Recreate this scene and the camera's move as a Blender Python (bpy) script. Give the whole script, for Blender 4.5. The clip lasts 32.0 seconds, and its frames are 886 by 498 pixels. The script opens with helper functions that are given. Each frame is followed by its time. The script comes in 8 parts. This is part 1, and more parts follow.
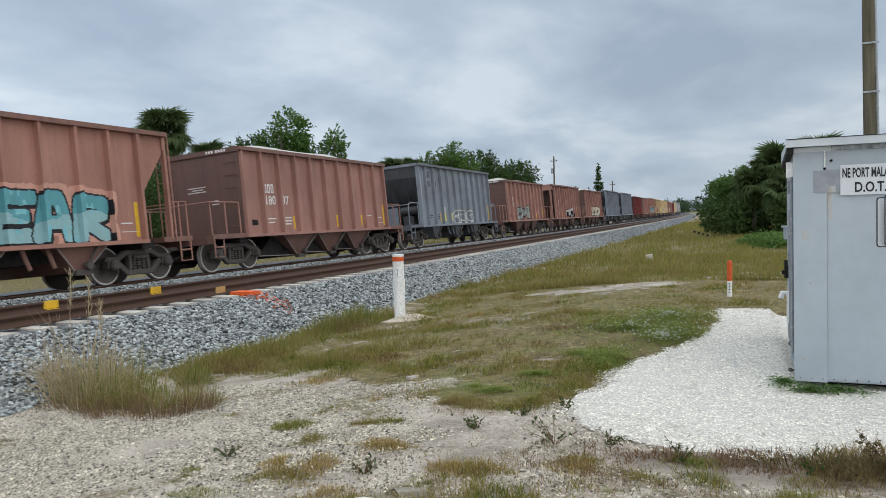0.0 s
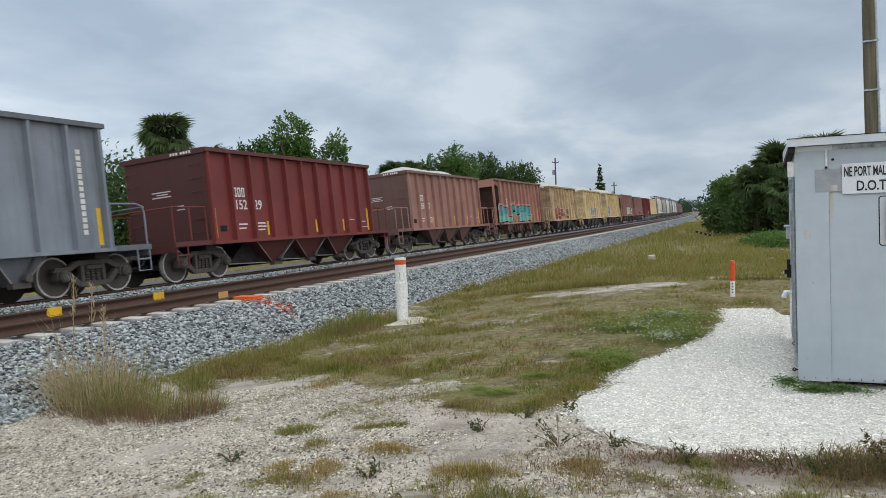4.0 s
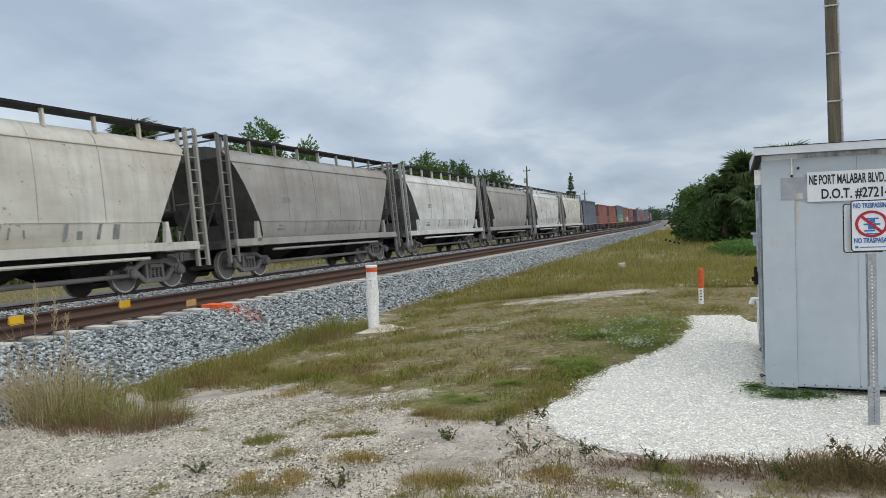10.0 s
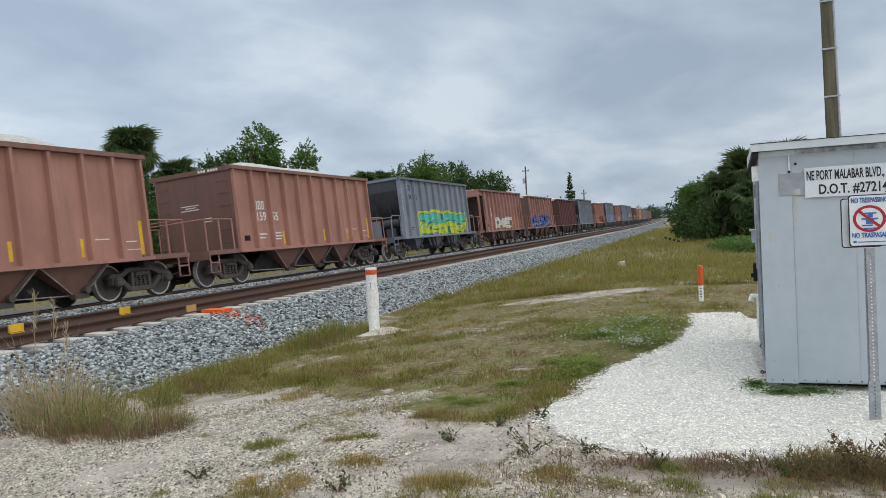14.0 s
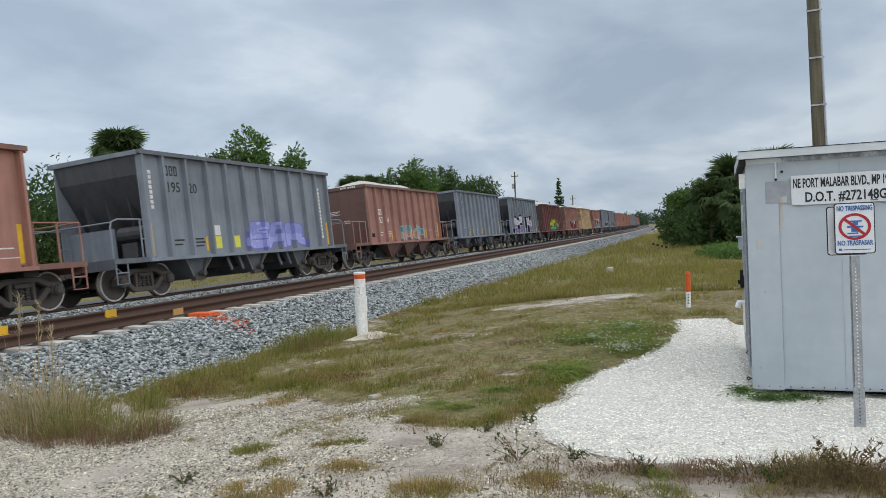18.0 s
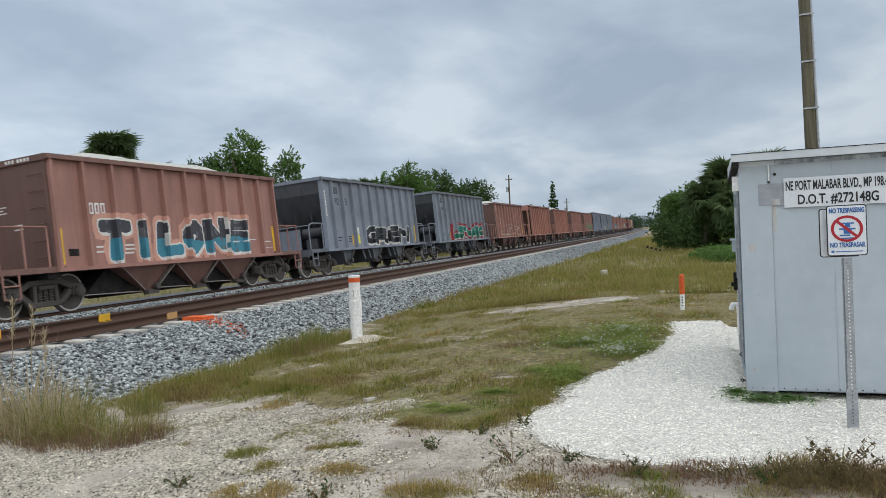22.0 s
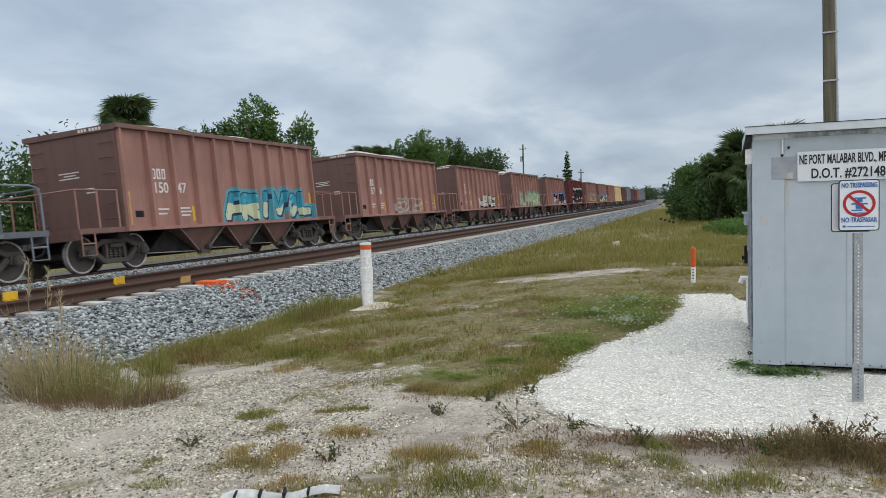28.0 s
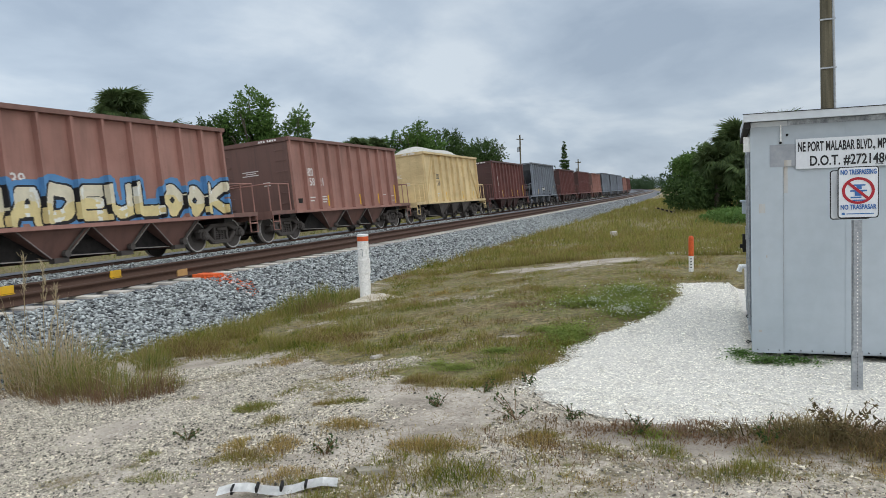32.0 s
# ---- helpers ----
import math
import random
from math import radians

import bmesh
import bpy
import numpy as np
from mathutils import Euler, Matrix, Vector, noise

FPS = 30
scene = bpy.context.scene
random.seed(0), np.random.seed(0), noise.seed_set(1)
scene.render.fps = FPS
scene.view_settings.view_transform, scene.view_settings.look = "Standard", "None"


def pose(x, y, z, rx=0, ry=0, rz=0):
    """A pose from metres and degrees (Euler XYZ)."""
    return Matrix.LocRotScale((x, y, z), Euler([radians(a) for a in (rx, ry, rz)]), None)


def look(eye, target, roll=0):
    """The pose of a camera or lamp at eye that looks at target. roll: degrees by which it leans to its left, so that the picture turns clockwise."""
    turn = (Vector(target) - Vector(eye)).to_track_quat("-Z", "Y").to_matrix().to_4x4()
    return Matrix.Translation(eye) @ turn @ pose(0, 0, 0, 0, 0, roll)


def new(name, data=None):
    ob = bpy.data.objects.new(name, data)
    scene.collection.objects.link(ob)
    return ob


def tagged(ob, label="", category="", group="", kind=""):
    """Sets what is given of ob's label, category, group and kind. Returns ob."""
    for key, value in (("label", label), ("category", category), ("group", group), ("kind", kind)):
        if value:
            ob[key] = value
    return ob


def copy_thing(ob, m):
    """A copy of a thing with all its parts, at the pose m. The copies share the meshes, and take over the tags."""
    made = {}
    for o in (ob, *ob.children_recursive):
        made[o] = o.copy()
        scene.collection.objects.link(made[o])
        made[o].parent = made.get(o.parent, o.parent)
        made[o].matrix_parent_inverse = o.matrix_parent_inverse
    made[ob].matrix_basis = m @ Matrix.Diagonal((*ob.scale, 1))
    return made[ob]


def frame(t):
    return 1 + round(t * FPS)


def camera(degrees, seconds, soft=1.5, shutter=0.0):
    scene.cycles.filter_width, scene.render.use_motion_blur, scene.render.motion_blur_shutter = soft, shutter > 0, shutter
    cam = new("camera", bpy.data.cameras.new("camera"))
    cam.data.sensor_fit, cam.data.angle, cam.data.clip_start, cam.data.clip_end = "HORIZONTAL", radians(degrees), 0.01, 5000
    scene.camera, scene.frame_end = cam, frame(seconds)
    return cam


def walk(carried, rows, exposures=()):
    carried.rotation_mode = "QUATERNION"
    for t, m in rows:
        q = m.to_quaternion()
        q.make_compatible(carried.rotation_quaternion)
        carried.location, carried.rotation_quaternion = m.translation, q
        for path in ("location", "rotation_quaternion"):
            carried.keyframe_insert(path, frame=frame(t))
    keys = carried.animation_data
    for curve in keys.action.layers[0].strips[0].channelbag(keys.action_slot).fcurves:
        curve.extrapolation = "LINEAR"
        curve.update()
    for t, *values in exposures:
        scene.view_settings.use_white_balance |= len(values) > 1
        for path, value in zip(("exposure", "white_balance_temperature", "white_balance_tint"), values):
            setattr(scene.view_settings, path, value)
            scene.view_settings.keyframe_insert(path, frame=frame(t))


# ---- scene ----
PATH = [
    (0, -0.0404, -0.0021, 1.5094, -3.7939, 9.2566, 1.0762, -1.543),
    (0.5, -0.0387, 0.0025, 1.5088, -3.7937, 9.2609, 1.0817, -1.622),
    (1, -0.0394, -0.0003, 1.5092, -3.7892, 9.261, 1.1002, -1.702),
    (1.5, -0.0412, 0.0022, 1.51, -3.7821, 9.2681, 1.1229, -1.772),
    (2, -0.0391, 0.0022, 1.5112, -3.7827, 9.2672, 1.1313, -1.861),
    (2.5, -0.0417, 0.0034, 1.5099, -3.7942, 9.2649, 1.133, -2.01),
    (3, -0.0407, 0.0057, 1.5087, -3.8097, 9.2602, 1.123, -2.119),
    (3.5, -0.0389, -0.0048, 1.5138, -3.8273, 9.2413, 1.1156, -2.182),
    (5.5, -0.0356, 0.0215, 1.5055, -3.7191, 9.3112, 1.1398, -2.027),
    (6, -0.0354, 0.0251, 1.5045, -3.6623, 9.3379, 1.1614, -2.115),
    (6.5, -0.0325, 0.0301, 1.5052, -3.6105, 9.3626, 1.1863, -2.168),
    (7, -0.0348, 0.0324, 1.5043, -3.5662, 9.3835, 1.2122, -2.18),
    (7.5, -0.0404, 0.0237, 1.5065, -3.5222, 9.3939, 1.2319, -2.129),
    (8, -0.0377, 0.0296, 1.5059, -3.4864, 9.4119, 1.2278, -2.075),
    (8.5, -0.0384, 0.0361, 1.5023, -3.4602, 9.4279, 1.2103, -1.999),
    (9, -0.0389, 0.0347, 1.5031, -3.4604, 9.4261, 1.197, -1.998),
    (9.5, -0.0374, 0.0389, 1.5048, -3.4628, 9.4287, 1.1905, -2.047),
    (10, -0.0402, 0.0312, 1.504, -3.4692, 9.42, 1.198, -2.011),
    (10.5, -0.0369, 0.0279, 1.5068, -3.4619, 9.4183, 1.2069, -2.101),
    (11, -0.0334, 0.0214, 1.5028, -3.451, 9.4147, 1.2101, -2.165),
    (11.5, -0.0285, 0.0183, 1.5035, -3.4452, 9.4118, 1.208, -2.334),
    (12, -0.0342, 0.0235, 1.503, -3.4587, 9.4141, 1.203, -2.513),
    (12.5, -0.033, 0.0312, 1.5044, -3.4836, 9.4121, 1.199, -2.77),
    (13, -0.0386, 0.0363, 1.5019, -3.4994, 9.4134, 1.1985, -2.927),
    (13.5, -0.0352, 0.042, 1.5051, -3.4889, 9.4219, 1.2062, -3.008),
    (14, -0.0271, 0.0426, 1.5028, -3.4565, 9.4318, 1.2165, -2.915),
    (14.5, -0.0258, 0.0389, 1.5056, -3.4119, 9.444, 1.2262, -2.837),
    (16.5, -0.0196, 0.0348, 1.5005, -3.3343, 9.4656, 1.2309, -2.477),
    (17, -0.0266, 0.0307, 1.5043, -3.3338, 9.4644, 1.2434, -2.483),
    (17.5, -0.0297, 0.0429, 1.5051, -3.3264, 9.4805, 1.2566, -2.469),
    (18, -0.0263, 0.0429, 1.5052, -3.3125, 9.4847, 1.2741, -2.515),
    (18.5, -0.0223, 0.0424, 1.5036, -3.3014, 9.4872, 1.2933, -2.562),
    (19, -0.0189, 0.0402, 1.5043, -3.2918, 9.4874, 1.3073, -2.648),
    (19.5, -0.0211, 0.0325, 1.5062, -3.2842, 9.4833, 1.319, -2.695),
    (20, -0.0173, 0.0355, 1.5058, -3.2726, 9.4891, 1.3255, -2.8),
    (20.5, -0.0177, 0.0394, 1.5021, -3.2631, 9.4965, 1.3299, -2.785),
    (21, -0.0184, 0.0346, 1.5054, -3.2525, 9.4956, 1.3319, -2.737),
    (21.5, -0.0236, 0.035, 1.5051, -3.2455, 9.5001, 1.3277, -2.648),
    (22, -0.0257, 0.033, 1.5012, -3.2391, 9.5008, 1.3122, -2.626),
    (22.5, -0.0199, 0.0271, 1.5036, -3.2276, 9.496, 1.2798, -2.633),
    (23, -0.0158, 0.0287, 1.5044, -3.2188, 9.498, 1.2332, -2.673),
    (23.5, -0.0113, 0.0305, 1.4998, -3.2105, 9.4997, 1.1851, -2.631),
    (24, -0.0068, 0.0339, 1.4989, -3.2207, 9.4967, 1.1433, -2.47),
    (24.5, 0.0007, 0.043, 1.4971, -3.2571, 9.4894, 1.1071, -2.271),
    (25, 0.0131, 0.036, 1.5008, -3.31, 9.4581, 1.0758, -2.127),
    (25.5, 0.0336, 0.0366, 1.4992, -3.3604, 9.4322, 1.0469, -2.079),
    (27.5, 0.0088, 0.0085, 1.5009, -3.3879, 9.3965, 0.9286, -1.988),
    (28, 0.0045, 0.0133, 1.4999, -3.3766, 9.4052, 0.8985, -1.749),
    (28.5, -0.003, 0.004, 1.5028, -3.3834, 9.395, 0.8841, -1.596),
    (29, -0, 0, 1.5, -3.383, 9.3898, 0.8778, -1.576),
    (29.5, 0.0001, -0.0011, 1.4995, -3.3789, 9.3894, 0.8664, -1.677),
    (30, 0.0013, 0.0094, 1.4964, -3.3624, 9.4038, 0.8394, -1.763),
    (30.5, -0.0008, 0.0201, 1.4936, -3.3561, 9.4152, 0.8037, -1.853),
    (31, -0.0046, 0.0253, 1.4942, -3.3602, 9.4181, 0.7765, -1.959),
    (31.5, -0.0099, 0.0413, 1.4954, -3.3641, 9.4333, 0.7607, -2.086),
    (32, -0.003, 0.0519, 1.4925, -3.3561, 9.4454, 0.7722, -2.178),
]
cam = camera(61.49, 32.0, soft=0.5, shutter=0.05)
walk(cam, [(t, look((x, y, z), (a, b, c), r)) for t, x, y, z, a, b, c, r in PATH])

# ---- light: an overcast noon sky ----
world = bpy.data.worlds.new("overcast_sky")
scene.world = world
world.use_nodes = True
wt = world.node_tree
wt.nodes.clear()


def wn(kind, **kw):
    n = wt.nodes.new(kind)
    for k, v in kw.items():
        n.inputs[k].default_value = v
    return n


w_out = wn("ShaderNodeOutputWorld")
w_bg = wn("ShaderNodeBackground", Strength=0.12)
w_sky = wt.nodes.new("ShaderNodeTexSky")
w_sky.sky_type = "NISHITA"
w_sky.sun_disc = False
w_sky.sun_elevation, w_sky.sun_rotation = radians(42), radians(87)
w_tc = wt.nodes.new("ShaderNodeTexCoord")
w_sep = wt.nodes.new("ShaderNodeSeparateXYZ")
wt.links.new(w_tc.outputs["Generated"], w_sep.inputs[0])
# clouds lie on a flat sheet overhead
w_zp = wt.nodes.new("ShaderNodeMath")
w_zp.operation = "MAXIMUM"
wt.links.new(w_sep.outputs["Z"], w_zp.inputs[0])
w_zp.inputs[1].default_value = 0.0
w_za = wt.nodes.new("ShaderNodeMath")
w_za.operation = "ADD"
wt.links.new(w_zp.outputs[0], w_za.inputs[0])
w_za.inputs[1].default_value = 0.24
w_div = []
for ax in "XY":
    dv = wt.nodes.new("ShaderNodeMath")
    dv.operation = "DIVIDE"
    wt.links.new(w_sep.outputs[ax], dv.inputs[0])
    wt.links.new(w_za.outputs[0], dv.inputs[1])
    w_div.append(dv)
w_cmb = wt.nodes.new("ShaderNodeCombineXYZ")
wt.links.new(w_div[0].outputs[0], w_cmb.inputs[0])
wt.links.new(w_div[1].outputs[0], w_cmb.inputs[1])
w_map = wt.nodes.new("ShaderNodeMapping")
w_map.inputs["Rotation"].default_value = (0, 0, radians(24))
w_map.inputs["Scale"].default_value = (0.95, 0.8, 1.0)
w_map.inputs["Location"].default_value = (2.3, 0.4, 0)
wt.links.new(w_cmb.outputs[0], w_map.inputs["Vector"])
w_n1 = wn("ShaderNodeTexNoise", Scale=1.75, Detail=8.0, Roughness=0.52, Distortion=0.25)
wt.links.new(w_map.outputs[0], w_n1.inputs["Vector"])
w_rc = wt.nodes.new("ShaderNodeValToRGB")
w_rc.color_ramp.elements[0].position, w_rc.color_ramp.elements[0].color = 0.34, (3.1, 3.8, 4.72, 1)
w_rc.color_ramp.elements[1].position, w_rc.color_ramp.elements[1].color = 0.64, (5.4, 6.05, 6.7, 1)
el = w_rc.color_ramp.elements.new(0.5)
el.color = (4.0, 4.75, 5.65, 1)
wt.links.new(w_n1.outputs["Fac"], w_rc.inputs["Fac"])
# an overcast sky is brightest overhead
w_gr = wt.nodes.new("ShaderNodeMapRange")
for k, v in ((1, 0.3), (2, 1.0), (3, 1.0), (4, 1.75)):
    w_gr.inputs[k].default_value = v
wt.links.new(w_sep.outputs["Z"], w_gr.inputs[0])
w_mul = wt.nodes.new("ShaderNodeVectorMath")
w_mul.operation = "SCALE"
wt.links.new(w_rc.outputs["Color"], w_mul.inputs[0])
wt.links.new(w_gr.outputs[0], w_mul.inputs["Scale"])
w_dot = wt.nodes.new("ShaderNodeVectorMath")
w_dot.operation = "DOT_PRODUCT"
wt.links.new(w_tc.outputs["Generated"], w_dot.inputs[0])
w_dot.inputs[1].default_value = (0.94, 0.34, 0.0)
w_side = wt.nodes.new("ShaderNodeMapRange")
for k, v in ((1, -0.7), (2, 0.7), (3, 1.16), (4, 0.86)):
    w_side.inputs[k].default_value = v
wt.links.new(w_dot.outputs["Value"], w_side.inputs[0])
w_lean = wt.nodes.new("ShaderNodeVectorMath")
w_lean.operation = "SCALE"
wt.links.new(w_mul.outputs[0], w_lean.inputs[0])
wt.links.new(w_side.outputs[0], w_lean.inputs["Scale"])
w_mix = wt.nodes.new("ShaderNodeMix")
w_mix.data_type = "RGBA"
w_mix.inputs["Factor"].default_value = 0.93
wt.links.new(w_sky.outputs[0], w_mix.inputs["A"])
wt.links.new(w_lean.outputs[0], w_mix.inputs["B"])
wt.links.new(w_mix.outputs["Result"], w_bg.inputs["Color"])
wt.links.new(w_bg.outputs[0], w_out.inputs[0])

sun = new("sun", bpy.data.lights.new("sun", "SUN"))
sun.data.energy, sun.data.angle, sun.data.color = 1.95, radians(150), (1.0, 0.96, 0.9)
sun.matrix_world = look((16, -5, 15), (0, 0, 0))
scene.view_settings.exposure = 0.0

# ---- materials ----
MATS = {}


def tree_of(name):
    m = bpy.data.materials.new(name)
    m.use_nodes = True
    nt = m.node_tree
    return m, nt, nt.nodes["Principled BSDF"]


def mixc(nt, fac, a, b, mode="MIX"):
    n = nt.nodes.new("ShaderNodeMix")
    n.data_type, n.blend_type = "RGBA", mode
    for sock, v in (("Factor", fac), ("A", a), ("B", b)):
        if isinstance(v, (int, float)):
            n.inputs[sock].default_value = v
        elif isinstance(v, tuple):
            n.inputs[sock].default_value = (*v[:3], 1)
        else:
            nt.links.new(v, n.inputs[sock])
    return n.outputs["Result"]


def noise_of(nt, scale, detail=4.0, rough=0.55, stretch=(1, 1, 1), coord="Object", dist=0.0):
    tc = nt.nodes.new("ShaderNodeTexCoord")
    mp = nt.nodes.new("ShaderNodeMapping")
    mp.inputs["Scale"].default_value = stretch
    nt.links.new(tc.outputs[coord], mp.inputs[0])
    n = nt.nodes.new("ShaderNodeTexNoise")
    n.inputs["Scale"].default_value, n.inputs["Detail"].default_value = scale, detail
    n.inputs["Roughness"].default_value, n.inputs["Distortion"].default_value = rough, dist
    nt.links.new(mp.outputs[0], n.inputs["Vector"])
    return n.outputs["Fac"]


def ramp(nt, fac, lo, hi, a=0.0, b=1.0):
    n = nt.nodes.new("ShaderNodeMapRange")
    n.inputs[1].default_value, n.inputs[2].default_value, n.inputs[3].default_value, n.inputs[4].default_value = lo, hi, a, b
    nt.links.new(fac, n.inputs[0])
    return n.outputs[0]


def bump(nt, bsdf, fac, strength, dist):
    n = nt.nodes.new("ShaderNodeBump")
    n.inputs["Strength"].default_value, n.inputs["Distance"].default_value = strength, dist
    nt.links.new(fac, n.inputs["Height"])
    nt.links.new(n.outputs[0], bsdf.inputs["Normal"])


def surface(name, c1, c2, rough=0.8, metal=0.0, scale=6.0, fine=60.0, bump_d=0.004, coord="Object", stretch=(1, 1, 1), spec=0.3, island=0.0, rand=0.0):
    """A plain worn surface: two colours in patches, a fine grain, and relief."""
    if name in MATS:
        return MATS[name]
    m, nt, b = tree_of(name)
    big = noise_of(nt, scale, 5, 0.6, stretch, coord)
    fin = noise_of(nt, fine, 3, 0.6, (1, 1, 1), coord)
    col = mixc(nt, ramp(nt, big, 0.35, 0.65), c1, c2)
    col = mixc(nt, 0.35 if bump_d else 0.08, col, mixc(nt, ramp(nt, fin, 0.3, 0.7), (0.45, 0.45, 0.45), (1.5, 1.5, 1.5)), "MULTIPLY")
    if island or rand:
        if island:
            g = nt.nodes.new("ShaderNodeNewGeometry")
            src = g.outputs["Random Per Island"]
        else:
            g = nt.nodes.new("ShaderNodeObjectInfo")
            src = g.outputs["Random"]
        k = island or rand
        col = mixc(nt, 1.0, col, mixc(nt, src, (1 - k, 1 - k, 1 - k), (1 + k, 1 + k, 1 + k * 0.8)), "MULTIPLY")
    nt.links.new(col, b.inputs["Base Color"])
    b.inputs["Roughness"].default_value, b.inputs["Metallic"].default_value = rough, metal
    b.inputs["Specular IOR Level"].default_value = spec
    if bump_d:
        bump(nt, b, fin, 0.6, bump_d)
    MATS[name] = m
    return m


def car_paint(name, rust=0.4, streak=0.48, gloss=0.62, grime_shade=0.0, spread=0.0, bands=0.0, chip=24):
    """Paint of a freight car: its colour is the object's own; faded patches, sooty streaks that run down, rust
    freckles, and an overall darkening for grime and shade.
    """
    m, nt, b = tree_of(name)
    oi = nt.nodes.new("ShaderNodeObjectInfo")
    big = noise_of(nt, 0.55, 5, 0.62)
    run = noise_of(nt, 3.4, 6, 0.68, (1, 1, 0.08))
    fin = noise_of(nt, chip, 4, 0.7)
    col = mixc(nt, ramp(nt, big, 0.3, 0.7), mixc(nt, 1.0, oi.outputs["Color"], (0.78, 0.76, 0.76), "MULTIPLY"), mixc(nt, 1.0, oi.outputs["Color"], (1.14, 1.15, 1.17), "MULTIPLY"))
    soil = nt.nodes.new("ShaderNodeMath")
    soil.operation = "MULTIPLY"
    nt.links.new(ramp(nt, run, 0.46, 0.74, 0, streak), soil.inputs[0])
    nt.links.new(oi.outputs["Alpha"], soil.inputs[1])
    col = mixc(nt, soil.outputs[0], col, mixc(nt, 0.7, oi.outputs["Color"], (0.05, 0.042, 0.038)))
    rus = ramp(nt, fin, 0.60 - spread, 0.68 - spread, 0, 1)
    rus2 = ramp(nt, noise_of(nt, 1.4, 6, 0.7), 0.5 - spread * 1.2, 0.64 - spread * 1.2, 0, rust)
    mul = nt.nodes.new("ShaderNodeMath")
    mul.operation = "MULTIPLY"
    nt.links.new(rus, mul.inputs[0])
    nt.links.new(rus2, mul.inputs[1])
    age = nt.nodes.new("ShaderNodeMath")
    age.operation = "MULTIPLY"
    nt.links.new(mul.outputs[0], age.inputs[0])
    nt.links.new(oi.outputs["Alpha"], age.inputs[1])
    col = mixc(nt, age.outputs[0], col, (0.09, 0.04, 0.022))
    if bands:
        # faded and rust-washed bands that lie along the plates
        bnd = noise_of(nt, 1.0, 5, 0.6, (1, 0.35, 1.9), dist=0.3)
        wear = nt.nodes.new("ShaderNodeMath")
        wear.operation = "MULTIPLY"
        nt.links.new(ramp(nt, bnd, 0.44, 0.66, 0, bands), wear.inputs[0])
        nt.links.new(oi.outputs["Alpha"], wear.inputs[1])
        col = mixc(nt, wear.outputs[0], col, (0.27, 0.145, 0.07))
    # overall darkening: grime on some parts, painted-in shade on ends and undersides
    if grime_shade:
        darken = nt.nodes.new("ShaderNodeMath")
        darken.operation = "MULTIPLY"
        nt.links.new(ramp(nt, big, 0.2, 0.8, grime_shade * 0.7, grime_shade * 1.3), darken.inputs[0])
        nt.links.new(oi.outputs["Alpha"], darken.inputs[1])
        col = mixc(nt, darken.outputs[0], col, (0.035, 0.031, 0.028))
    nt.links.new(col, b.inputs["Base Color"])
    b.inputs["Roughness"].default_value = gloss
    b.inputs["Specular IOR Level"].default_value = 0.3
    bump(nt, b, big, 0.25, 0.02)
    MATS[name] = m
    return m


paint = car_paint("weathered_car_paint")
paint_worn = car_paint("peeling_car_paint", rust=1.0, streak=0.34, gloss=0.6, bands=0.2, chip=9)
# heavily streaked, and darkened throughout for the shade of recessed ends
paint_shaded = car_paint("shaded_hopper_paint", rust=0.2, streak=1.0, gloss=0.55, grime_shade=0.74)
paint_stained = car_paint("rust_stained_car_paint", rust=1.0, streak=0.85, gloss=0.7, spread=0.035, bands=0.5, chip=6)
paint_rusted = car_paint("rusted_end_paint", rust=1.0, streak=1.0, gloss=0.75, spread=0.08, bands=1.0, grime_shade=0.3)
# car ends face away from the light; that shade is mixed into this paint
paint_end = car_paint("shaded_end_paint", rust=0.4, streak=0.6, grime_shade=0.6)
# grime for chords and ladders; on hopper bays it also holds underbody shade
paint_grimy_shaded = car_paint("grimy_shaded_paint", rust=0.6, streak=0.6, grime_shade=0.45)
truck_iron = car_paint("dusty_cast_iron", rust=0.2, streak=0.2, gloss=0.85)
wheel_steel = car_paint("rolled_wheel_steel", rust=0.2, streak=0.3, gloss=0.8)
wheel_rim = surface("polished_wheel_rim", (0.62, 0.6, 0.57), (0.42, 0.4, 0.38), 0.5, 0.3, 8, 60)
# near-black for dark fittings, and for underbody shade put into the colour
under_black = surface("near_black_with_shade", (0.009, 0.008, 0.008), (0.028, 0.025, 0.023), 0.85, 0.0, 4, 40)
rail_rust = surface("rusty_rail_steel", (0.055, 0.031, 0.022), (0.11, 0.063, 0.045), 0.8, 0.2, 3, 60, coord="Generated")
rail_head = surface("worn_rail_head", (0.2, 0.16, 0.13), (0.3, 0.26, 0.23), 0.4, 0.7, 5, 80)
tie_conc = surface("weathered_concrete_tie", (0.42, 0.38, 0.33), (0.55, 0.5, 0.45), 0.9, 0, 4, 50, rand=0.15)
ballast_m = surface("granite_ballast", (0.225, 0.24, 0.262), (0.33, 0.345, 0.368), 0.85, 0, 9, 40, island=0.9)
# bed coloured darker than the stones, for the shade in their gaps
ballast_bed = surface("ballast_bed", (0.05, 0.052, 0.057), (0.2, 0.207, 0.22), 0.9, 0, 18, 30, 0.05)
shell_bed = surface("packed_shell_bed", (0.54, 0.50, 0.445), (0.74, 0.695, 0.625), 0.95, 0, 40, 90, 0.012)
white_rock = surface("crushed_white_shell_rock", (0.79, 0.75, 0.69), (0.65, 0.61, 0.55), 0.9, 0, 16, 45, 0.006, island=0.4)
stone_fill = surface("crushed_limestone_load", (0.55, 0.53, 0.48), (0.43, 0.41, 0.36), 0.95, 0, 9, 40, 0.02)
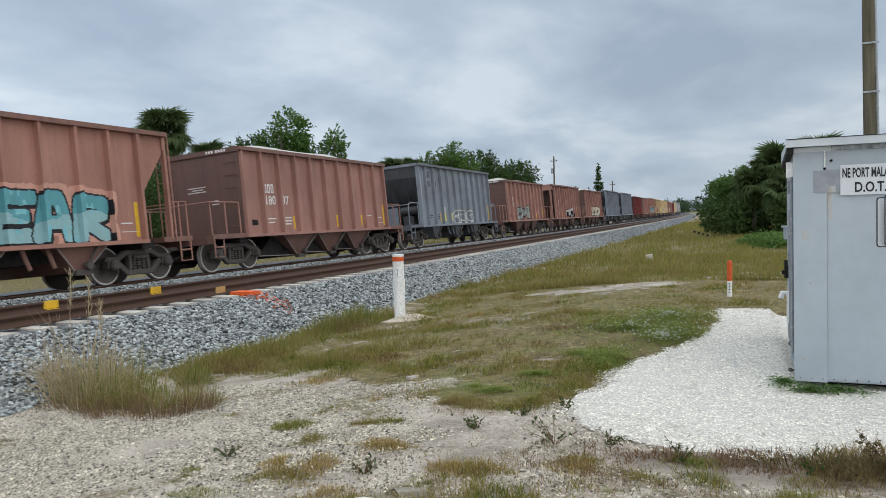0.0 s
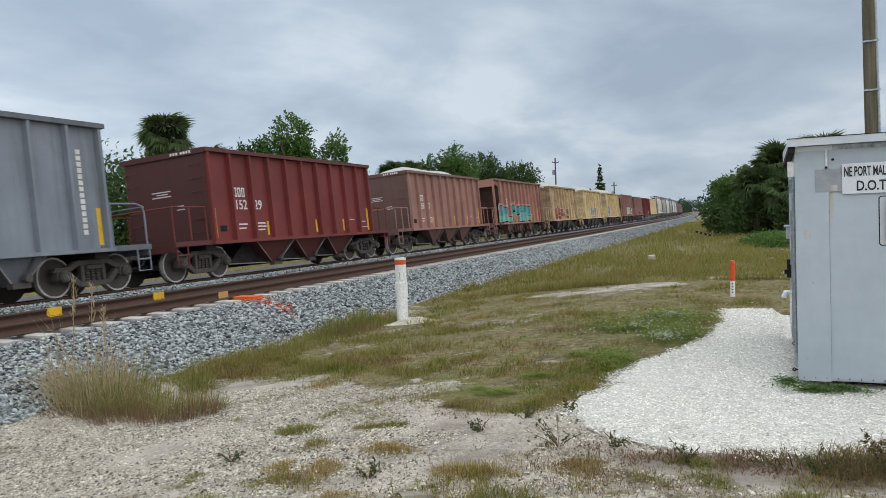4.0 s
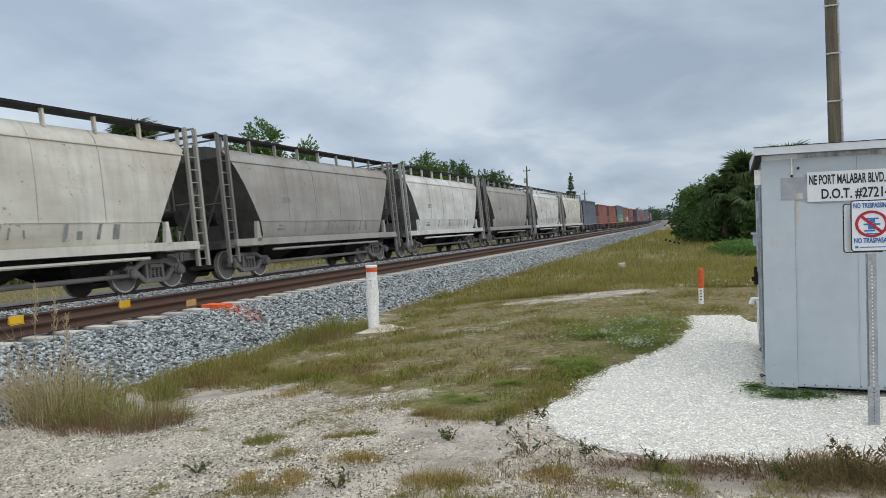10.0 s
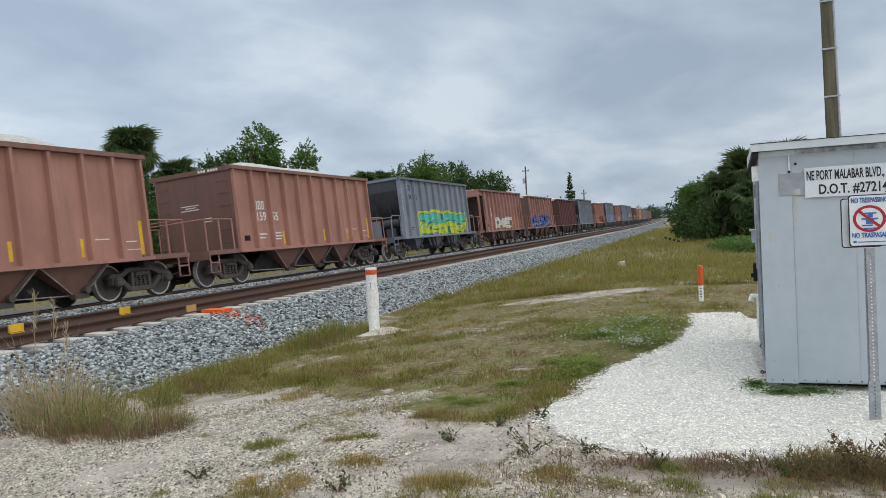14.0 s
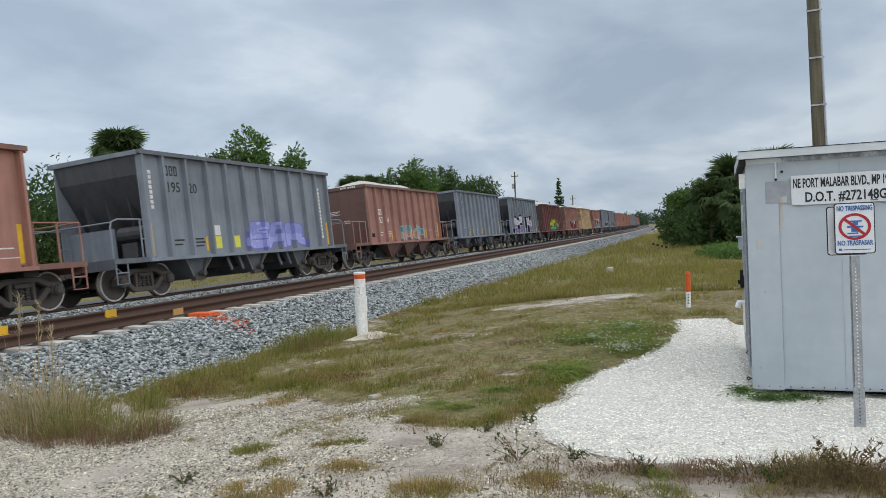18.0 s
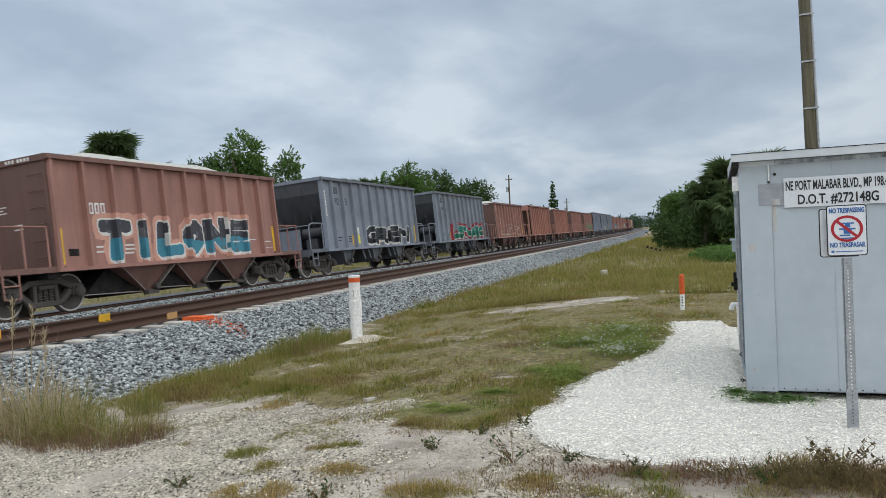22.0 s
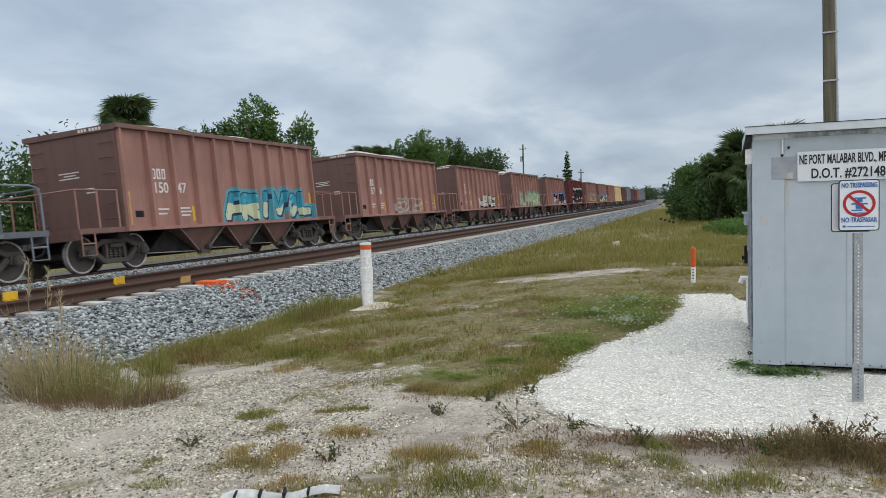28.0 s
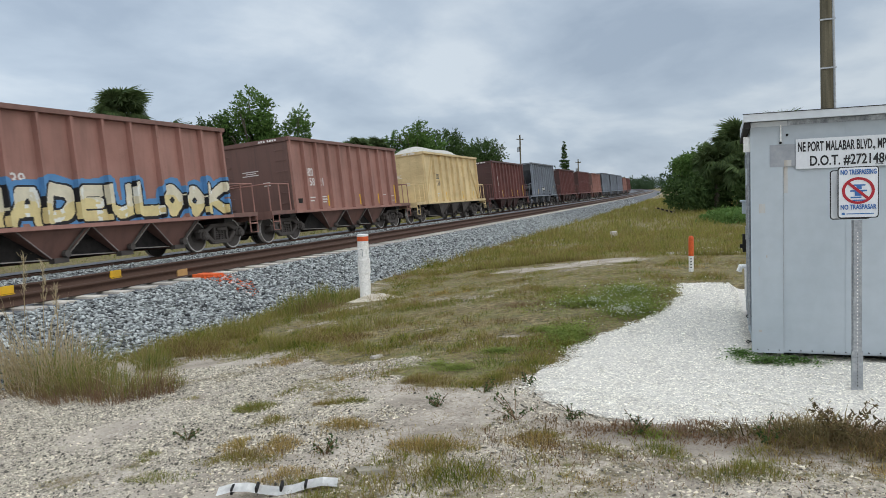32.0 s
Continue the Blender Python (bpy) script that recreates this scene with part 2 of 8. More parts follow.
shed_paint = surface("grey_aluminium_paint", (0.405, 0.455, 0.49), (0.46, 0.505, 0.54), 0.55, 0.0, 1.1, 7, 0, stretch=(1, 1, 0.4))
shed_trim = surface("white_roof_trim", (0.52, 0.55, 0.57), (0.64, 0.67, 0.68), 0.5, 0, 2, 9, 0)
galv = surface("galvanised_steel", (0.30, 0.32, 0.34), (0.42, 0.44, 0.46), 0.45, 0.6, 12, 60, 0.001)
pvc = surface("white_pvc", (0.86, 0.85, 0.83), (0.78, 0.765, 0.73), 0.4, 0, 3, 30, 0.001)
orange_m = surface("orange_plastic", (0.72, 0.13, 0.03), (0.6, 0.1, 0.03), 0.5, 0, 4, 40, 0.001)
orange_paint = surface("orange_marking_paint", (0.8, 0.14, 0.03), (0.6, 0.1, 0.03), 0.8, 0, 30, 90, 0.002)
wood_pole = surface("weathered_pole_wood", (0.085, 0.075, 0.05), (0.165, 0.145, 0.10), 0.9, 0, 8, 40, 0.004, stretch=(1, 1, 0.05))
white_letter = surface("white_lettering_paint", (0.75, 0.73, 0.7), (0.6, 0.57, 0.54), 0.7, 0, 3, 50, 0)
black_letter = surface("black_lettering_paint", (0.02, 0.02, 0.022), (0.04, 0.04, 0.04), 0.6, 0, 3, 50, 0)
faded_letter = surface("faded_lettering_paint", (0.18, 0.18, 0.18), (0.3, 0.3, 0.29), 0.7, 0, 3, 50, 0)
yellow_refl = surface("yellow_reflective_strip", (0.78, 0.47, 0.03), (0.62, 0.36, 0.03), 0.5, 0, 4, 60, 0)
yellow_tag = surface("yellow_decal", (0.75, 0.72, 0.08), (0.7, 0.62, 0.1), 0.5, 0, 4, 60, 0)
trunk_m = surface("tree_bark", (0.10, 0.085, 0.065), (0.19, 0.165, 0.13), 0.95, 0, 6, 30, 0.01, stretch=(1, 1, 0.3))


def leaf_mat(name, c1, c2, c3):
    m, nt, b = tree_of(name)
    g = nt.nodes.new("ShaderNodeNewGeometry")
    big = noise_of(nt, 0.6, 3, 0.6)
    col = mixc(nt, g.outputs["Random Per Island"], c1, c2)
    col = mixc(nt, ramp(nt, big, 0.45, 0.7), col, c3)
    nt.links.new(col, b.inputs["Base Color"])
    b.inputs["Roughness"].default_value = 0.75
    b.inputs["Specular IOR Level"].default_value = 0.12
    # thin leaves let light through
    tr = nt.nodes.new("ShaderNodeBsdfTranslucent")
    nt.links.new(col, tr.inputs["Color"])
    mx = nt.nodes.new("ShaderNodeMixShader")
    mx.inputs[0].default_value = 0.38
    nt.links.new(b.outputs[0], mx.inputs[1])
    nt.links.new(tr.outputs[0], mx.inputs[2])
    nt.links.new(mx.outputs[0], nt.nodes["Material Output"].inputs["Surface"])
    MATS[name] = m
    return m


def sward_mat(name, hues, patch=0.8, spread=0.75):
    """Grass of many hues: each blade takes its own place on a row of colours, and patches lean to one end of it."""
    m, nt, b = tree_of(name)
    g = nt.nodes.new("ShaderNodeNewGeometry")
    mul = nt.nodes.new("ShaderNodeMath")
    mul.operation = "MULTIPLY"
    nt.links.new(g.outputs["Random Per Island"], mul.inputs[0])
    mul.inputs[1].default_value = spread
    big = ramp(nt, noise_of(nt, 1.3, 4, 0.65), 0.32, 0.68, -patch * 0.5, patch * 0.5)
    add = nt.nodes.new("ShaderNodeMath")
    add.operation = "ADD"
    nt.links.new(mul.outputs[0], add.inputs[0])
    nt.links.new(ramp(nt, big, -1.0, 1.0, -1.0 + (1 - spread) * 0.5, 1.0 + (1 - spread) * 0.5), add.inputs[1])
    cr = nt.nodes.new("ShaderNodeValToRGB")
    els = cr.color_ramp.elements
    while len(els) < len(hues):
        els.new(0.5)
    for i, c in enumerate(hues):
        els[i].position = i / (len(hues) - 1)
        els[i].color = (*c, 1)
    nt.links.new(add.outputs[0], cr.inputs["Fac"])
    nt.links.new(cr.outputs["Color"], b.inputs["Base Color"])
    b.inputs["Roughness"].default_value = 0.8
    b.inputs["Specular IOR Level"].default_value = 0.08
    tr = nt.nodes.new("ShaderNodeBsdfTranslucent")
    nt.links.new(cr.outputs["Color"], tr.inputs["Color"])
    mx = nt.nodes.new("ShaderNodeMixShader")
    mx.inputs[0].default_value = 0.35
    nt.links.new(b.outputs[0], mx.inputs[1])
    nt.links.new(tr.outputs[0], mx.inputs[2])
    nt.links.new(mx.outputs[0], nt.nodes["Material Output"].inputs["Surface"])
    MATS[name] = m
    return m


sward = sward_mat("mixed_sward", [(0.10, 0.125, 0.02), (0.21, 0.225, 0.04), (0.28, 0.245, 0.06), (0.20, 0.15, 0.055), (0.40, 0.305, 0.135), (0.16, 0.10, 0.045)], 1.15)
rough_sward = sward_mat("rough_sward", [(0.13, 0.15, 0.034), (0.22, 0.222, 0.055), (0.30, 0.272, 0.076), (0.29, 0.238, 0.092), (0.19, 0.145, 0.058)], 0.6, 0.8)
tuft_gold = sward_mat("golden_tuft", [(0.16, 0.145, 0.04), (0.36, 0.27, 0.085), (0.50, 0.36, 0.13), (0.32, 0.205, 0.08), (0.15, 0.095, 0.045)], 0.4, 0.9)
tuft_green = sward_mat("green_tuft", [(0.07, 0.11, 0.02), (0.16, 0.20, 0.04), (0.24, 0.25, 0.06), (0.34, 0.28, 0.11), (0.17, 0.12, 0.055)], 0.3, 0.85)
leaf_dark = leaf_mat("dark_green_leaves", (0.036, 0.068, 0.022), (0.09, 0.14, 0.046), (0.068, 0.11, 0.036))
leaf_mid = leaf_mat("mid_green_leaves", (0.065, 0.13, 0.03), (0.14, 0.23, 0.065), (0.115, 0.18, 0.05))
leaf_palm = leaf_mat("palm_fronds", (0.062, 0.10, 0.04), (0.165, 0.22, 0.085), (0.115, 0.155, 0.062))
leaf_far = leaf_mat("far_foliage", (0.04, 0.07, 0.035), (0.065, 0.10, 0.05), (0.05, 0.085, 0.045))
grass_green = leaf_mat("green_grass", (0.085, 0.105, 0.024), (0.27, 0.28, 0.07), (0.22, 0.21, 0.062))
grass_dry = leaf_mat("dry_grass", (0.18, 0.135, 0.06), (0.47, 0.37, 0.18), (0.30, 0.235, 0.10))
grass_straw = leaf_mat("straw_grass", (0.40, 0.32, 0.19), (0.58, 0.48, 0.31), (0.33, 0.26, 0.15))
weed_red = leaf_mat("reddish_dry_weed", (0.17, 0.10, 0.06), (0.27, 0.17, 0.10), (0.2, 0.15, 0.07))
weed_dead = leaf_mat("dead_olive_weed", (0.06, 0.05, 0.025), (0.23, 0.18, 0.085), (0.15, 0.12, 0.055))
clover_m = leaf_mat("clover_leaves", (0.14, 0.195, 0.036), (0.30, 0.35, 0.085), (0.235, 0.27, 0.06))
flower_m = leaf_mat("small_white_flowers", (0.7, 0.7, 0.6), (0.8, 0.8, 0.72), (0.75, 0.75, 0.66))
# ---- small builders ----
def part(name, bm, material, parent, label=""):
    """Links a bmesh (or a mesh) as one mesh object under a thing or a part."""
    if isinstance(bm, bmesh.types.BMesh):
        me = bpy.data.meshes.new(name)
        bm.to_mesh(me)
        bm.free()
    else:
        me = bm
    if material is not None and not me.materials:
        me.materials.append(material)
    ob = new(name, me)
    ob.parent = parent
    if label:
        ob["label"] = label
    return ob


def empty(name, m=None):
    ob = new(name)
    ob.empty_display_size = 0.2
    if m is not None:
        ob.matrix_basis = m
    return ob


def box(bm, x0, x1, y0, y1, z0, z1):
    v = [bm.verts.new((x, y, z)) for x in (x0, x1) for y in (y0, y1) for z in (z0, z1)]
    for f in ((0, 1, 3, 2), (4, 6, 7, 5), (0, 4, 5, 1), (2, 3, 7, 6), (0, 2, 6, 4), (1, 5, 7, 3)):
        bm.faces.new([v[i] for i in f])
    return v


def boxes(*specs):
    bm = bmesh.new()
    for s in specs:
        box(bm, *s)
    return bm


def tube(bm, pts, r, n=6, caps=True):
    """A round bar along a line of points."""
    pts = [Vector(p) for p in pts]
    rings = []
    for i, p in enumerate(pts):
        d = (pts[min(i + 1, len(pts) - 1)] - pts[max(i - 1, 0)]).normalized()
        a = d.orthogonal().normalized() if i == 0 else (rings_a - d * rings_a.dot(d)).normalized()
        rings_a = a
        b = d.cross(a)
        rad = r[i] if isinstance(r, (list, tuple)) else r
        rings.append([bm.verts.new(p + (a * math.cos(t) + b * math.sin(t)) * rad) for t in [2 * math.pi * k / n for k in range(n)]])
    for p, q in zip(rings, rings[1:]):
        for k in range(n):
            bm.faces.new((p[k], p[(k + 1) % n], q[(k + 1) % n], q[k]))
    if caps:
        bm.faces.new(rings[0][::-1])
        bm.faces.new(rings[-1])


def tubes(lines, r, n=6):
    bm = bmesh.new()
    for ln in lines:
        tube(bm, ln, r, n)
    return bm


def prism(bm, poly, x0, x1):
    """A plate with the outline poly in (y, z), from x0 to x1."""
    a = [bm.verts.new((x0, y, z)) for y, z in poly]
    b = [bm.verts.new((x1, y, z)) for y, z in poly]
    bm.faces.new(a[::-1])
    bm.faces.new(b)
    for i in range(len(poly)):
        j = (i + 1) % len(poly)
        bm.faces.new((a[i], a[j], b[j], b[i]))


def lathe(bm, prof, centre, axis="X", n=24):
    """Turns a profile of (along, radius) about an axis through centre."""
    rings = []
    for u, r in prof:
        ring = []
        for k in range(n):
            t = 2 * math.pi * k / n
            c, s = r * math.cos(t), r * math.sin(t)
            p = {"X": (u, c, s), "Y": (c, u, s), "Z": (c, s, u)}[axis]
            ring.append(bm.verts.new((centre[0] + p[0], centre[1] + p[1], centre[2] + p[2])))
        rings.append(ring)
    for p, q in zip(rings, rings[1:]):
        for k in range(n):
            bm.faces.new((p[k], p[(k + 1) % n], q[(k + 1) % n], q[k]))
    bm.faces.new(rings[0][::-1])
    bm.faces.new(rings[-1])


def mesh_of(name, verts, faces, material, smooth=False):
    me = bpy.data.meshes.new(name)
    verts = np.asarray(verts, dtype=np.float32)
    faces = np.asarray(faces, dtype=np.int32)
    k = faces.shape[1]
    me.vertices.add(len(verts))
    me.vertices.foreach_set("co", verts.ravel())
    me.loops.add(faces.size)
    me.loops.foreach_set("vertex_index", faces.ravel())
    me.polygons.add(len(faces))
    me.polygons.foreach_set("loop_start", np.arange(0, faces.size, k, dtype=np.int32))
    me.polygons.foreach_set("loop_total", np.full(len(faces), k, dtype=np.int32))
    if smooth:
        me.polygons.foreach_set("use_smooth", np.ones(len(faces), dtype=bool))
    me.update(calc_edges=True)
    if material is not None:
        me.materials.append(material)
    return me


def value_noise(x, y, seed=0):
    """Smooth noise from 0 to 1 on arrays of x and y, at a grain of one unit."""
    xi, yi = np.floor(x).astype(np.int64), np.floor(y).astype(np.int64)
    fx, fy = x - xi, y - yi
    fx, fy = fx * fx * (3 - 2 * fx), fy * fy * (3 - 2 * fy)

    def h(a, b):
        n = (a * 374761393 + b * 668265263 + seed * 974634777) & 0x7FFFFFFF
        n = ((n ^ (n >> 13)) * 1274126177) & 0x7FFFFFFF
        return ((n ^ (n >> 16)) & 0xFFFF) / 65535.0

    return (h(xi, yi) * (1 - fx) + h(xi + 1, yi) * fx) * (1 - fy) + (h(xi, yi + 1) * (1 - fx) + h(xi + 1, yi + 1) * fx) * fy


def fbm(x, y, seed=0):
    return 0.55 * value_noise(x, y, seed) + 0.3 * value_noise(x * 2.1, y * 2.1, seed + 1) + 0.15 * value_noise(x * 4.3, y * 4.3, seed + 2)


def smooth(a):
    b = np.clip(a, 0.0, 1.0)
    return b * b * (3 - 2 * b)


# ---- the lie of the land: x across the tracks, y along them ----
CURVE = 0.00021          # the line bends away to the west
MAIN_X, MAIN_Z, MAIN_CANT = -15.08, 0.016, 0.0778
NEAR_X, NEAR_Z, NEAR_CANT = -10.75, 0.21, 0.015
TOE_X = -7.64


def bend(y):
    return -0.5 * CURVE * np.maximum(y, -300.0) ** 2


def ground_z(x, y):
    x = np.asarray(x, dtype=float)
    y = np.asarray(y, dtype=float)
    side = x - bend(y)
    z = -0.49 * (1 - (1 - smooth((-side - 1) / 6.3)) * (1 - smooth((y - 11) / 30)))
    near = (np.abs(x) < 40) & (y < 60)
    return z + np.where(near, (fbm(x * 0.9, y * 0.9, 3) - 0.5) * 0.05, 0.0)


PAD = [(0.33, 12.0), (-0.36, 11.95), (-0.40, 10.5), (-0.52, 9.1), (-0.85, 8.2), (-1.16, 7.4), (-1.22, 6.6), (-1.36, 5.8), (-1.1, 5.2), (-0.55, 4.86), (0.0, 4.88), (0.5, 4.98), (1.0, 4.98), (1.9, 5.0), (3.2, 5.2), (5.2, 6.0), (5.6, 9.0), (5.0, 12.2)]


def in_pad(x, y, grow=0.0):
    """How far inside the white pad's outline points lie (1 inside, 0 outside)."""
    cx, cy = 1.6, 8.2
    inside = np.zeros(np.shape(x), dtype=bool)
    poly = [(cx + (px - cx) * (1 + grow / 4.0), cy + (py - cy) * (1 + grow / 4.0)) for px, py in PAD]
    for (x0, y0), (x1, y1) in zip(poly, poly[1:] + poly[:1]):
        if y0 != y1:
            hit = ((y0 > y) != (y1 > y)) & (x < (x1 - x0) * (y - y0) / (y1 - y0) + x0)
            inside ^= hit
    return inside


def spot(x, y, cx, cy, rx, ry):
    return np.clip(1.3 - ((x - cx) / rx) ** 2 - ((y - cy) / ry) ** 2, 0, 1)


def grass_cover(x, y):
    """0 bare sand to 1 thick grass."""
    n = fbm(x * 1.1, y * 1.1, 11)
    n2 = fbm(x * 0.45, y * 0.45, 21)
    edge = 5.0 + 0.8 * np.clip(-2.0 - x, 0, 2.8) + 0.8 * np.clip(x + 1.8, 0, 1) + (n - 0.5) * 1.2
    c = smooth((y - edge) / 0.9)
    c = c * (np.where(y > 8, 0.62, 0.3) + 0.8 * smooth((n2 - 0.28) / 0.3)) * (0.55 + 0.6 * smooth((fbm(x * 2.6, y * 2.6, 31) - 0.3) / 0.25))
    c = np.maximum(c, 0.5 * smooth((n - 0.6) / 0.07) * smooth((y - 2.2) / 1.0))
    for s in ((-3.4, 16.1, 1.5, 0.9), (-2.3, 16.6, 1.5, 0.8), (0.1, 18.3, 1.4, 0.5), (-0.1, 20.2, 1.5, 0.6), (-3.0, 6.6, 0.5, 0.35), (-5.75, 12.8, 0.5, 0.25), (-2.0, 7.75, 0.3, 0.12), (-4.7, 6.9, 0.6, 0.22)):
        c = c * (1 - 0.92 * smooth(spot(x, y, *s) * (0.15 + 1.5 * fbm(x * 2.3, y * 2.3, 71))))
    c = np.maximum(c, 0.42 * smooth((fbm(x * 1.7, y * 1.7, 57) - 0.47) / 0.12) * smooth((x + 2.1) / 0.8) * smooth((4.9 - y) / 0.4))
    side = x - bend(y)
    c = np.where(side < TOE_X + 0.15 + (n - 0.5) * 0.5, 0, c)
    c = np.where(side < -19.5, 1.0, c)
    return np.clip(c, 0, 1)


def ground_sheet():
    """One sheet of ground, fine near the camera and coarse towards the horizon."""
    xs = np.concatenate([-np.geomspace(2600, 17, 26), np.arange(-16.8, -9, 0.4), np.arange(-9, 4, 0.11), np.arange(4, 12, 0.5), np.geomspace(12.5, 2600, 24)])
    ys = np.concatenate([-np.geomspace(1400, 3, 18), np.arange(-2.6, 2, 0.4), np.arange(2, 20, 0.11), np.arange(20, 60, 0.6), np.geomspace(61, 3200, 46)])
    gx, gy = np.meshgrid(xs, ys)
    gz = ground_z(gx, gy)
    gz -= 0.10 * in_pad(gx, gy, -0.25)
    co = np.stack([gx, gy, gz], -1).reshape(-1, 3)
    nx, ny = len(xs), len(ys)
    i = np.arange(nx * ny).reshape(ny, nx)
    f = np.stack([i[:-1, :-1], i[:-1, 1:], i[1:, 1:], i[1:, :-1]], -1).reshape(-1, 4)
    m, nt, b = tree_of("sandy_ground")
    at = nt.nodes.new("ShaderNodeAttribute")
    at.attribute_name = "turf"
    brk = noise_of(nt, 9.0, 5, 0.65)
    fin = noise_of(nt, 70, 3, 0.6)
    mid = noise_of(nt, 2.1, 5, 0.6)
    sand = mixc(nt, ramp(nt, mid, 0.38, 0.62), (0.308, 0.262, 0.212), (0.49, 0.426, 0.352))
    vor = nt.nodes.new("ShaderNodeTexVoronoi")
    vor.inputs["Scale"].default_value = 42
    tc = nt.nodes.new("ShaderNodeTexCoord")
    nt.links.new(tc.outputs["Object"], vor.inputs["Vector"])
    bw = nt.nodes.new("ShaderNodeRGBToBW")
    nt.links.new(vor.outputs["Color"], bw.inputs[0])
    sand = mixc(nt, ramp(nt, noise_of(nt, 1.3, 4, 0.6), 0.42, 0.6, 0.0, 0.75), sand, mixc(nt, 0.75, sand, bw.outputs[0], "SOFT_LIGHT"))
    sand = mixc(nt, 0.3, sand, mixc(nt, ramp(nt, fin, 0.3, 0.7), (0.4, 0.4, 0.4), (1.5, 1.5, 1.5)), "MULTIPLY")
    turf = mixc(nt, ramp(nt, brk, 0.35, 0.65), (0.10, 0.075, 0.035), (0.25, 0.19, 0.09))
    turf = mixc(nt, ramp(nt, mid, 0.4, 0.65), turf, mixc(nt, ramp(nt, noise_of(nt, 26, 4, 0.7), 0.38, 0.62), (0.07, 0.075, 0.018), (0.21, 0.20, 0.06)))
    turf = mixc(nt, ramp(nt, noise_of(nt, 3.4, 5, 0.65), 0.42, 0.6, 0.0, 0.85), turf, mixc(nt, ramp(nt, brk, 0.4, 0.6), (0.055, 0.045, 0.02), (0.32, 0.25, 0.125)))
    turf = mixc(nt, 0.6, turf, mixc(nt, ramp(nt, noise_of(nt, 110, 2, 0.6), 0.35, 0.65), (0.35, 0.35, 0.35), (1.6, 1.6, 1.5)), "MULTIPLY")
    sub = nt.nodes.new("ShaderNodeMath")
    sub.operation = "SUBTRACT"
    nt.links.new(at.outputs["Fac"], sub.inputs[0])
    nt.links.new(ramp(nt, brk, 0.3, 0.7, -0.25, 0.35), sub.inputs[1])
    col = mixc(nt, ramp(nt, sub.outputs[0], 0.25, 0.6, 0, 0.92), sand, turf)
    # dark humus under the weeds before the pad
    hm = nt.nodes.new("ShaderNodeAttribute")
    hm.attribute_name = "humus"
    col = mixc(nt, hm.outputs["Fac"], col, (0.075, 0.056, 0.04))
    nt.links.new(col, b.inputs["Base Color"])
    b.inputs["Roughness"].default_value = 0.95
    b.inputs["Specular IOR Level"].default_value = 0.15
    bump(nt, b, brk, 0.7, 0.03)
    me = mesh_of("ground", co, f, m, True)
    a = me.attributes.new("turf", "FLOAT", "POINT")
    a.data.foreach_set("value", grass_cover(gx, gy).ravel().astype(np.float32))
    hum = smooth(spot(gx, gy, 0.55, 4.62, 1.5, 0.3) * 1.5 * smooth((fbm(gx * 2.4, gy * 2.4, 63) - 0.3) / 0.25)) * 0.5
    a = me.attributes.new("humus", "FLOAT", "POINT")
    a.data.foreach_set("value", hum.ravel().astype(np.float32))
    return tagged(new("ground", me), "sandy ground with patchy grass beside a railway", "ground", kind="structure")


ground_sheet()


def rocks(name, pts, size, material, rng, flat=0.7, whole=True):
    """Many small broken stones: skewed eight-sided lumps; grit that is sunk in the ground has its upper faces alone."""
    n = len(pts)
    base = np.array([(1, 0, 0), (-1, 0, 0), (0, 1, 0), (0, -1, 0), (0, 0, 1), (0, 0, -1)], dtype=float)
    tri = np.array([(0, 2, 4), (2, 1, 4), (1, 3, 4), (3, 0, 4), (2, 0, 5), (1, 2, 5), (3, 1, 5), (0, 3, 5)])
    if not whole:
        base, tri = base[:5], tri[:4]
    k = len(base)
    v = base[None] * (1 + rng.uniform(-0.35, 0.35, (n, k, 1))) + rng.uniform(-0.28, 0.28, (n, k, 3))
    v *= np.stack([rng.uniform(0.7, 1.3, n), rng.uniform(0.7, 1.3, n), rng.uniform(0.5, 1.0, n) * flat], -1)[:, None]
    a = rng.uniform(0, 6.283, n)
    t = rng.uniform(-0.7, 0.7, n)
    c, s = np.cos(a)[:, None], np.sin(a)[:, None]
    v = np.stack([v[..., 0] * c - v[..., 1] * s, v[..., 0] * s + v[..., 1] * c, v[..., 2] + v[..., 0] * np.sin(t)[:, None] * 0.6], -1)
    v = v * (np.asarray(size)[:, None, None] if np.ndim(size) else size) + np.asarray(pts)[:, None]
    f = tri[None] + (np.arange(n) * k)[:, None, None]
    return mesh_of(name, v.reshape(-1, 3), f.reshape(-1, 3), material)


# ---- the white shell-rock pad ----
def pad_z(x, y, rise):
    under = smooth((x - 0.28) / 0.15) * smooth((y - 6.82) / 0.25)
    return 0.006 - 0.012 * rise + 0.022 * (fbm(x * 4, y * 4, 9) - 0.4) + 0.012 * (fbm(x * 0.9, y * 0.9, 19) - 0.3) - 0.06 * under


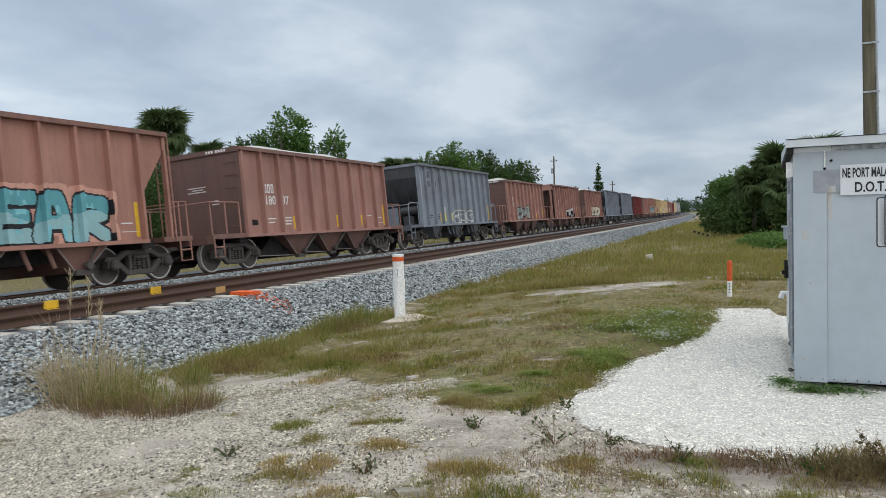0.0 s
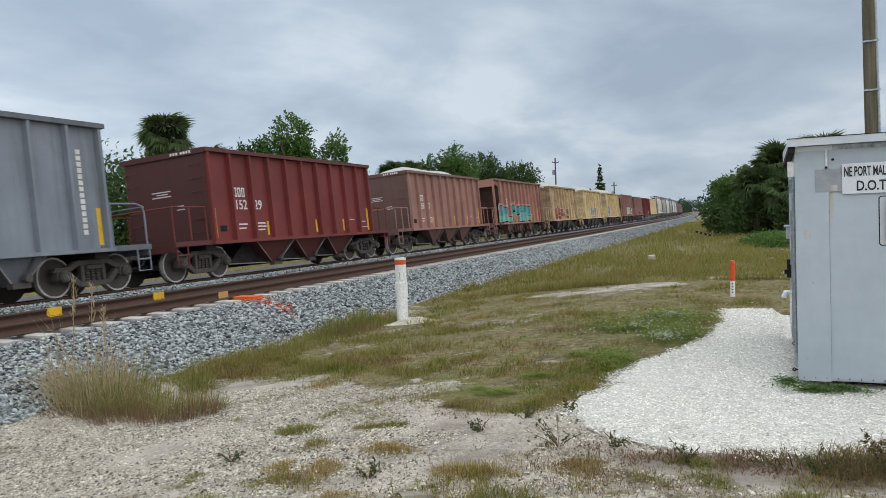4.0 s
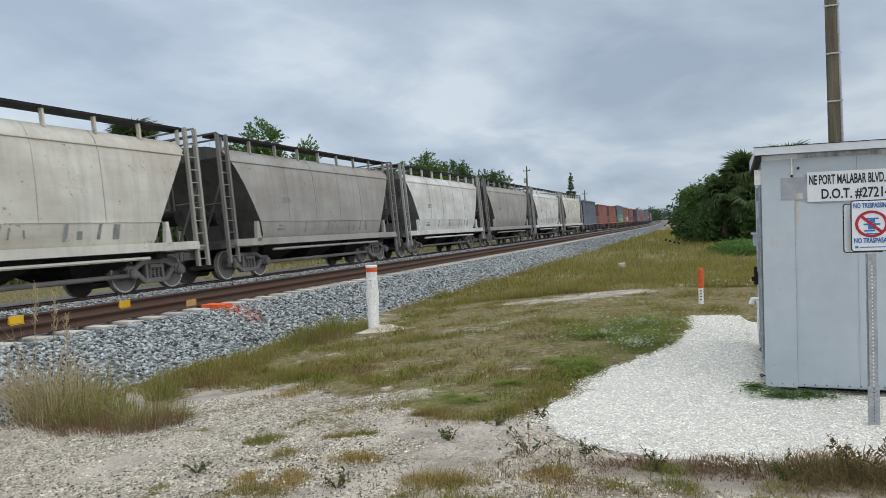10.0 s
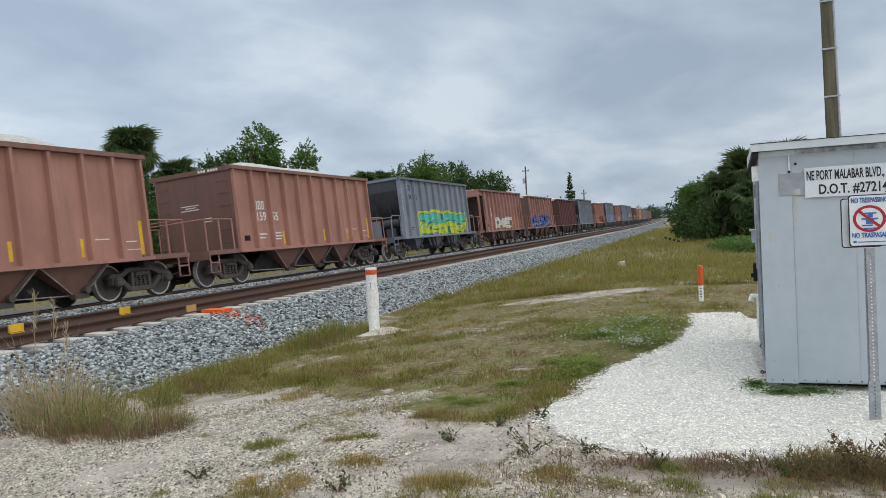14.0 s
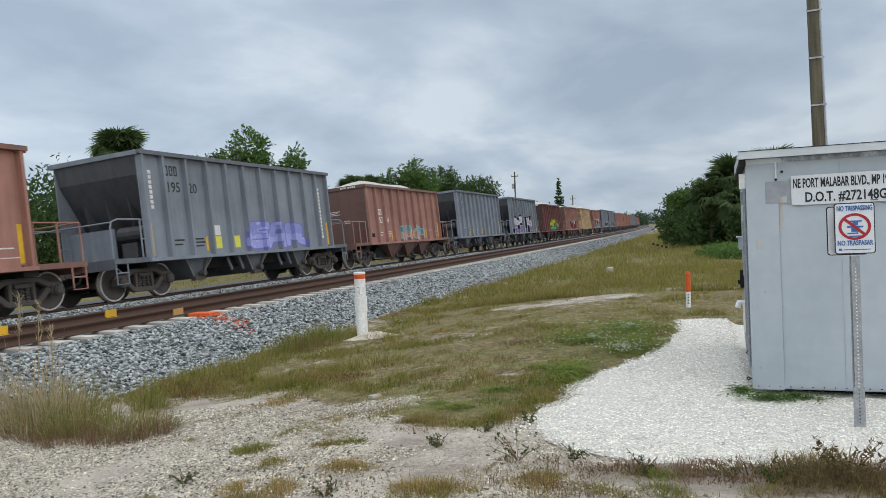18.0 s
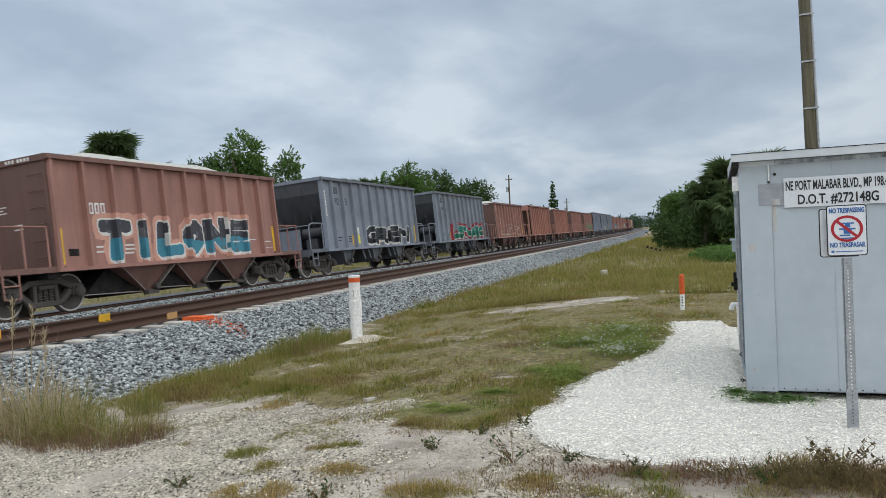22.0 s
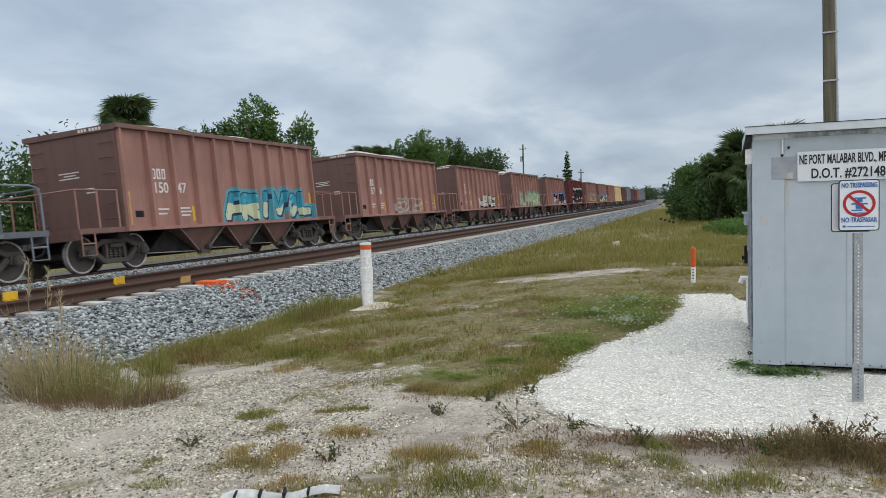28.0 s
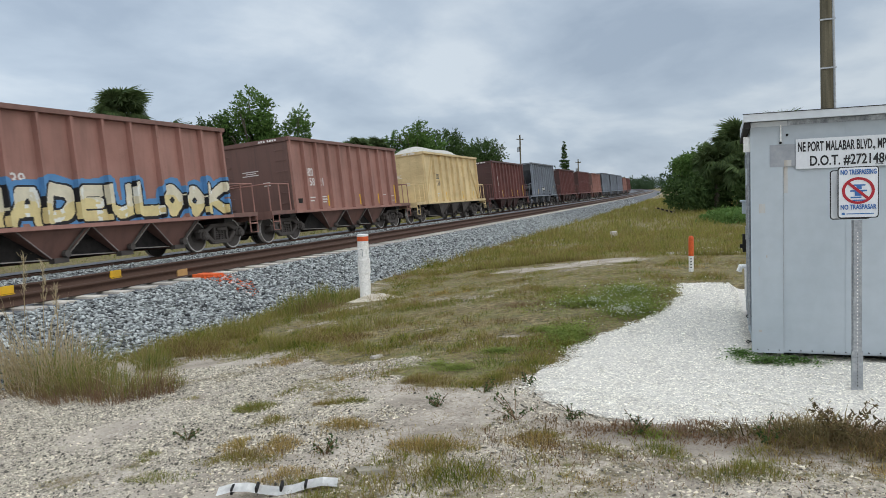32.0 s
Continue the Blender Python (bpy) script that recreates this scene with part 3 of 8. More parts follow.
def pad():
    rng = np.random.default_rng(5)
    xs, ys = np.arange(-1.6, 6.0, 0.09), np.arange(4.5, 12.6, 0.09)
    gx, gy = np.meshgrid(xs, ys)
    wob = 0.16 * (value_noise(gx * 3, gy * 3, 8) - 0.5) + 0.12 * (value_noise(gx * 8, gy * 8, 18) - 0.5)
    ins = in_pad(gx + wob, gy + wob)
    d = np.zeros_like(gx)
    for g in np.linspace(-0.04, -0.7, 12):
        d += in_pad(gx + wob, gy + wob, g) / 12.0
    gz = np.where(ins, pad_z(gx, gy, d), -0.08)
    co = np.stack([gx, gy, gz], -1).reshape(-1, 3)
    i = np.arange(gx.size).reshape(gx.shape)
    keep = (ins[:-1, :-1] | ins[1:, 1:] | ins[1:, :-1] | ins[:-1, 1:]).ravel()
    f = np.stack([i[:-1, :-1], i[:-1, 1:], i[1:, 1:], i[1:, :-1]], -1).reshape(-1, 4)[keep]
    tagged(new("gravel_pad", mesh_of("gravel_pad", co, f, shell_bed, True)), "pad of crushed white shell rock round the equipment shed", "gravel", kind="structure")
    n = 165000
    px, py = rng.uniform(-1.6, 2.9, n), 4.6 + 7.6 * rng.uniform(0, 1, n) ** 1.6
    jit = rng.normal(0, 0.035, n) + 0.2 * (value_noise(px * 5, py * 5, 28) - 0.5)
    k = in_pad(px + jit, py + jit, 0.05)
    px, py = px[k], py[k]
    sz = rng.uniform(0.004, 0.0105, len(px)) * (1 + 0.07 * (py - 5))
    rise = sum(in_pad(px, py, g) / 22.0 for g in np.linspace(-0.04, -0.7, 22))
    tagged(new("shell_rock", rocks("shell_rock", np.stack([px, py, pad_z(px, py, rise)], -1), sz, white_rock, rng, 0.62, False)), "loose white pieces of crushed shell rock", "gravel", kind="stuff")


pad()


# ---- the two tracks ----
def swept(name, prof, x0, z0, cant, ys, material):
    """A profile (side, up), canted, swept along the bend of the line."""
    ys = np.asarray(ys, dtype=float)
    pr = np.asarray(prof, dtype=float)
    c, s = math.cos(cant), math.sin(cant)
    lx, lz = pr[:, 0] * c - pr[:, 1] * s, pr[:, 0] * s + pr[:, 1] * c
    co = np.stack([x0 + bend(ys)[:, None] + lx[None], np.repeat(ys[:, None], len(pr), 1), np.broadcast_to(z0 + lz[None], (len(ys), len(pr)))], -1)
    n = len(pr)
    i = np.arange(len(ys) * n).reshape(len(ys), n)
    j = np.roll(i, -1, 1)
    f = np.stack([i[:-1], j[:-1], j[1:], i[1:]], -1).reshape(-1, 4)
    return mesh_of(name, co.reshape(-1, 3), f, material)


YS = np.concatenate([np.arange(-300, 0, 30.0), np.arange(0, 120, 3.0), np.arange(120, 400, 8.0), np.arange(400, 1250, 25.0)])
RAIL = [(-0.075, -0.17), (0.075, -0.17), (0.075, -0.158), (0.012, -0.135), (0.010, -0.045), (0.036, -0.035), (0.036, -0.006), (0.026, 0.0), (-0.026, 0.0), (-0.036, -0.006), (-0.036, -0.035), (-0.010, -0.045), (-0.012, -0.135), (-0.075, -0.158)]


def tie_mesh():
    bm = bmesh.new()
    pr = [(-0.135, -0.40), (0.135, -0.40), (0.12, -0.19), (0.10, -0.18), (-0.10, -0.18), (-0.12, -0.19)]
    prism(bm, pr, -1.29, 1.29)
    me = bpy.data.meshes.new("tie")
    bm.to_mesh(me)
    bm.free()
    me.materials.append(tie_conc)
    return me


def track(name, x0, z0, cant, label, head):
    root = tagged(empty(name), label, "railway track", kind="structure")
    for side in (-0.7525, 0.7525):
        rl = part("rail", swept("rail", [(side + a, b) for a, b in RAIL], x0, z0, cant, YS, rail_rust), None, root, "rust-brown steel rail")
        hd = part("rail_head", swept("rail_head", [(side - 0.022, 0.0), (side + 0.022, 0.0), (side + 0.022, 0.003), (side - 0.022, 0.003)], x0, z0, cant, YS, head), None, root)
    return root


main_track = track("main_track", MAIN_X, MAIN_Z, MAIN_CANT, "canted main railway track under the train", rail_head)
near_track = track("near_track", NEAR_X, NEAR_Z, NEAR_CANT, "empty second railway track with rusty rails and concrete ties", rail_rust)


def ballast():
    """Ballast bed from beyond the far track to the grass, with loose stones on the near side."""
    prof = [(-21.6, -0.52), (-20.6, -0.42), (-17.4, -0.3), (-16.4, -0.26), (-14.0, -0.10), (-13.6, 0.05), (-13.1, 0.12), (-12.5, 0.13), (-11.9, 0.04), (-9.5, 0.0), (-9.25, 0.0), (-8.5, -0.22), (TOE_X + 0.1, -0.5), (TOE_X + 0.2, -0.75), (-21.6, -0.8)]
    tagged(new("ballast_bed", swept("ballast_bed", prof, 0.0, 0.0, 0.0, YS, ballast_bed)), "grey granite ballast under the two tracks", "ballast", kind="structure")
    # dark strip over the bed: the shade beneath the train, put in as colour
    shade_prof = [(-17.3, -0.275), (-14.05, -0.088), (-14.05, -0.25), (-17.3, -0.45)]
    tagged(new("fouled_ballast", swept("fouled_ballast", shade_prof, 0.0, 0.0, 0.0, YS, surface("train_shade_ballast", (0.022, 0.018, 0.015), (0.06, 0.05, 0.042), 0.9, 0, 14, 30, 0.04))), "ballast between the main rails, coloured dark for the train's shade", "ballast", kind="structure")
    rng = np.random.default_rng(9)

    def top(side):
        return np.interp(side, [p[0] for p in prof[:13]], [p[1] for p in prof[:13]])

    def scatter(n, s0, s1, y0, y1, pw, lo, hi):
        side = rng.uniform(s0, s1, n)
        y = y0 + (y1 - y0) * rng.uniform(0, 1, n) ** pw
        return np.stack([side + bend(y), y, top(side) + rng.uniform(-0.012, 0.022, n)], -1), rng.uniform(lo, hi, n)

    a, sa = scatter(52000, -9.42, TOE_X + 0.25, 5.0, 46, 1.9, 0.024, 0.052)
    b, sb = scatter(9000, -9.4, TOE_X + 0.3, 40, 110, 1.3, 0.03, 0.055)
    c, sc = scatter(20000, -13.75, -11.9, 8, 45, 1.5, 0.02, 0.038)
    tagged(new("ballast_stones", rocks("ballast_stones", np.concatenate([a, b, c]), np.concatenate([sa, sb, sc]), ballast_m, rng)), "loose grey and bluish granite ballast stones", "ballast", kind="stuff")


ballast()


def blades(name, x, y, z, h, w, lean, material, rng):
    """Grass: one bent blade a point."""
    n = len(x)
    a = rng.uniform(0, 6.283, n)
    dx, dy = np.cos(a), np.sin(a)
    b = rng.uniform(0, 6.283, n)
    lx, ly = np.cos(b) * lean * h, np.sin(b) * lean * h
    p = np.stack([x, y, z], -1)
    sidev = np.stack([dx, dy, np.zeros(n)], -1) * w[:, None]
    m1 = p + np.stack([lx * 0.3, ly * 0.3, h * 0.55], -1)
    tip = p + np.stack([lx, ly, h * (1 - 0.35 * lean)], -1)
    v = np.stack([p - sidev, p + sidev, m1 + sidev * 0.75, m1 - sidev * 0.75, tip], 1)
    i = (np.arange(n) * 5)[:, None]
    f = np.concatenate([i + np.array([[0, 1, 2]]), i + np.array([[0, 2, 3]]), i + np.array([[3, 2, 4]])], 1).reshape(-1, 3)
    return mesh_of(name, v.reshape(-1, 3), f, material)


def spears(name, x, y, z, h, w, lean, material, rng):
    """Distant grass: one leaning spear a point."""
    n = len(x)
    a, b = rng.uniform(0, 6.283, n), rng.uniform(0, 6.283, n)
    p = np.stack([x, y, z], -1)
    sv = np.stack([np.cos(a), np.sin(a), np.zeros(n)], -1) * w[:, None]
    tip = p + np.stack([np.cos(b) * lean * h, np.sin(b) * lean * h, h], -1)
    v = np.stack([p - sv, p + sv, tip], 1)
    return mesh_of(name, v.reshape(-1, 3), np.arange(3 * n).reshape(n, 3), material)


def meadow():
    rng = np.random.default_rng(21)
    n = 760000
    y = 2.6 + 32 * rng.uniform(0, 1, n) ** 1.7
    x = y * rng.uniform(-1.25, 0.40, n)
    cov = grass_cover(x, y) * (~in_pad(x, y, 0.05)) * (~((x > 0.3) & (x < 4) & (y > 6.9) & (y < 10))) * (x > -8.6)
    thin = smooth((fbm(x * 1.9, y * 1.5, 83) - 0.36) / 0.2)
    keep = rng.uniform(0, 1, n) < cov * (0.22 + 0.85 * thin)
    x, y, cov = x[keep], y[keep], cov[keep]
    patch = fbm(x * 0.7, y * 0.7, 41)
    fine = value_noise(x * 3.1, y * 3.1, 44)
    wisp = value_noise(x * 1.6, y * 1.6, 47)
    tall = smooth((patch - 0.45) / 0.2) * 0.75 + 0.55 * smooth((y - 16.8) / 5) + 0.55 * smooth((wisp - 0.62) / 0.2) + 0.5 * smooth((-5.2 - x) / 1.5)
    tall = tall * (0.35 + 0.9 * thin[keep])
    h = (0.02 + 0.10 * tall * smooth((fine - 0.1) / 0.7)) * rng.uniform(0.45, 1.5, len(x)) * (0.8 + 0.3 * smooth((y - 5.5) / 3))
    w = 0.0013 + 0.00021 * y
    z = ground_z(x, y) - 0.008
    near = y < 9.5
    for sel, nm, lb, make in ((near, "meadow_grass", "patchy olive and yellowed grass on sandy ground", blades), (~near, "meadow_sward", "thin olive and straw-coloured grass on sandy ground", spears)):
        tagged(new(nm, make(nm, x[sel], y[sel], z[sel], h[sel], w[sel], rng.uniform(0.3, 1.5, sel.sum()), sward, rng)), lb, "grass", kind="stuff")
    # rough tall grass farther on, in tussocks, and the strip beyond the tracks
    n = 170000
    y = 17.5 + 110 * rng.uniform(0, 1, n) ** 1.9
    x = rng.uniform(-7.4, 12 + 0.2 * y, n) + bend(y)
    far = rng.uniform(0, 1, n) < 0.16
    x = np.where(far, rng.uniform(-31, -17.9, n), x)
    y = np.where(far, rng.uniform(5, 75, n), y)
    clus = value_noise(x * 0.9, y * 0.45, 52)
    k = (far | (x - bend(y) > TOE_X + 0.3)) & (rng.uniform(0, 1, n) < 0.25 + clus)
    k &= far | (grass_cover(x, y) > 0.3)
    x, y, far, clus = x[k], y[k], far[k], clus[k]
    h = rng.uniform(0.10, 0.40, len(x)) * (0.35 + 0.9 * clus) * np.where(far, 0.55, 0.75 + 0.35 * smooth((y - 22) / 12))
    for sel, nm, mt, lb in ((~far, "rough_grass", rough_sward, "tall rough olive and straw-coloured grass along the railway"), (far, "verge_grass", tuft_green, "low green grass beyond the main track")):
        tagged(new(nm, spears(nm, x[sel], y[sel], ground_z(x[sel], y[sel]) - 0.02, h[sel], 0.0035 + 0.00035 * y[sel], rng.uniform(0.1, 0.8, sel.sum()), mt, rng)), lb, "grass", kind="stuff")


meadow()
# ---- the train: local x across (near side +), y along (front end -), z above the rail ----
TRUCK_GAP = {"A": 9.595, "G": 9.967, "Y": 9.833, "B": 9.524, "C": 9.652}
OVERHANG = {"A": 1.914, "G": 1.883, "Y": 1.913, "B": 1.949, "C": 2.154}
BODY_L = {"A": 9.66, "G": 10.45, "Y": 9.75, "B": 11.1, "C": 12.9}
BODY_H = {"A": 3.64, "G": 3.90, "Y": 3.70, "B": 3.74, "C": 3.95}
SILL = 1.02
SHEET, RIB = 1.40, 1.535


def wheel_mesh():
    bm = bmesh.new()
    lathe(bm, [(-0.055, 0.40), (-0.05, 0.43), (0.045, 0.435), (0.05, 0.40), (0.03, 0.36), (-0.005, 0.16), (0.03, 0.14), (0.035, 0.0001)], (0, 0, 0), "X", 20)
    lathe(bm, [(-0.085, 0.30), (-0.085, 0.472), (-0.055, 0.472), (-0.055, 0.30)], (0, 0, 0), "X", 20)
    body = len(bm.faces)
    # the tread, worn bright
    lathe(bm, [(-0.055, 0.436), (-0.053, 0.457), (0.054, 0.457), (0.06, 0.453), (0.06, 0.420), (0.05, 0.416)], (0, 0, 0), "X", 20)
    bm.faces.ensure_lookup_table()
    for f in bm.faces[body:]:
        f.material_index = 1
    bmesh.ops.delete(bm, geom=[f for f in bm.faces[body:] if len(f.verts) > 4], context="FACES_ONLY")
    me = bpy.data.meshes.new("wheel")
    bm.to_mesh(me)
    bm.free()
    me.materials.append(wheel_steel)
    me.materials.append(wheel_rim)
    return me


def side_frame_mesh():
    """A cast truck side: two boxes over the axle ends, a dropped middle, with openings."""
    bm = bmesh.new()
    x0, x1 = 0.90, 1.06
    # outline as bars round three openings
    prism(bm, [(-1.12, 0.56), (-1.05, 0.66), (-0.72, 0.66), (-0.45, 0.80), (0.45, 0.80), (0.72, 0.66), (1.05, 0.66), (1.12, 0.56), (0.66, 0.55), (0.40, 0.68), (-0.40, 0.68), (-0.66, 0.55)], x0, x1)
    prism(bm, [(-0.46, 0.30), (-0.40, 0.18), (0.40, 0.18), (0.46, 0.30)], x0, x1)
    for s in (-1, 1):
        prism(bm, [(s * a, b) for a, b in ((0.66, 0.56), (0.78, 0.48), (0.44, 0.19), (0.34, 0.28))][::s], x0 + 0.01, x1 - 0.01)
        prism(bm, [(s * a, b) for a, b in ((0.24, 0.68), (0.34, 0.70), (0.36, 0.28), (0.26, 0.28))][::s], x0 + 0.015, x1 - 0.015)
        prism(bm, [(s * a, b) for a, b in ((0.74, 0.60), (1.04, 0.60), (1.06, 0.38), (0.72, 0.38))][::s], x0, x1 + 0.03)
    bmesh.ops.recalc_face_normals(bm, faces=bm.faces)
    bmesh.ops.bevel(bm, geom=bm.edges[:], offset=0.016, segments=1, affect="EDGES", clamp_overlap=True)
    for s in (-1, 1):
        # roller bearing with its cap and bolts
        lathe(bm, [(-0.02, 0.135), (0.09, 0.135), (0.10, 0.115), (0.125, 0.11), (0.135, 0.08), (0.14, 0.0001)], (x1 + 0.01, s * 0.889, 0.457), "X", 14)
        for k in range(3):
            a = 2.094 * k + 0.5
            lathe(bm, [(0.13, 0.018), (0.152, 0.018), (0.153, 0.0001)], (x1 + 0.01, s * 0.889 + 0.062 * math.cos(a), 0.457 + 0.062 * math.sin(a)), "X", 6)
    bmesh.ops.recalc_face_normals(bm, faces=bm.faces)
    me = bpy.data.meshes.new("side_frame")
    bm.to_mesh(me)
    bm.free()
    me.materials.append(truck_iron)
    return me


def spring_mesh():
    """A nest of coil springs under the bolster's end."""
    bm = bmesh.new()
    for y in (-0.155, 0.0, 0.155):
        prof = [(0.27, 0.03)]
        for k in range(5):
            z = 0.275 + k * 0.06
            prof += [(z, 0.05), (z + 0.018, 0.074), (z + 0.04, 0.05)]
        prof += [(0.585, 0.03)]
        lathe(bm, prof, (0.985, y, 0), "Z", 6)
    box(bm, 0.9, 1.075, -0.21, 0.21, 0.58, 0.665)
    bmesh.ops.recalc_face_normals(bm, faces=bm.faces)
    me = bpy.data.meshes.new("spring_group")
    bm.to_mesh(me)
    bm.free()
    me.materials.append(truck_iron)
    return me


WHEEL, SIDE_FRAME, SPRING = wheel_mesh(), side_frame_mesh(), spring_mesh()


def truck(parent, y):
    t = part("truck", boxes((-0.95, 0.95, -0.2, 0.2, 0.42, 0.72)), truck_iron, parent, "cast iron freight car truck, dusty grey-brown")
    t.location = (0, y, 0)
    for s in (1, -1):
        for nm, me in (("side_frame", SIDE_FRAME), ("coil_spring", SPRING)):
            o = part(nm, me, None, t)
            o.rotation_euler = (0, 0, 0 if s > 0 else math.pi)
        for a in (-0.889, 0.889):
            o = part("wheel", WHEEL, None, t)
            o.location, o.rotation_euler = (0.7525 * s, a, 0.457), (0, 0, 0 if s > 0 else math.pi)
    for a in (-0.889, 0.889):
        bm = bmesh.new()
        tube(bm, [(-1.0, a, 0.457), (1.0, a, 0.457)], 0.085, 8)
        part("axle", bm, truck_iron, t)
    part("brake_beam", tubes([[(-0.8, -0.36, 0.36), (0.0, -0.28, 0.34), (0.8, -0.36, 0.36)], [(-0.8, 0.36, 0.36), (0.0, 0.28, 0.34), (0.8, 0.36, 0.36)]], 0.035, 5), under_black, t)
    return t


def rib_y(kind):
    """Where the side posts stand along a body."""
    half = BODY_L[kind] / 2
    if kind == "Y":
        return [-half + 0.08, -3.3, -2.15, -1.1, -0.1, 0.95, 2.0, 3.2, half - 0.08]
    if kind == "B":
        return [-4.6 + 9.2 * i / 10 for i in range(11)]
    if kind == "G":
        return [-half + 0.1] + [-4.32 + 0.95 * i for i in range(10)] + [half - 0.1]
    return [-half + 0.10 + (2 * half - 0.20) * i / 10 for i in range(11)]


def side_walls(car, kind):
    half, top = BODY_L[kind] / 2, BODY_H[kind]
    body = paint_stained if kind == "Y" else paint
    for s in (1, -1):
        bm = bmesh.new()
        if s < 0:
            line = [(-half, -SHEET)]
            for y in rib_y(kind)[1:-1]:
                line += [(y - 0.05, -SHEET), (y - 0.04, -RIB), (y + 0.04, -RIB), (y + 0.05, -SHEET)]
            line += [(half, -SHEET), (half, -SHEET + 0.03), (-half, -SHEET + 0.03)]
            lo = [bm.verts.new((x, y, SILL)) for y, x in line]
            hi = [bm.verts.new((x, y, top - 0.05)) for y, x in line]
            bm.faces.new(lo)
            bm.faces.new(hi[::-1])
            for i in range(len(line)):
                k = (i + 1) % len(line)
                bm.faces.new((lo[i], lo[k], hi[k], hi[i]))
        elif kind == "B":
            poly = [(-half + 0.95, SILL), (half - 0.95, SILL), (half - 0.95, 2.0), (half - 0.05, 3.2), (half - 0.05, top), (-half + 0.05, top), (-half + 0.05, top - 0.3), (-half + 0.95, top - 0.45)]
            prism(bm, poly, s * (SHEET - 0.02), s * SHEET)
        else:
            box(bm, s * (SHEET - 0.02), s * SHEET, -half, half, SILL, top - 0.02)
        bmesh.ops.recalc_face_normals(bm, faces=bm.faces)
        part("side_sheet", bm, body, car)
        for y in rib_y(kind) if s > 0 else ():
            bm = bmesh.new()
            vs = []
            for z, x1 in ((SILL - 0.02, RIB), (top - 0.1, RIB)):
                vs.append([bm.verts.new(p) for p in ((s * (SHEET - 0.004), y - 0.058, z), (s * x1, y - 0.04, z), (s * x1, y + 0.04, z), (s * (SHEET - 0.004), y + 0.058, z))])
            for i in range(3):
                bm.faces.new((vs[0][i], vs[0][i + 1], vs[1][i + 1], vs[1][i]))
            bm.faces.new(vs[0][::-1])
            bm.faces.new(vs[1])
            bmesh.ops.recalc_face_normals(bm, faces=bm.faces)
            part("side_post", bm, body, car)
        part("top_chord", boxes(tuple(sorted((s * (SHEET - 0.05), s * (RIB + 0.03)))) + (-half - 0.04, half + 0.04, top - 0.11, top)), paint_grimy_shaded, car)
        part("side_sill", boxes(tuple(sorted((s * (SHEET - 0.14), s * (RIB + 0.02)))) + (-half + (0.9 if kind == "B" else 0), half - (0.9 if kind == "B" else 0), SILL - 0.09, SILL)), body, car)
    # inside floor of the load space, so that no light leaks through
    part("floor_sheet", boxes((-SHEET + 0.02, SHEET - 0.02, -half + 1.6, half - 1.6, SILL - 0.02, SILL + 0.02)), under_black, car)


def railings(car, kind, rail_mat):
    """End platforms with handrails and a step at each corner."""
    half = BODY_L[kind] / 2
    out = TRUCK_GAP[kind] / 2 + OVERHANG[kind] - 0.42
    for e in (-1, 1):
        part("end_platform", boxes((-1.45, 1.45, *sorted((e * (half - 0.3), e * out)), 0.93, 1.06), (-1.40, 1.40, *sorted((e * (out - 0.10), e * out)), 0.80, 0.93)), paint_rusted if kind == "Y" else paint_grimy_shaded, car)
        for s in (1, -1):
            x, y0, y1 = s * 1.38, e * (half + 0.10), e * (out - 0.06)
            if kind == "G":
                bm = tubes([[(x, y0 - e * 0.3, 1.06), (x, y0 - e * 0.3, 2.02), (x, y0, 2.06), (x, y1 - e * 0.25, 2.06), (x, y1 - e * 0.06, 2.0), (x, y1, 1.85), (x, y1, 1.06)], [(x, y0, 1.06), (x, y0, 2.06)], [(x, y0, 1.55), (x, y0 - e * 0.3, 1.55)]], 0.024, 6)
            else:
                bm = tubes([[(x, y0, 1.06), (x, y0, 1.98), (x, y1, 1.98), (x, y1, 1.06)], [(x, (y0 + y1) / 2, 1.06), (x, (y0 + y1) / 2, 1.98)]], 0.024, 6)
            part("handrail", bm, rail_mat, car)
            part("step", tubes([[(x + s * 0.05, y1, 1.0), (x + s * 0.05, y1, 0.42), (x + s * 0.05, y1 - e * 0.4, 0.42), (x + s * 0.05, y1 - e * 0.4, 1.0)], [(x + s * 0.05, y1, 0.7), (x + s * 0.05, y1 - e * 0.4, 0.7)]], 0.022, 5), rail_mat, car)
        part("cross_rail", tubes([[(-1.38, e * (out - 0.06), 1.98), (1.38, e * (out - 0.06), 1.98)]], 0.022, 5), rail_mat, car)
        bm = bmesh.new()
        box(bm, -0.12, 0.12, *sorted((e * (out - 0.4), e * (out + 0.26))), 0.72, 0.95)
        box(bm, -0.17, 0.10, *sorted((e * (out + 0.2), e * (out + 0.40))), 0.68, 0.99)
        part("coupler", bm, truck_iron, car)
        bm = bmesh.new()
        tube(bm, [(0.45, e * out, 0.85), (0.42, e * (out + 0.15), 0.55), (0.25, e * (out + 0.38), 0.45)], 0.03, 6)
        part("air_hose", bm, under_black, car)


def underframe(car, kind):
    half = BODY_L[kind] / 2
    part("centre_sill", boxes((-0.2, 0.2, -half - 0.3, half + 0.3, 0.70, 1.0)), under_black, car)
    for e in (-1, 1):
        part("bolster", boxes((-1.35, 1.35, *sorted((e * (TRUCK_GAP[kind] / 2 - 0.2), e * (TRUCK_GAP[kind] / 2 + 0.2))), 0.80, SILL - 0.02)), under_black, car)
        truck(car, e * TRUCK_GAP[kind] / 2)


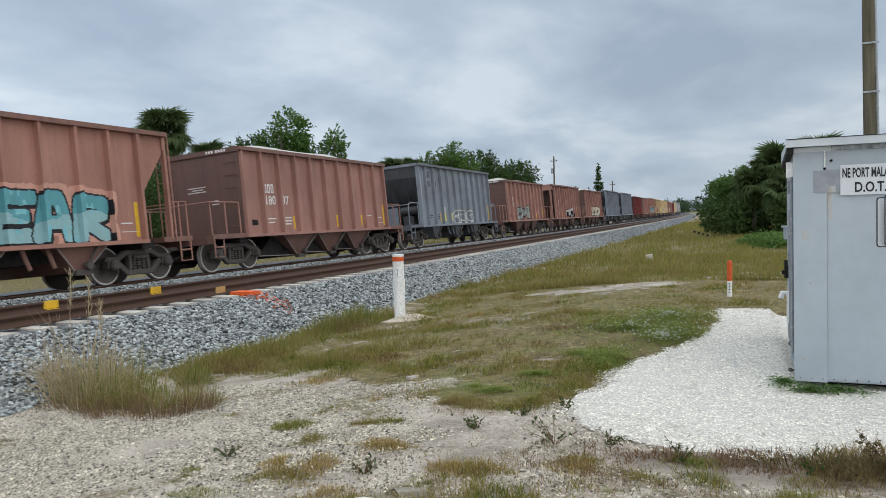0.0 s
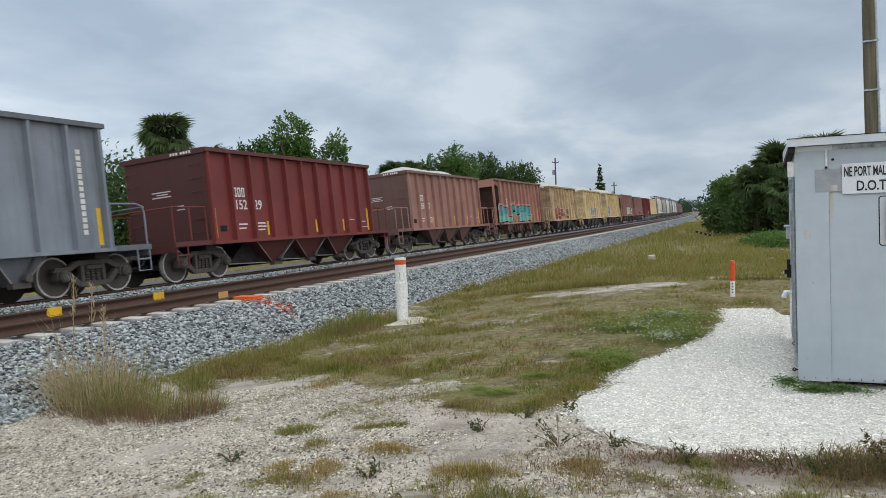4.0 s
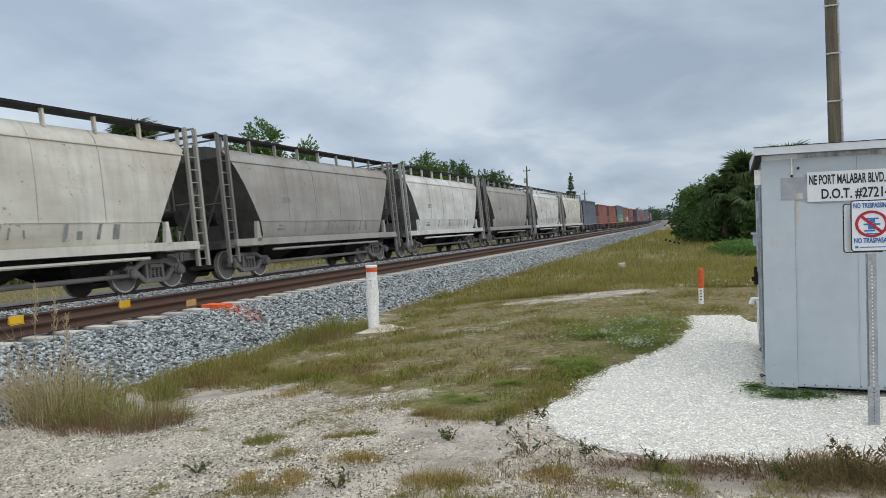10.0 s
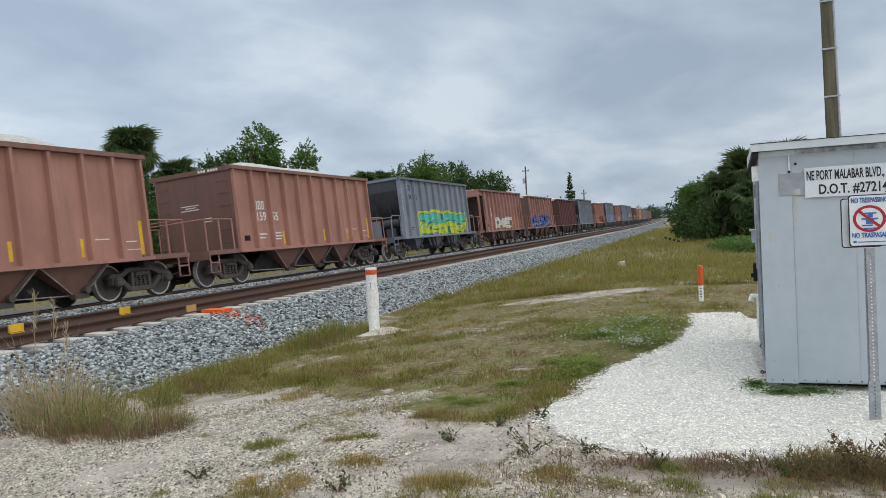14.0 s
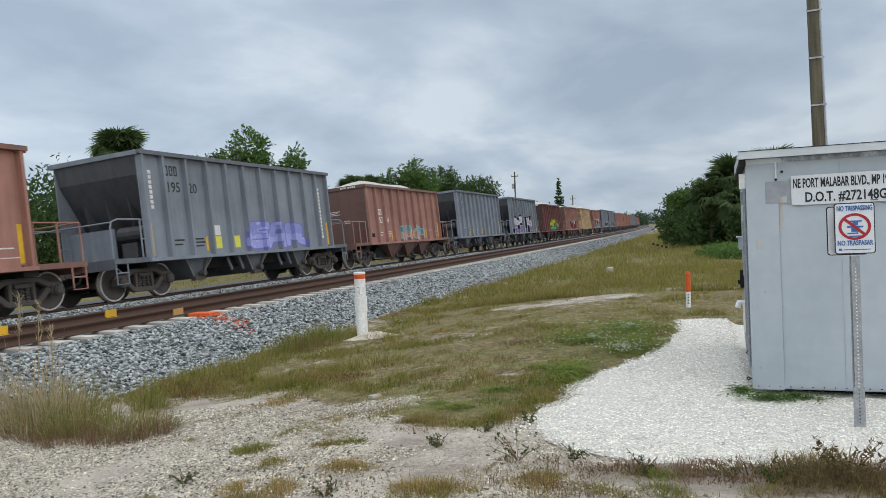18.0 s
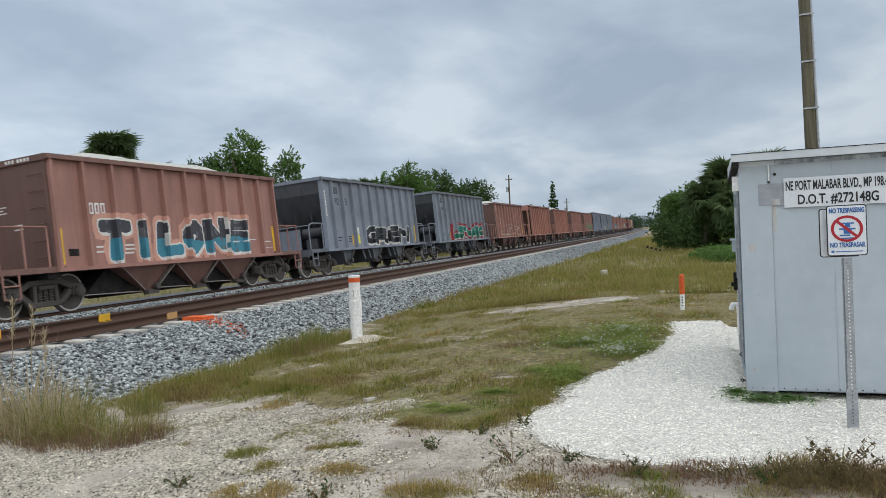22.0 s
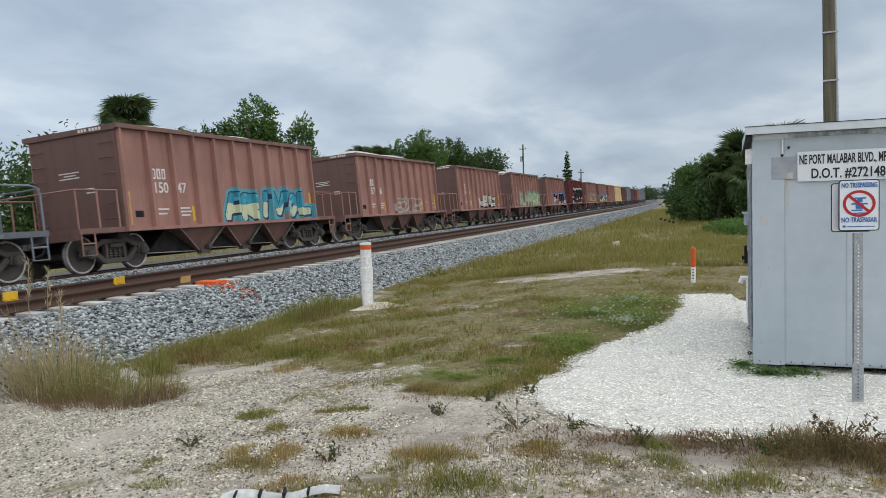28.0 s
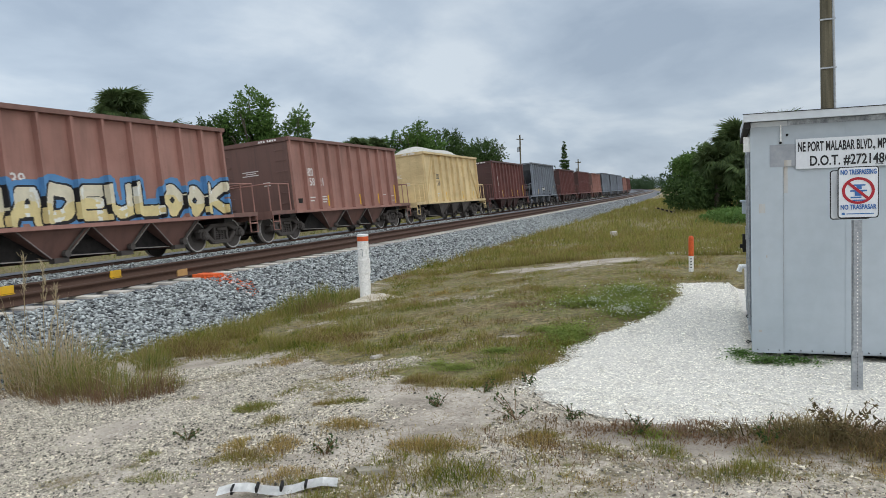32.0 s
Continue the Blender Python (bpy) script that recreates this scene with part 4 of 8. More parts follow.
def hopper_bays(car, kind, mat):
    spans = {"A": ((-1.65, 1.05, -0.1), (0.42, 1.0, -0.1), (2.45, 1.0, -0.1)), "Y": ((-1.65, 1.05, -0.1), (0.45, 1.0, -0.1), (2.5, 1.0, -0.1)), "G": ((-3.0, 0.62, 0), (0.0, 0.62, 0), (2.9, 0.62, 0)), "B": ((-2.5, 0.72, 0), (0.2, 0.72, 0), (2.8, 0.72, 0))}[kind]
    for y, w, sk in spans:
        bm = bmesh.new()
        xt, xb, zt, zb = SHEET - 0.06, 1.0 if kind in "AY" else 1.2, SILL - 0.06, 0.23 if kind in "AY" else 0.36
        vt = [bm.verts.new((sx * xt, y + sy * w, zt)) for sx, sy in ((-1, -1), (1, -1), (1, 1), (-1, 1))]
        vb = [bm.verts.new((sx * xb, y - sk + sy * 0.13 + 0.2 * (kind in "AY"), zb)) for sx, sy in ((-1, -1), (1, -1), (1, 1), (-1, 1))]
        for i in range(4):
            j = (i + 1) % 4
            bm.faces.new((vt[i], vt[j], vb[j], vb[i]))
        bm.faces.new(vb)
        bm.faces.new(vt[::-1])
        bmesh.ops.recalc_face_normals(bm, faces=bm.faces)
        # bay paint is darkened for the shade below the sill
        bay = part("hopper_bay", bm, paint_grimy_shaded if kind in "GB" else mat, car)
        bm = bmesh.new()
        yb = y - sk + 0.2 * (kind in "AY")
        for s in (1,):
            box(bm, *sorted((s * (xb - 0.05), s * (xb + 0.12))), yb - 0.22, yb + 0.2, zb - 0.06, zb + 0.06)
            lathe(bm, [(-0.06, 0.09), (0.06, 0.09)], (s * (xb + 0.16), yb + 0.10, zb + 0.14), "X", 10)
            tube(bm, [(s * (xb + 0.14), yb + 0.10, zb + 0.14), (s * (xt + 0.02), yb + w * 0.55, zt)], 0.03, 5)
        part("gate", bm, truck_iron, bay)
        # angled edge strips, worn bright by stone dust
        part("edge_strip", tubes([[(xt + 0.01, y - w, zt), (xb + 0.015, yb - 0.13, zb), (xb + 0.015, yb + 0.13, zb), (xt + 0.01, y + w, zt)]], 0.016, 4), EDGE, bay)
    if kind in "AY":
        # sloping chutes seen between the wedges, open to the ground; shade blackens their colour
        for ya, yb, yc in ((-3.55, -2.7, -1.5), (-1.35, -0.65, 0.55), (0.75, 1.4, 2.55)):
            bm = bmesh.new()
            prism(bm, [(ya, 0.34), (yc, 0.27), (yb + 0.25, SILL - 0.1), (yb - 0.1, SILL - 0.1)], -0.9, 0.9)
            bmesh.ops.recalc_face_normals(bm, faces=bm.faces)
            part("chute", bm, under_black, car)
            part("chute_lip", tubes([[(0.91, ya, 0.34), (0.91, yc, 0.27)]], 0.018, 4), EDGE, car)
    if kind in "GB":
        # near-black block: the shade between the bays given as colour
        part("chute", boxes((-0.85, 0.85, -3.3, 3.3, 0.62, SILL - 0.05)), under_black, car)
        for y in (-1.6, -1.0, 1.3, 1.9):
            bm = tubes([[(1.3, y, SILL - 0.1), (1.33, y + 0.03, 0.75), (1.36, y + 0.10, 0.5)]], 0.05, 6)
            part("gate_arm", bm, mat, car)


EDGE = surface("dusty_bare_edge", (0.30, 0.27, 0.25), (0.42, 0.38, 0.35), 0.7, 0.0, 6, 40, 0)


def closed_ends(car, kind):
    half, top = BODY_L[kind] / 2, BODY_H[kind]
    # flat ends get the paint darkened for their shaded side
    body = paint_rusted if kind == "Y" else paint_end
    for e in (-1, 1):
        part("end_sheet", boxes((-SHEET + 0.02, SHEET - 0.02, *sorted((e * (half - 0.02), e * half)), 1.06, top - 0.05)), body, car)
        part("end_chord", boxes((-SHEET - 0.1, SHEET + 0.1, *sorted((e * (half - 0.06), e * (half + 0.05))), top - 0.14, top + 0.004)), body, car)
        part("corner_post", boxes((SHEET - 0.06, SHEET + 0.04, *sorted((e * (half - 0.08), e * (half + 0.012))), 1.0, top - 0.1)), body, car)
        bm = bmesh.new()
        for s in (1, -1):
            for k in range(6):
                z = 1.3 + k * 0.38
                tube(bm, [(s * 0.95, e * half, z), (s * 0.95, e * (half + 0.07), z), (s * 1.33, e * (half + 0.07), z), (s * 1.33, e * half, z)], 0.012, 4)
        part("grab_iron_ladder", bm, body, car)["kind"] = "stuff"
        part("end_stencil", boxes(*[(0.05 - 0.55 + 0.16 * (i % 2) , 0.05 + 0.12 - 0.1 * (i % 2), *sorted((e * (half + 0.001), e * (half + 0.004))), 2.42 + i * 0.07, 2.45 + i * 0.07) for i in range(3)], (0.35, 0.62, *sorted((e * (half + 0.001), e * (half + 0.004))), 2.0, 2.03), (0.33, 0.60, *sorted((e * (half + 0.001), e * (half + 0.004))), 2.1, 2.13), *[(0.34 + 0.1 * i + 0.06 * (i > 2), 0.41 + 0.1 * i + 0.06 * (i > 2), *sorted((e * (half + 0.051), e * (half + 0.054))), top - 0.105, top - 0.03) for i in range(7)]), white_letter, car, "small white stencilled lines")["kind"] = "stuff"


def slope_ends(car, kind):
    """Deep recessed ends: a sloping sheet falls inward from the top chord."""
    half, top = BODY_L[kind] / 2, BODY_H[kind]
    for e in (-1, 1):
        bm = bmesh.new()
        pts = [(half - 0.95, top - 0.42), (half - 1.0, top - 0.75), (half - 1.3, 2.1), (half - 2.1, SILL + 0.05)] if kind == "B" else [(half - 0.03, top - 0.10), (half - 0.12, top - 0.62), (half - 0.85, 2.1), (half - 1.55, SILL + 0.05)]
        for (a, b), (c, d) in zip(pts, pts[1:]):
            vs = [bm.verts.new(p) for p in ((-SHEET + 0.02, e * a, b), (SHEET - 0.02, e * a, b), (SHEET - 0.02, e * c, d), (-SHEET + 0.02, e * c, d))]
            bm.faces.new(vs)
        bmesh.ops.remove_doubles(bm, verts=bm.verts, dist=0.001)
        bmesh.ops.solidify(bm, geom=bm.faces[:], thickness=0.02)
        # the recess's shade is in this sheet's colour
        part("slope_sheet", bm, paint_shaded, car)
        part("end_chord", boxes((-SHEET - 0.06, SHEET + 0.06, *sorted((e * (half - 0.06), e * (half + 0.05))), top - (0.45 if kind == "B" else 0.12), top + 0.004)), paint, car)
        if kind == "B":
            for x0, x1 in ((SHEET - 0.08, SHEET + 0.05), (-SHEET - 0.05, -SHEET + 0.08), (-0.05, 0.05)):
                part("corner_post", boxes((x0, x1, *sorted((e * (half - 0.02), e * (half + 0.06))), 1.0, top - 0.4)), paint, car)
            if e < 0:
                continue
            bm = bmesh.new()
            for s in (1,):
                for x in (1.47, 1.03):
                    tube(bm, [(s * x, e * (half + 0.12), 0.95), (s * x, e * (half + 0.12), top - 0.1)], 0.02, 5)
                for k in range(8):
                    tube(bm, [(s * 1.03, e * (half + 0.12), 1.15 + 0.33 * k), (s * 1.47, e * (half + 0.12), 1.15 + 0.33 * k)], 0.016, 5)
            part("ladder", bm, paint, car)
        else:
            for x in (-0.75, 0.0, 0.75):
                bm = bmesh.new()
                vs = [[bm.verts.new((x + dx, e * a, b)) for a, b in ((half - 0.25, 2.75), (half - 0.5, 1.5), (half - 1.25, 1.5))] for dx in (-0.012, 0.012)]
                bm.faces.new(vs[0][::-1])
                bm.faces.new(vs[1])
                for i in range(3):
                    j = (i + 1) % 3
                    bm.faces.new((vs[0][i], vs[0][j], vs[1][j], vs[1][i]))
                part("gusset", bm, paint_shaded, car)
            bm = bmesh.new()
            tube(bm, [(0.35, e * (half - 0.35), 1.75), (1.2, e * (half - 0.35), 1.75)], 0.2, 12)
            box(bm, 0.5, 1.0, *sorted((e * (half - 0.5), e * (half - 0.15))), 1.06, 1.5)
            part("air_reservoir", bm, paint_shaded, car)
            part("end_panel", boxes((-1.42, 0.2, *sorted((e * (half - 0.3), e * (half - 0.27))), 1.06, 1.95)), paint, car)


def load(car, kind, heap):
    """Crushed stone heaped above the rim."""
    half, top = BODY_L[kind] / 2 - 0.08, BODY_H[kind]
    nx, ny = 10, 44
    gx, gy = np.meshgrid(np.linspace(-SHEET + 0.02, SHEET - 0.02, nx), np.linspace(-half, half, ny))
    prof = np.clip(1 - (gx / SHEET) ** 2, 0, 1) ** 0.8 * np.clip(1.1 - (np.abs(gy) / half) ** 3, 0, 1)
    two = 0.965 + 0.035 * np.cos(gy / half * 2 * math.pi + math.pi)
    gz = top - 0.34 + heap * prof * two + 0.07 * (fbm(gx * 3, gy * 3, 5) - 0.5)
    i = np.arange(nx * ny).reshape(ny, nx)
    f = np.stack([i[:-1, :-1], i[:-1, 1:], i[1:, 1:], i[1:, :-1]], -1).reshape(-1, 4)
    part("stone_load", mesh_of("stone_load", np.stack([gx, gy, gz], -1).reshape(-1, 3), f, stone_fill, True), None, car, "pale crushed limestone heaped in the car")


TEXT = {}


def text_mesh(s, size, material, bold=0.012):
    key = (s, size, material.name)
    if key not in TEXT:
        cu = bpy.data.curves.new("text", "FONT")
        cu.body, cu.size, cu.extrude, cu.resolution_u = s, size, 0.002, 3
        cu.offset = bold * size
        ob = bpy.data.objects.new("text", cu)
        scene.collection.objects.link(ob)
        dg = bpy.context.evaluated_depsgraph_get()
        me = bpy.data.meshes.new_from_object(ob.evaluated_get(dg))
        bpy.data.objects.remove(ob)
        me.materials.clear()
        me.materials.append(material)
        TEXT[key] = me
    return TEXT[key]


SIDE_FACE = Matrix(((0, 0, 1, 0), (1, 0, 0, 0), (0, 1, 0, 0), (0, 0, 0, 1)))


def on_side(ob, x, y, z, sx=1.0):
    ob.matrix_local = Matrix.Translation((x, y, z)) @ SIDE_FACE @ Matrix.Diagonal((sx, 1, 1, 1))


def plates(car, name, mat, specs, label=""):
    """Flat painted or stuck marks on the near side sheet: (y0, y1, z0, z1)."""
    o = part(name, boxes(*[(SHEET, SHEET + 0.004, *s) for s in specs]), mat, car, label)
    if len(specs) > 4:
        o["kind"] = "stuff"


def markings(car, kind, number):
    half, top = BODY_L[kind] / 2, BODY_H[kind]
    ys = rib_y(kind)
    lm = black_letter if kind in "GY" else white_letter
    panel = 1
    if kind == "G":
        za, zb = top - 0.62, top - 1.07
    else:
        za, zb = 2.28, 1.92
    c0 = ys[panel] + 0.16
    plates(car, "owner_mark", lm, [(c0 + i * 0.19 + a, c0 + i * 0.19 + b, za + c, za + e) for i in range(4 if kind == "Y" else 3) for a, b, c, e in ((0.0, 0.04, 0.0, 0.28), (0.10, 0.14, 0.0, 0.28), (0.04, 0.10, 0.0, 0.045), (0.04, 0.10, 0.235, 0.28))], "owner's mark as blocks of paint")
    cut = len(number) if kind == "Y" else 3
    for i, s in enumerate((number[:cut], number[cut:])):
        if s:
            o = part("car_number", text_mesh(s, 0.40, lm), None, car, "stencilled car number")
            on_side(o, SHEET + 0.001, (c0 if i == 0 else ys[panel + 1] + 0.15), zb, 1.0)
    small = [(c0 + dy, c0 + dy + w, z, z + 0.045) for dy, w, z in ((0.1, 0.42, 1.45), (0.1, 0.34, 1.33), (1.0, 0.4, 1.47), (1.0, 0.45, 1.37), (1.02, 0.35, 1.27))]
    if kind in "AB":
        small += [(ys[-3] + 0.2, ys[-3] + 0.65, 1.5, 1.53), (ys[-2] + 0.25, ys[-2] + 0.6, 1.42, 1.45), (ys[-2] + 0.25, ys[-2] + 0.75, 1.22, 1.24)]
    plates(car, "stencil_lines", lm if kind != "Y" else white_letter, small, "small stencilled lines")
    marks = [(ys[0] + 0.10 + 0, ys[0] + 0.22 + 0, 1.1, 1.95), (ys[-1] - 0.22 - 0, ys[-1] - 0.10 - 0, 1.1, 1.95)]
    for k in (2, 5, 7):
        marks.append((ys[k] + 0.70, ys[k] + 0.80, 1.12, 1.55))
    for m in marks:
        plates(car, "reflector_strip", yellow_refl, [m])
    if kind == "G":
        for k in (3, 4, 6):
            plates(car, "yellow_decal", yellow_tag, [(ys[k] + 0.2, ys[k] + 0.52, 1.18, 1.55)])
        plates(car, "white_decal", white_letter, [(ys[3] + 0.2, ys[3] + 0.5, 1.58, 1.88)])
        plates(car, "name_strip", white_letter, [(ys[0] + 0.28, ys[0] + 0.39, top - 1.55 + i * 0.135, top - 1.55 + i * 0.135 + 0.10) for i in range(8)] + [(ys[-1] - 0.62, ys[-1] - 0.5, 1.35 + i * 0.14, 1.35 + i * 0.14 + 0.105) for i in range(14)], "upright lines of white lettering")
    if kind in "AB":
        plates(car, "data_plate", under_black, [(ys[0] + 0.35 + 0, ys[0] + 0.65 + 0, 1.28, 1.45)])


def open_hopper(kind):
    """An open-top stone hopper: A closed ends, Y with braces, G deep sloping ends, B framed ends."""
    car = empty("hopper_car")
    side_walls(car, kind)
    if kind in "AY":
        closed_ends(car, kind)
    else:
        slope_ends(car, kind)
    railings(car, kind, paint)
    underframe(car, kind)
    hopper_bays(car, kind, surface("dusty_grey_hopper", (0.10, 0.088, 0.082), (0.19, 0.168, 0.155), 0.85, 0, 2.5, 30, 0.002) if kind == "Y" else paint_grimy_shaded)
    half, top = BODY_L[kind] / 2, BODY_H[kind]
    if kind == "Y":
        ys = rib_y(kind)
        for s in (1, -1):
            for a, b in (((ys[0], SILL + 0.05), (ys[1], top - 0.15)), ((ys[-1], SILL + 0.05), (ys[-2], top - 0.15))):
                bm = bmesh.new()
                prism(bm, [(a[0] - 0.05, a[1]), (a[0] + 0.05, a[1]), (b[0] + 0.05, b[1]), (b[0] - 0.05, b[1])], s * SHEET, s * (SHEET + 0.08))
                bmesh.ops.recalc_face_normals(bm, faces=bm.faces)
                part("brace", bm, paint, car)
    return car


def covered_hopper():
    """A covered hopper: bowed sides, a shallow roof with hatches and a running board, open framed ends."""
    kind = "C"
    car = empty("covered_hopper_car")
    half, top = 5.05, 3.95
    # bowed shell: the lower corners are cut away towards the ends
    prof = [(1.30, 1.10), (1.45, 1.3), (1.52, 1.75), (1.54, 2.3), (1.535, 2.9), (1.50, 3.45), (1.42, 3.78), (1.22, 4.02), (0.7, 4.16), (0.0, 4.22)]
    ring = prof + [(-x, z) for x, z in prof[-2::-1]]
    bm = bmesh.new()
    stations = []
    for y in np.linspace(-1, 1, 25):
        stations.append([bm.verts.new((x, y * (6.0 - 1.5 * float(np.clip((3.75 - z) / 2.3, 0, 1)) ** 0.85), z)) for x, z in ring])
    for p, q in zip(stations, stations[1:]):
        for i in range(len(ring) - 1):
            bm.faces.new((p[i], p[i + 1], q[i + 1], q[i]))
    for p, q in zip(stations, stations[1:]):
        bm.faces.new((p[0], q[0], q[-1], p[-1]))
    bmesh.ops.recalc_face_normals(bm, faces=bm.faces)
    for f in bm.faces:
        f.smooth = len(f.verts) == 4
    part("shell", bm, paint_worn, car)
    for e in (-1, 1):
        bm = bmesh.new()
        a = [bm.verts.new((x * 0.995, e * (5.99 - 1.5 * float(np.clip((3.75 - z) / 2.3, 0, 1)) ** 0.85), z * 0.998)) for x, z in ring]
        b = [bm.verts.new((v.co.x, v.co.y - e * 0.03, v.co.z)) for v in a]
        n = len(ring)
        for va, vb in ((a, b), (b, a)):
            for i in range(n // 2):
                quad = [va[i], va[i + 1], va[n - 2 - i], va[n - 1 - i]]
                bm.faces.new(list(dict.fromkeys(quad)))
        bmesh.ops.recalc_face_normals(bm, faces=bm.faces)
        part("slope_sheet", bm, paint_shaded, car, "sloping end sheet with its shade in the paint")
    for s in (1, -1):
        part("side_sill", boxes((*sorted((s * 1.30, s * 1.56)), -6.1, 6.1, 0.98, 1.20)), paint_worn, car)
        part("eave", tubes([[(s * 1.475, -5.9, 3.62), (s * 1.475, 5.9, 3.62)]], 0.028, 5), paint_worn, car)
        part("belt_seam", tubes([[(s * 1.538, -4.7, 1.75), (s * 1.538, 4.7, 1.75)]], 0.012, 4), paint_worn, car)
        part("brake_pipe", tubes([[(s * 1.45, -4.0, 0.82), (s * 1.45, 4.2, 0.82)]], 0.045, 6), paint_worn, car)
        for e in (-1, 1):
            bm = bmesh.new()
            prism(bm, [(e * 4.75, 1.1), (e * 5.0, 1.1), (e * 4.92, 1.75), (e * 4.82, 1.75)][::e], s * 1.44, s * 1.56)
            bmesh.ops.recalc_face_normals(bm, faces=bm.faces)
            part("jacking_pad", bm, paint_worn, car)
    out = TRUCK_GAP[kind] / 2 + OVERHANG[kind] - 0.42
    for e in (-1, 1):
        part("end_platform", boxes((-1.5, 1.5, *sorted((e * 4.6, e * out)), 0.95, 1.1)), paint_shaded, car)
        for s in (1, -1):
            y = e * (out - 0.1)
            bm = bmesh.new()
            for yy, x in ((y, 1.50), (y - e * 0.42, 1.50)):
                box(bm, *sorted((s * (x - 0.05), s * (x + 0.05))), yy - 0.045, yy + 0.045, 0.5, 4.4)
            for k in range(10):
                tube(bm, [(s * 1.5, y, 0.7 + 0.36 * k), (s * 1.5, y - e * 0.42, 0.7 + 0.36 * k)], 0.016, 5)
            part("side_ladder", bm, paint_grimy_shaded, car)
            part("end_strut", tubes([[(s * 0.55, y, 1.1), (s * 0.55, y - e * 0.1, 4.2)], [(s * 0.55, y, 1.1), (s * 1.45, y, 2.9)], [(s * 0.5, y, 2.3), (s * 1.5, y, 2.3)]], 0.035, 6), paint_shaded, car)
        part("end_rail", tubes([[(-1.5, e * (out - 0.1), 4.22), (1.5, e * (out - 0.1), 4.22)], [(-1.5, e * (out - 0.1), 4.42), (1.5, e * (out - 0.1), 4.42)]], 0.03, 6), paint_shaded, car)
        bm = bmesh.new()
        box(bm, -0.12, 0.12, *sorted((e * (out - 0.4), e * (out + 0.26))), 0.72, 0.95)
        box(bm, -0.17, 0.10, *sorted((e * (out + 0.2), e * (out + 0.40))), 0.68, 0.99)
        part("coupler", bm, truck_iron, car)
        bm = bmesh.new()
        tube(bm, [(0.2, e * (out - 0.5), 1.9), (1.0, e * (out - 0.5), 1.9)], 0.22, 12)
        part("air_reservoir", bm, under_black, car)
    bm = bmesh.new()
    for y, w, tilt, z0, z1 in ((-1.9, 0.10, 0.15, 1.33, 1.72), (-1.2, 0.05, 0.1, 1.40, 1.62), (-1.05, 0.05, 0.12, 1.40, 1.6), (-0.2, 0.12, 0.12, 1.35, 1.73), (0.1, 0.05, 0.15, 1.4, 1.66), (0.5, 0.05, -0.1, 1.42, 1.6), (1.5, 0.11, 0.2, 1.32, 1.72), (1.9, 0.16, 0.1, 1.36, 1.55), (2.5, 0.1, 0.2, 1.35, 1.72), (3.0, 0.2, 0.12, 1.34, 1.7), (-3.7, 0.5, 0.05, 1.42, 1.5), (-3.6, 0.35, 0.05, 1.56, 1.62)):
        vs = [bm.verts.new((1.452 + (z - 1.3) * 0.07 / 0.45 + 0.01, y + tilt * (z - z0) + d, z)) for z, d in ((z0, 0), (z0, w), (z1, w), (z1, 0))]
        bm.faces.new(vs)
    part("scrawl", bm, faded_letter, car, "faded grey scrawl and smears")["kind"] = "stuff"
    for s in (1, -1):
        part("running_board", boxes((*sorted((s * 0.85, s * 1.35)), -6.3, 6.3, 4.37, 4.43)), under_black, car)
        for k in range(9):
            y = -6.0 + 1.5 * k
            part("board_bracket", boxes((*sorted((s * 1.22, s * 1.32)), y - 0.03, y + 0.03, 3.95, 4.38)), paint_worn, car)
    for y in (-3.6, -1.2, 1.2, 3.6):
        bm = bmesh.new()
        lathe(bm, [(4.05, 0.4), (4.18, 0.4), (4.22, 0.3), (4.23, 0.0001)], (0, y, 0), "Z", 14)
        part("hatch", bm, paint_worn, car)
    for y in (-3.0, 0.0, 3.0):
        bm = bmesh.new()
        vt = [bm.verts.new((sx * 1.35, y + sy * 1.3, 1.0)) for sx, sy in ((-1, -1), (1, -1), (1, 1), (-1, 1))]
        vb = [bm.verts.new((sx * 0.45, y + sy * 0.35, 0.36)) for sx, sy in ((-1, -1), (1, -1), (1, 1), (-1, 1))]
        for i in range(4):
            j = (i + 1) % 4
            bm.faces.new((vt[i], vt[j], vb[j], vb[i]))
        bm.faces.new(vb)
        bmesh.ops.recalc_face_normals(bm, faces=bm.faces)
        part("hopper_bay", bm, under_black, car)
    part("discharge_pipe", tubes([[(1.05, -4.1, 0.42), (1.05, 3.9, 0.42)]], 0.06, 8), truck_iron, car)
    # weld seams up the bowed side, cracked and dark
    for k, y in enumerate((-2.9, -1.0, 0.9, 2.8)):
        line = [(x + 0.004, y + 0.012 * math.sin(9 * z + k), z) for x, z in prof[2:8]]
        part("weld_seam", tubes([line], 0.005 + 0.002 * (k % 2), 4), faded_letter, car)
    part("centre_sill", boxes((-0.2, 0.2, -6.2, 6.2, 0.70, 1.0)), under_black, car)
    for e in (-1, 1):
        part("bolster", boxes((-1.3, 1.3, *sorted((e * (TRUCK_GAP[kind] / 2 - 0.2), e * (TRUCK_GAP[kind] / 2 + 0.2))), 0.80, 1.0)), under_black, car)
        truck(car, e * TRUCK_GAP[kind] / 2)
    return car


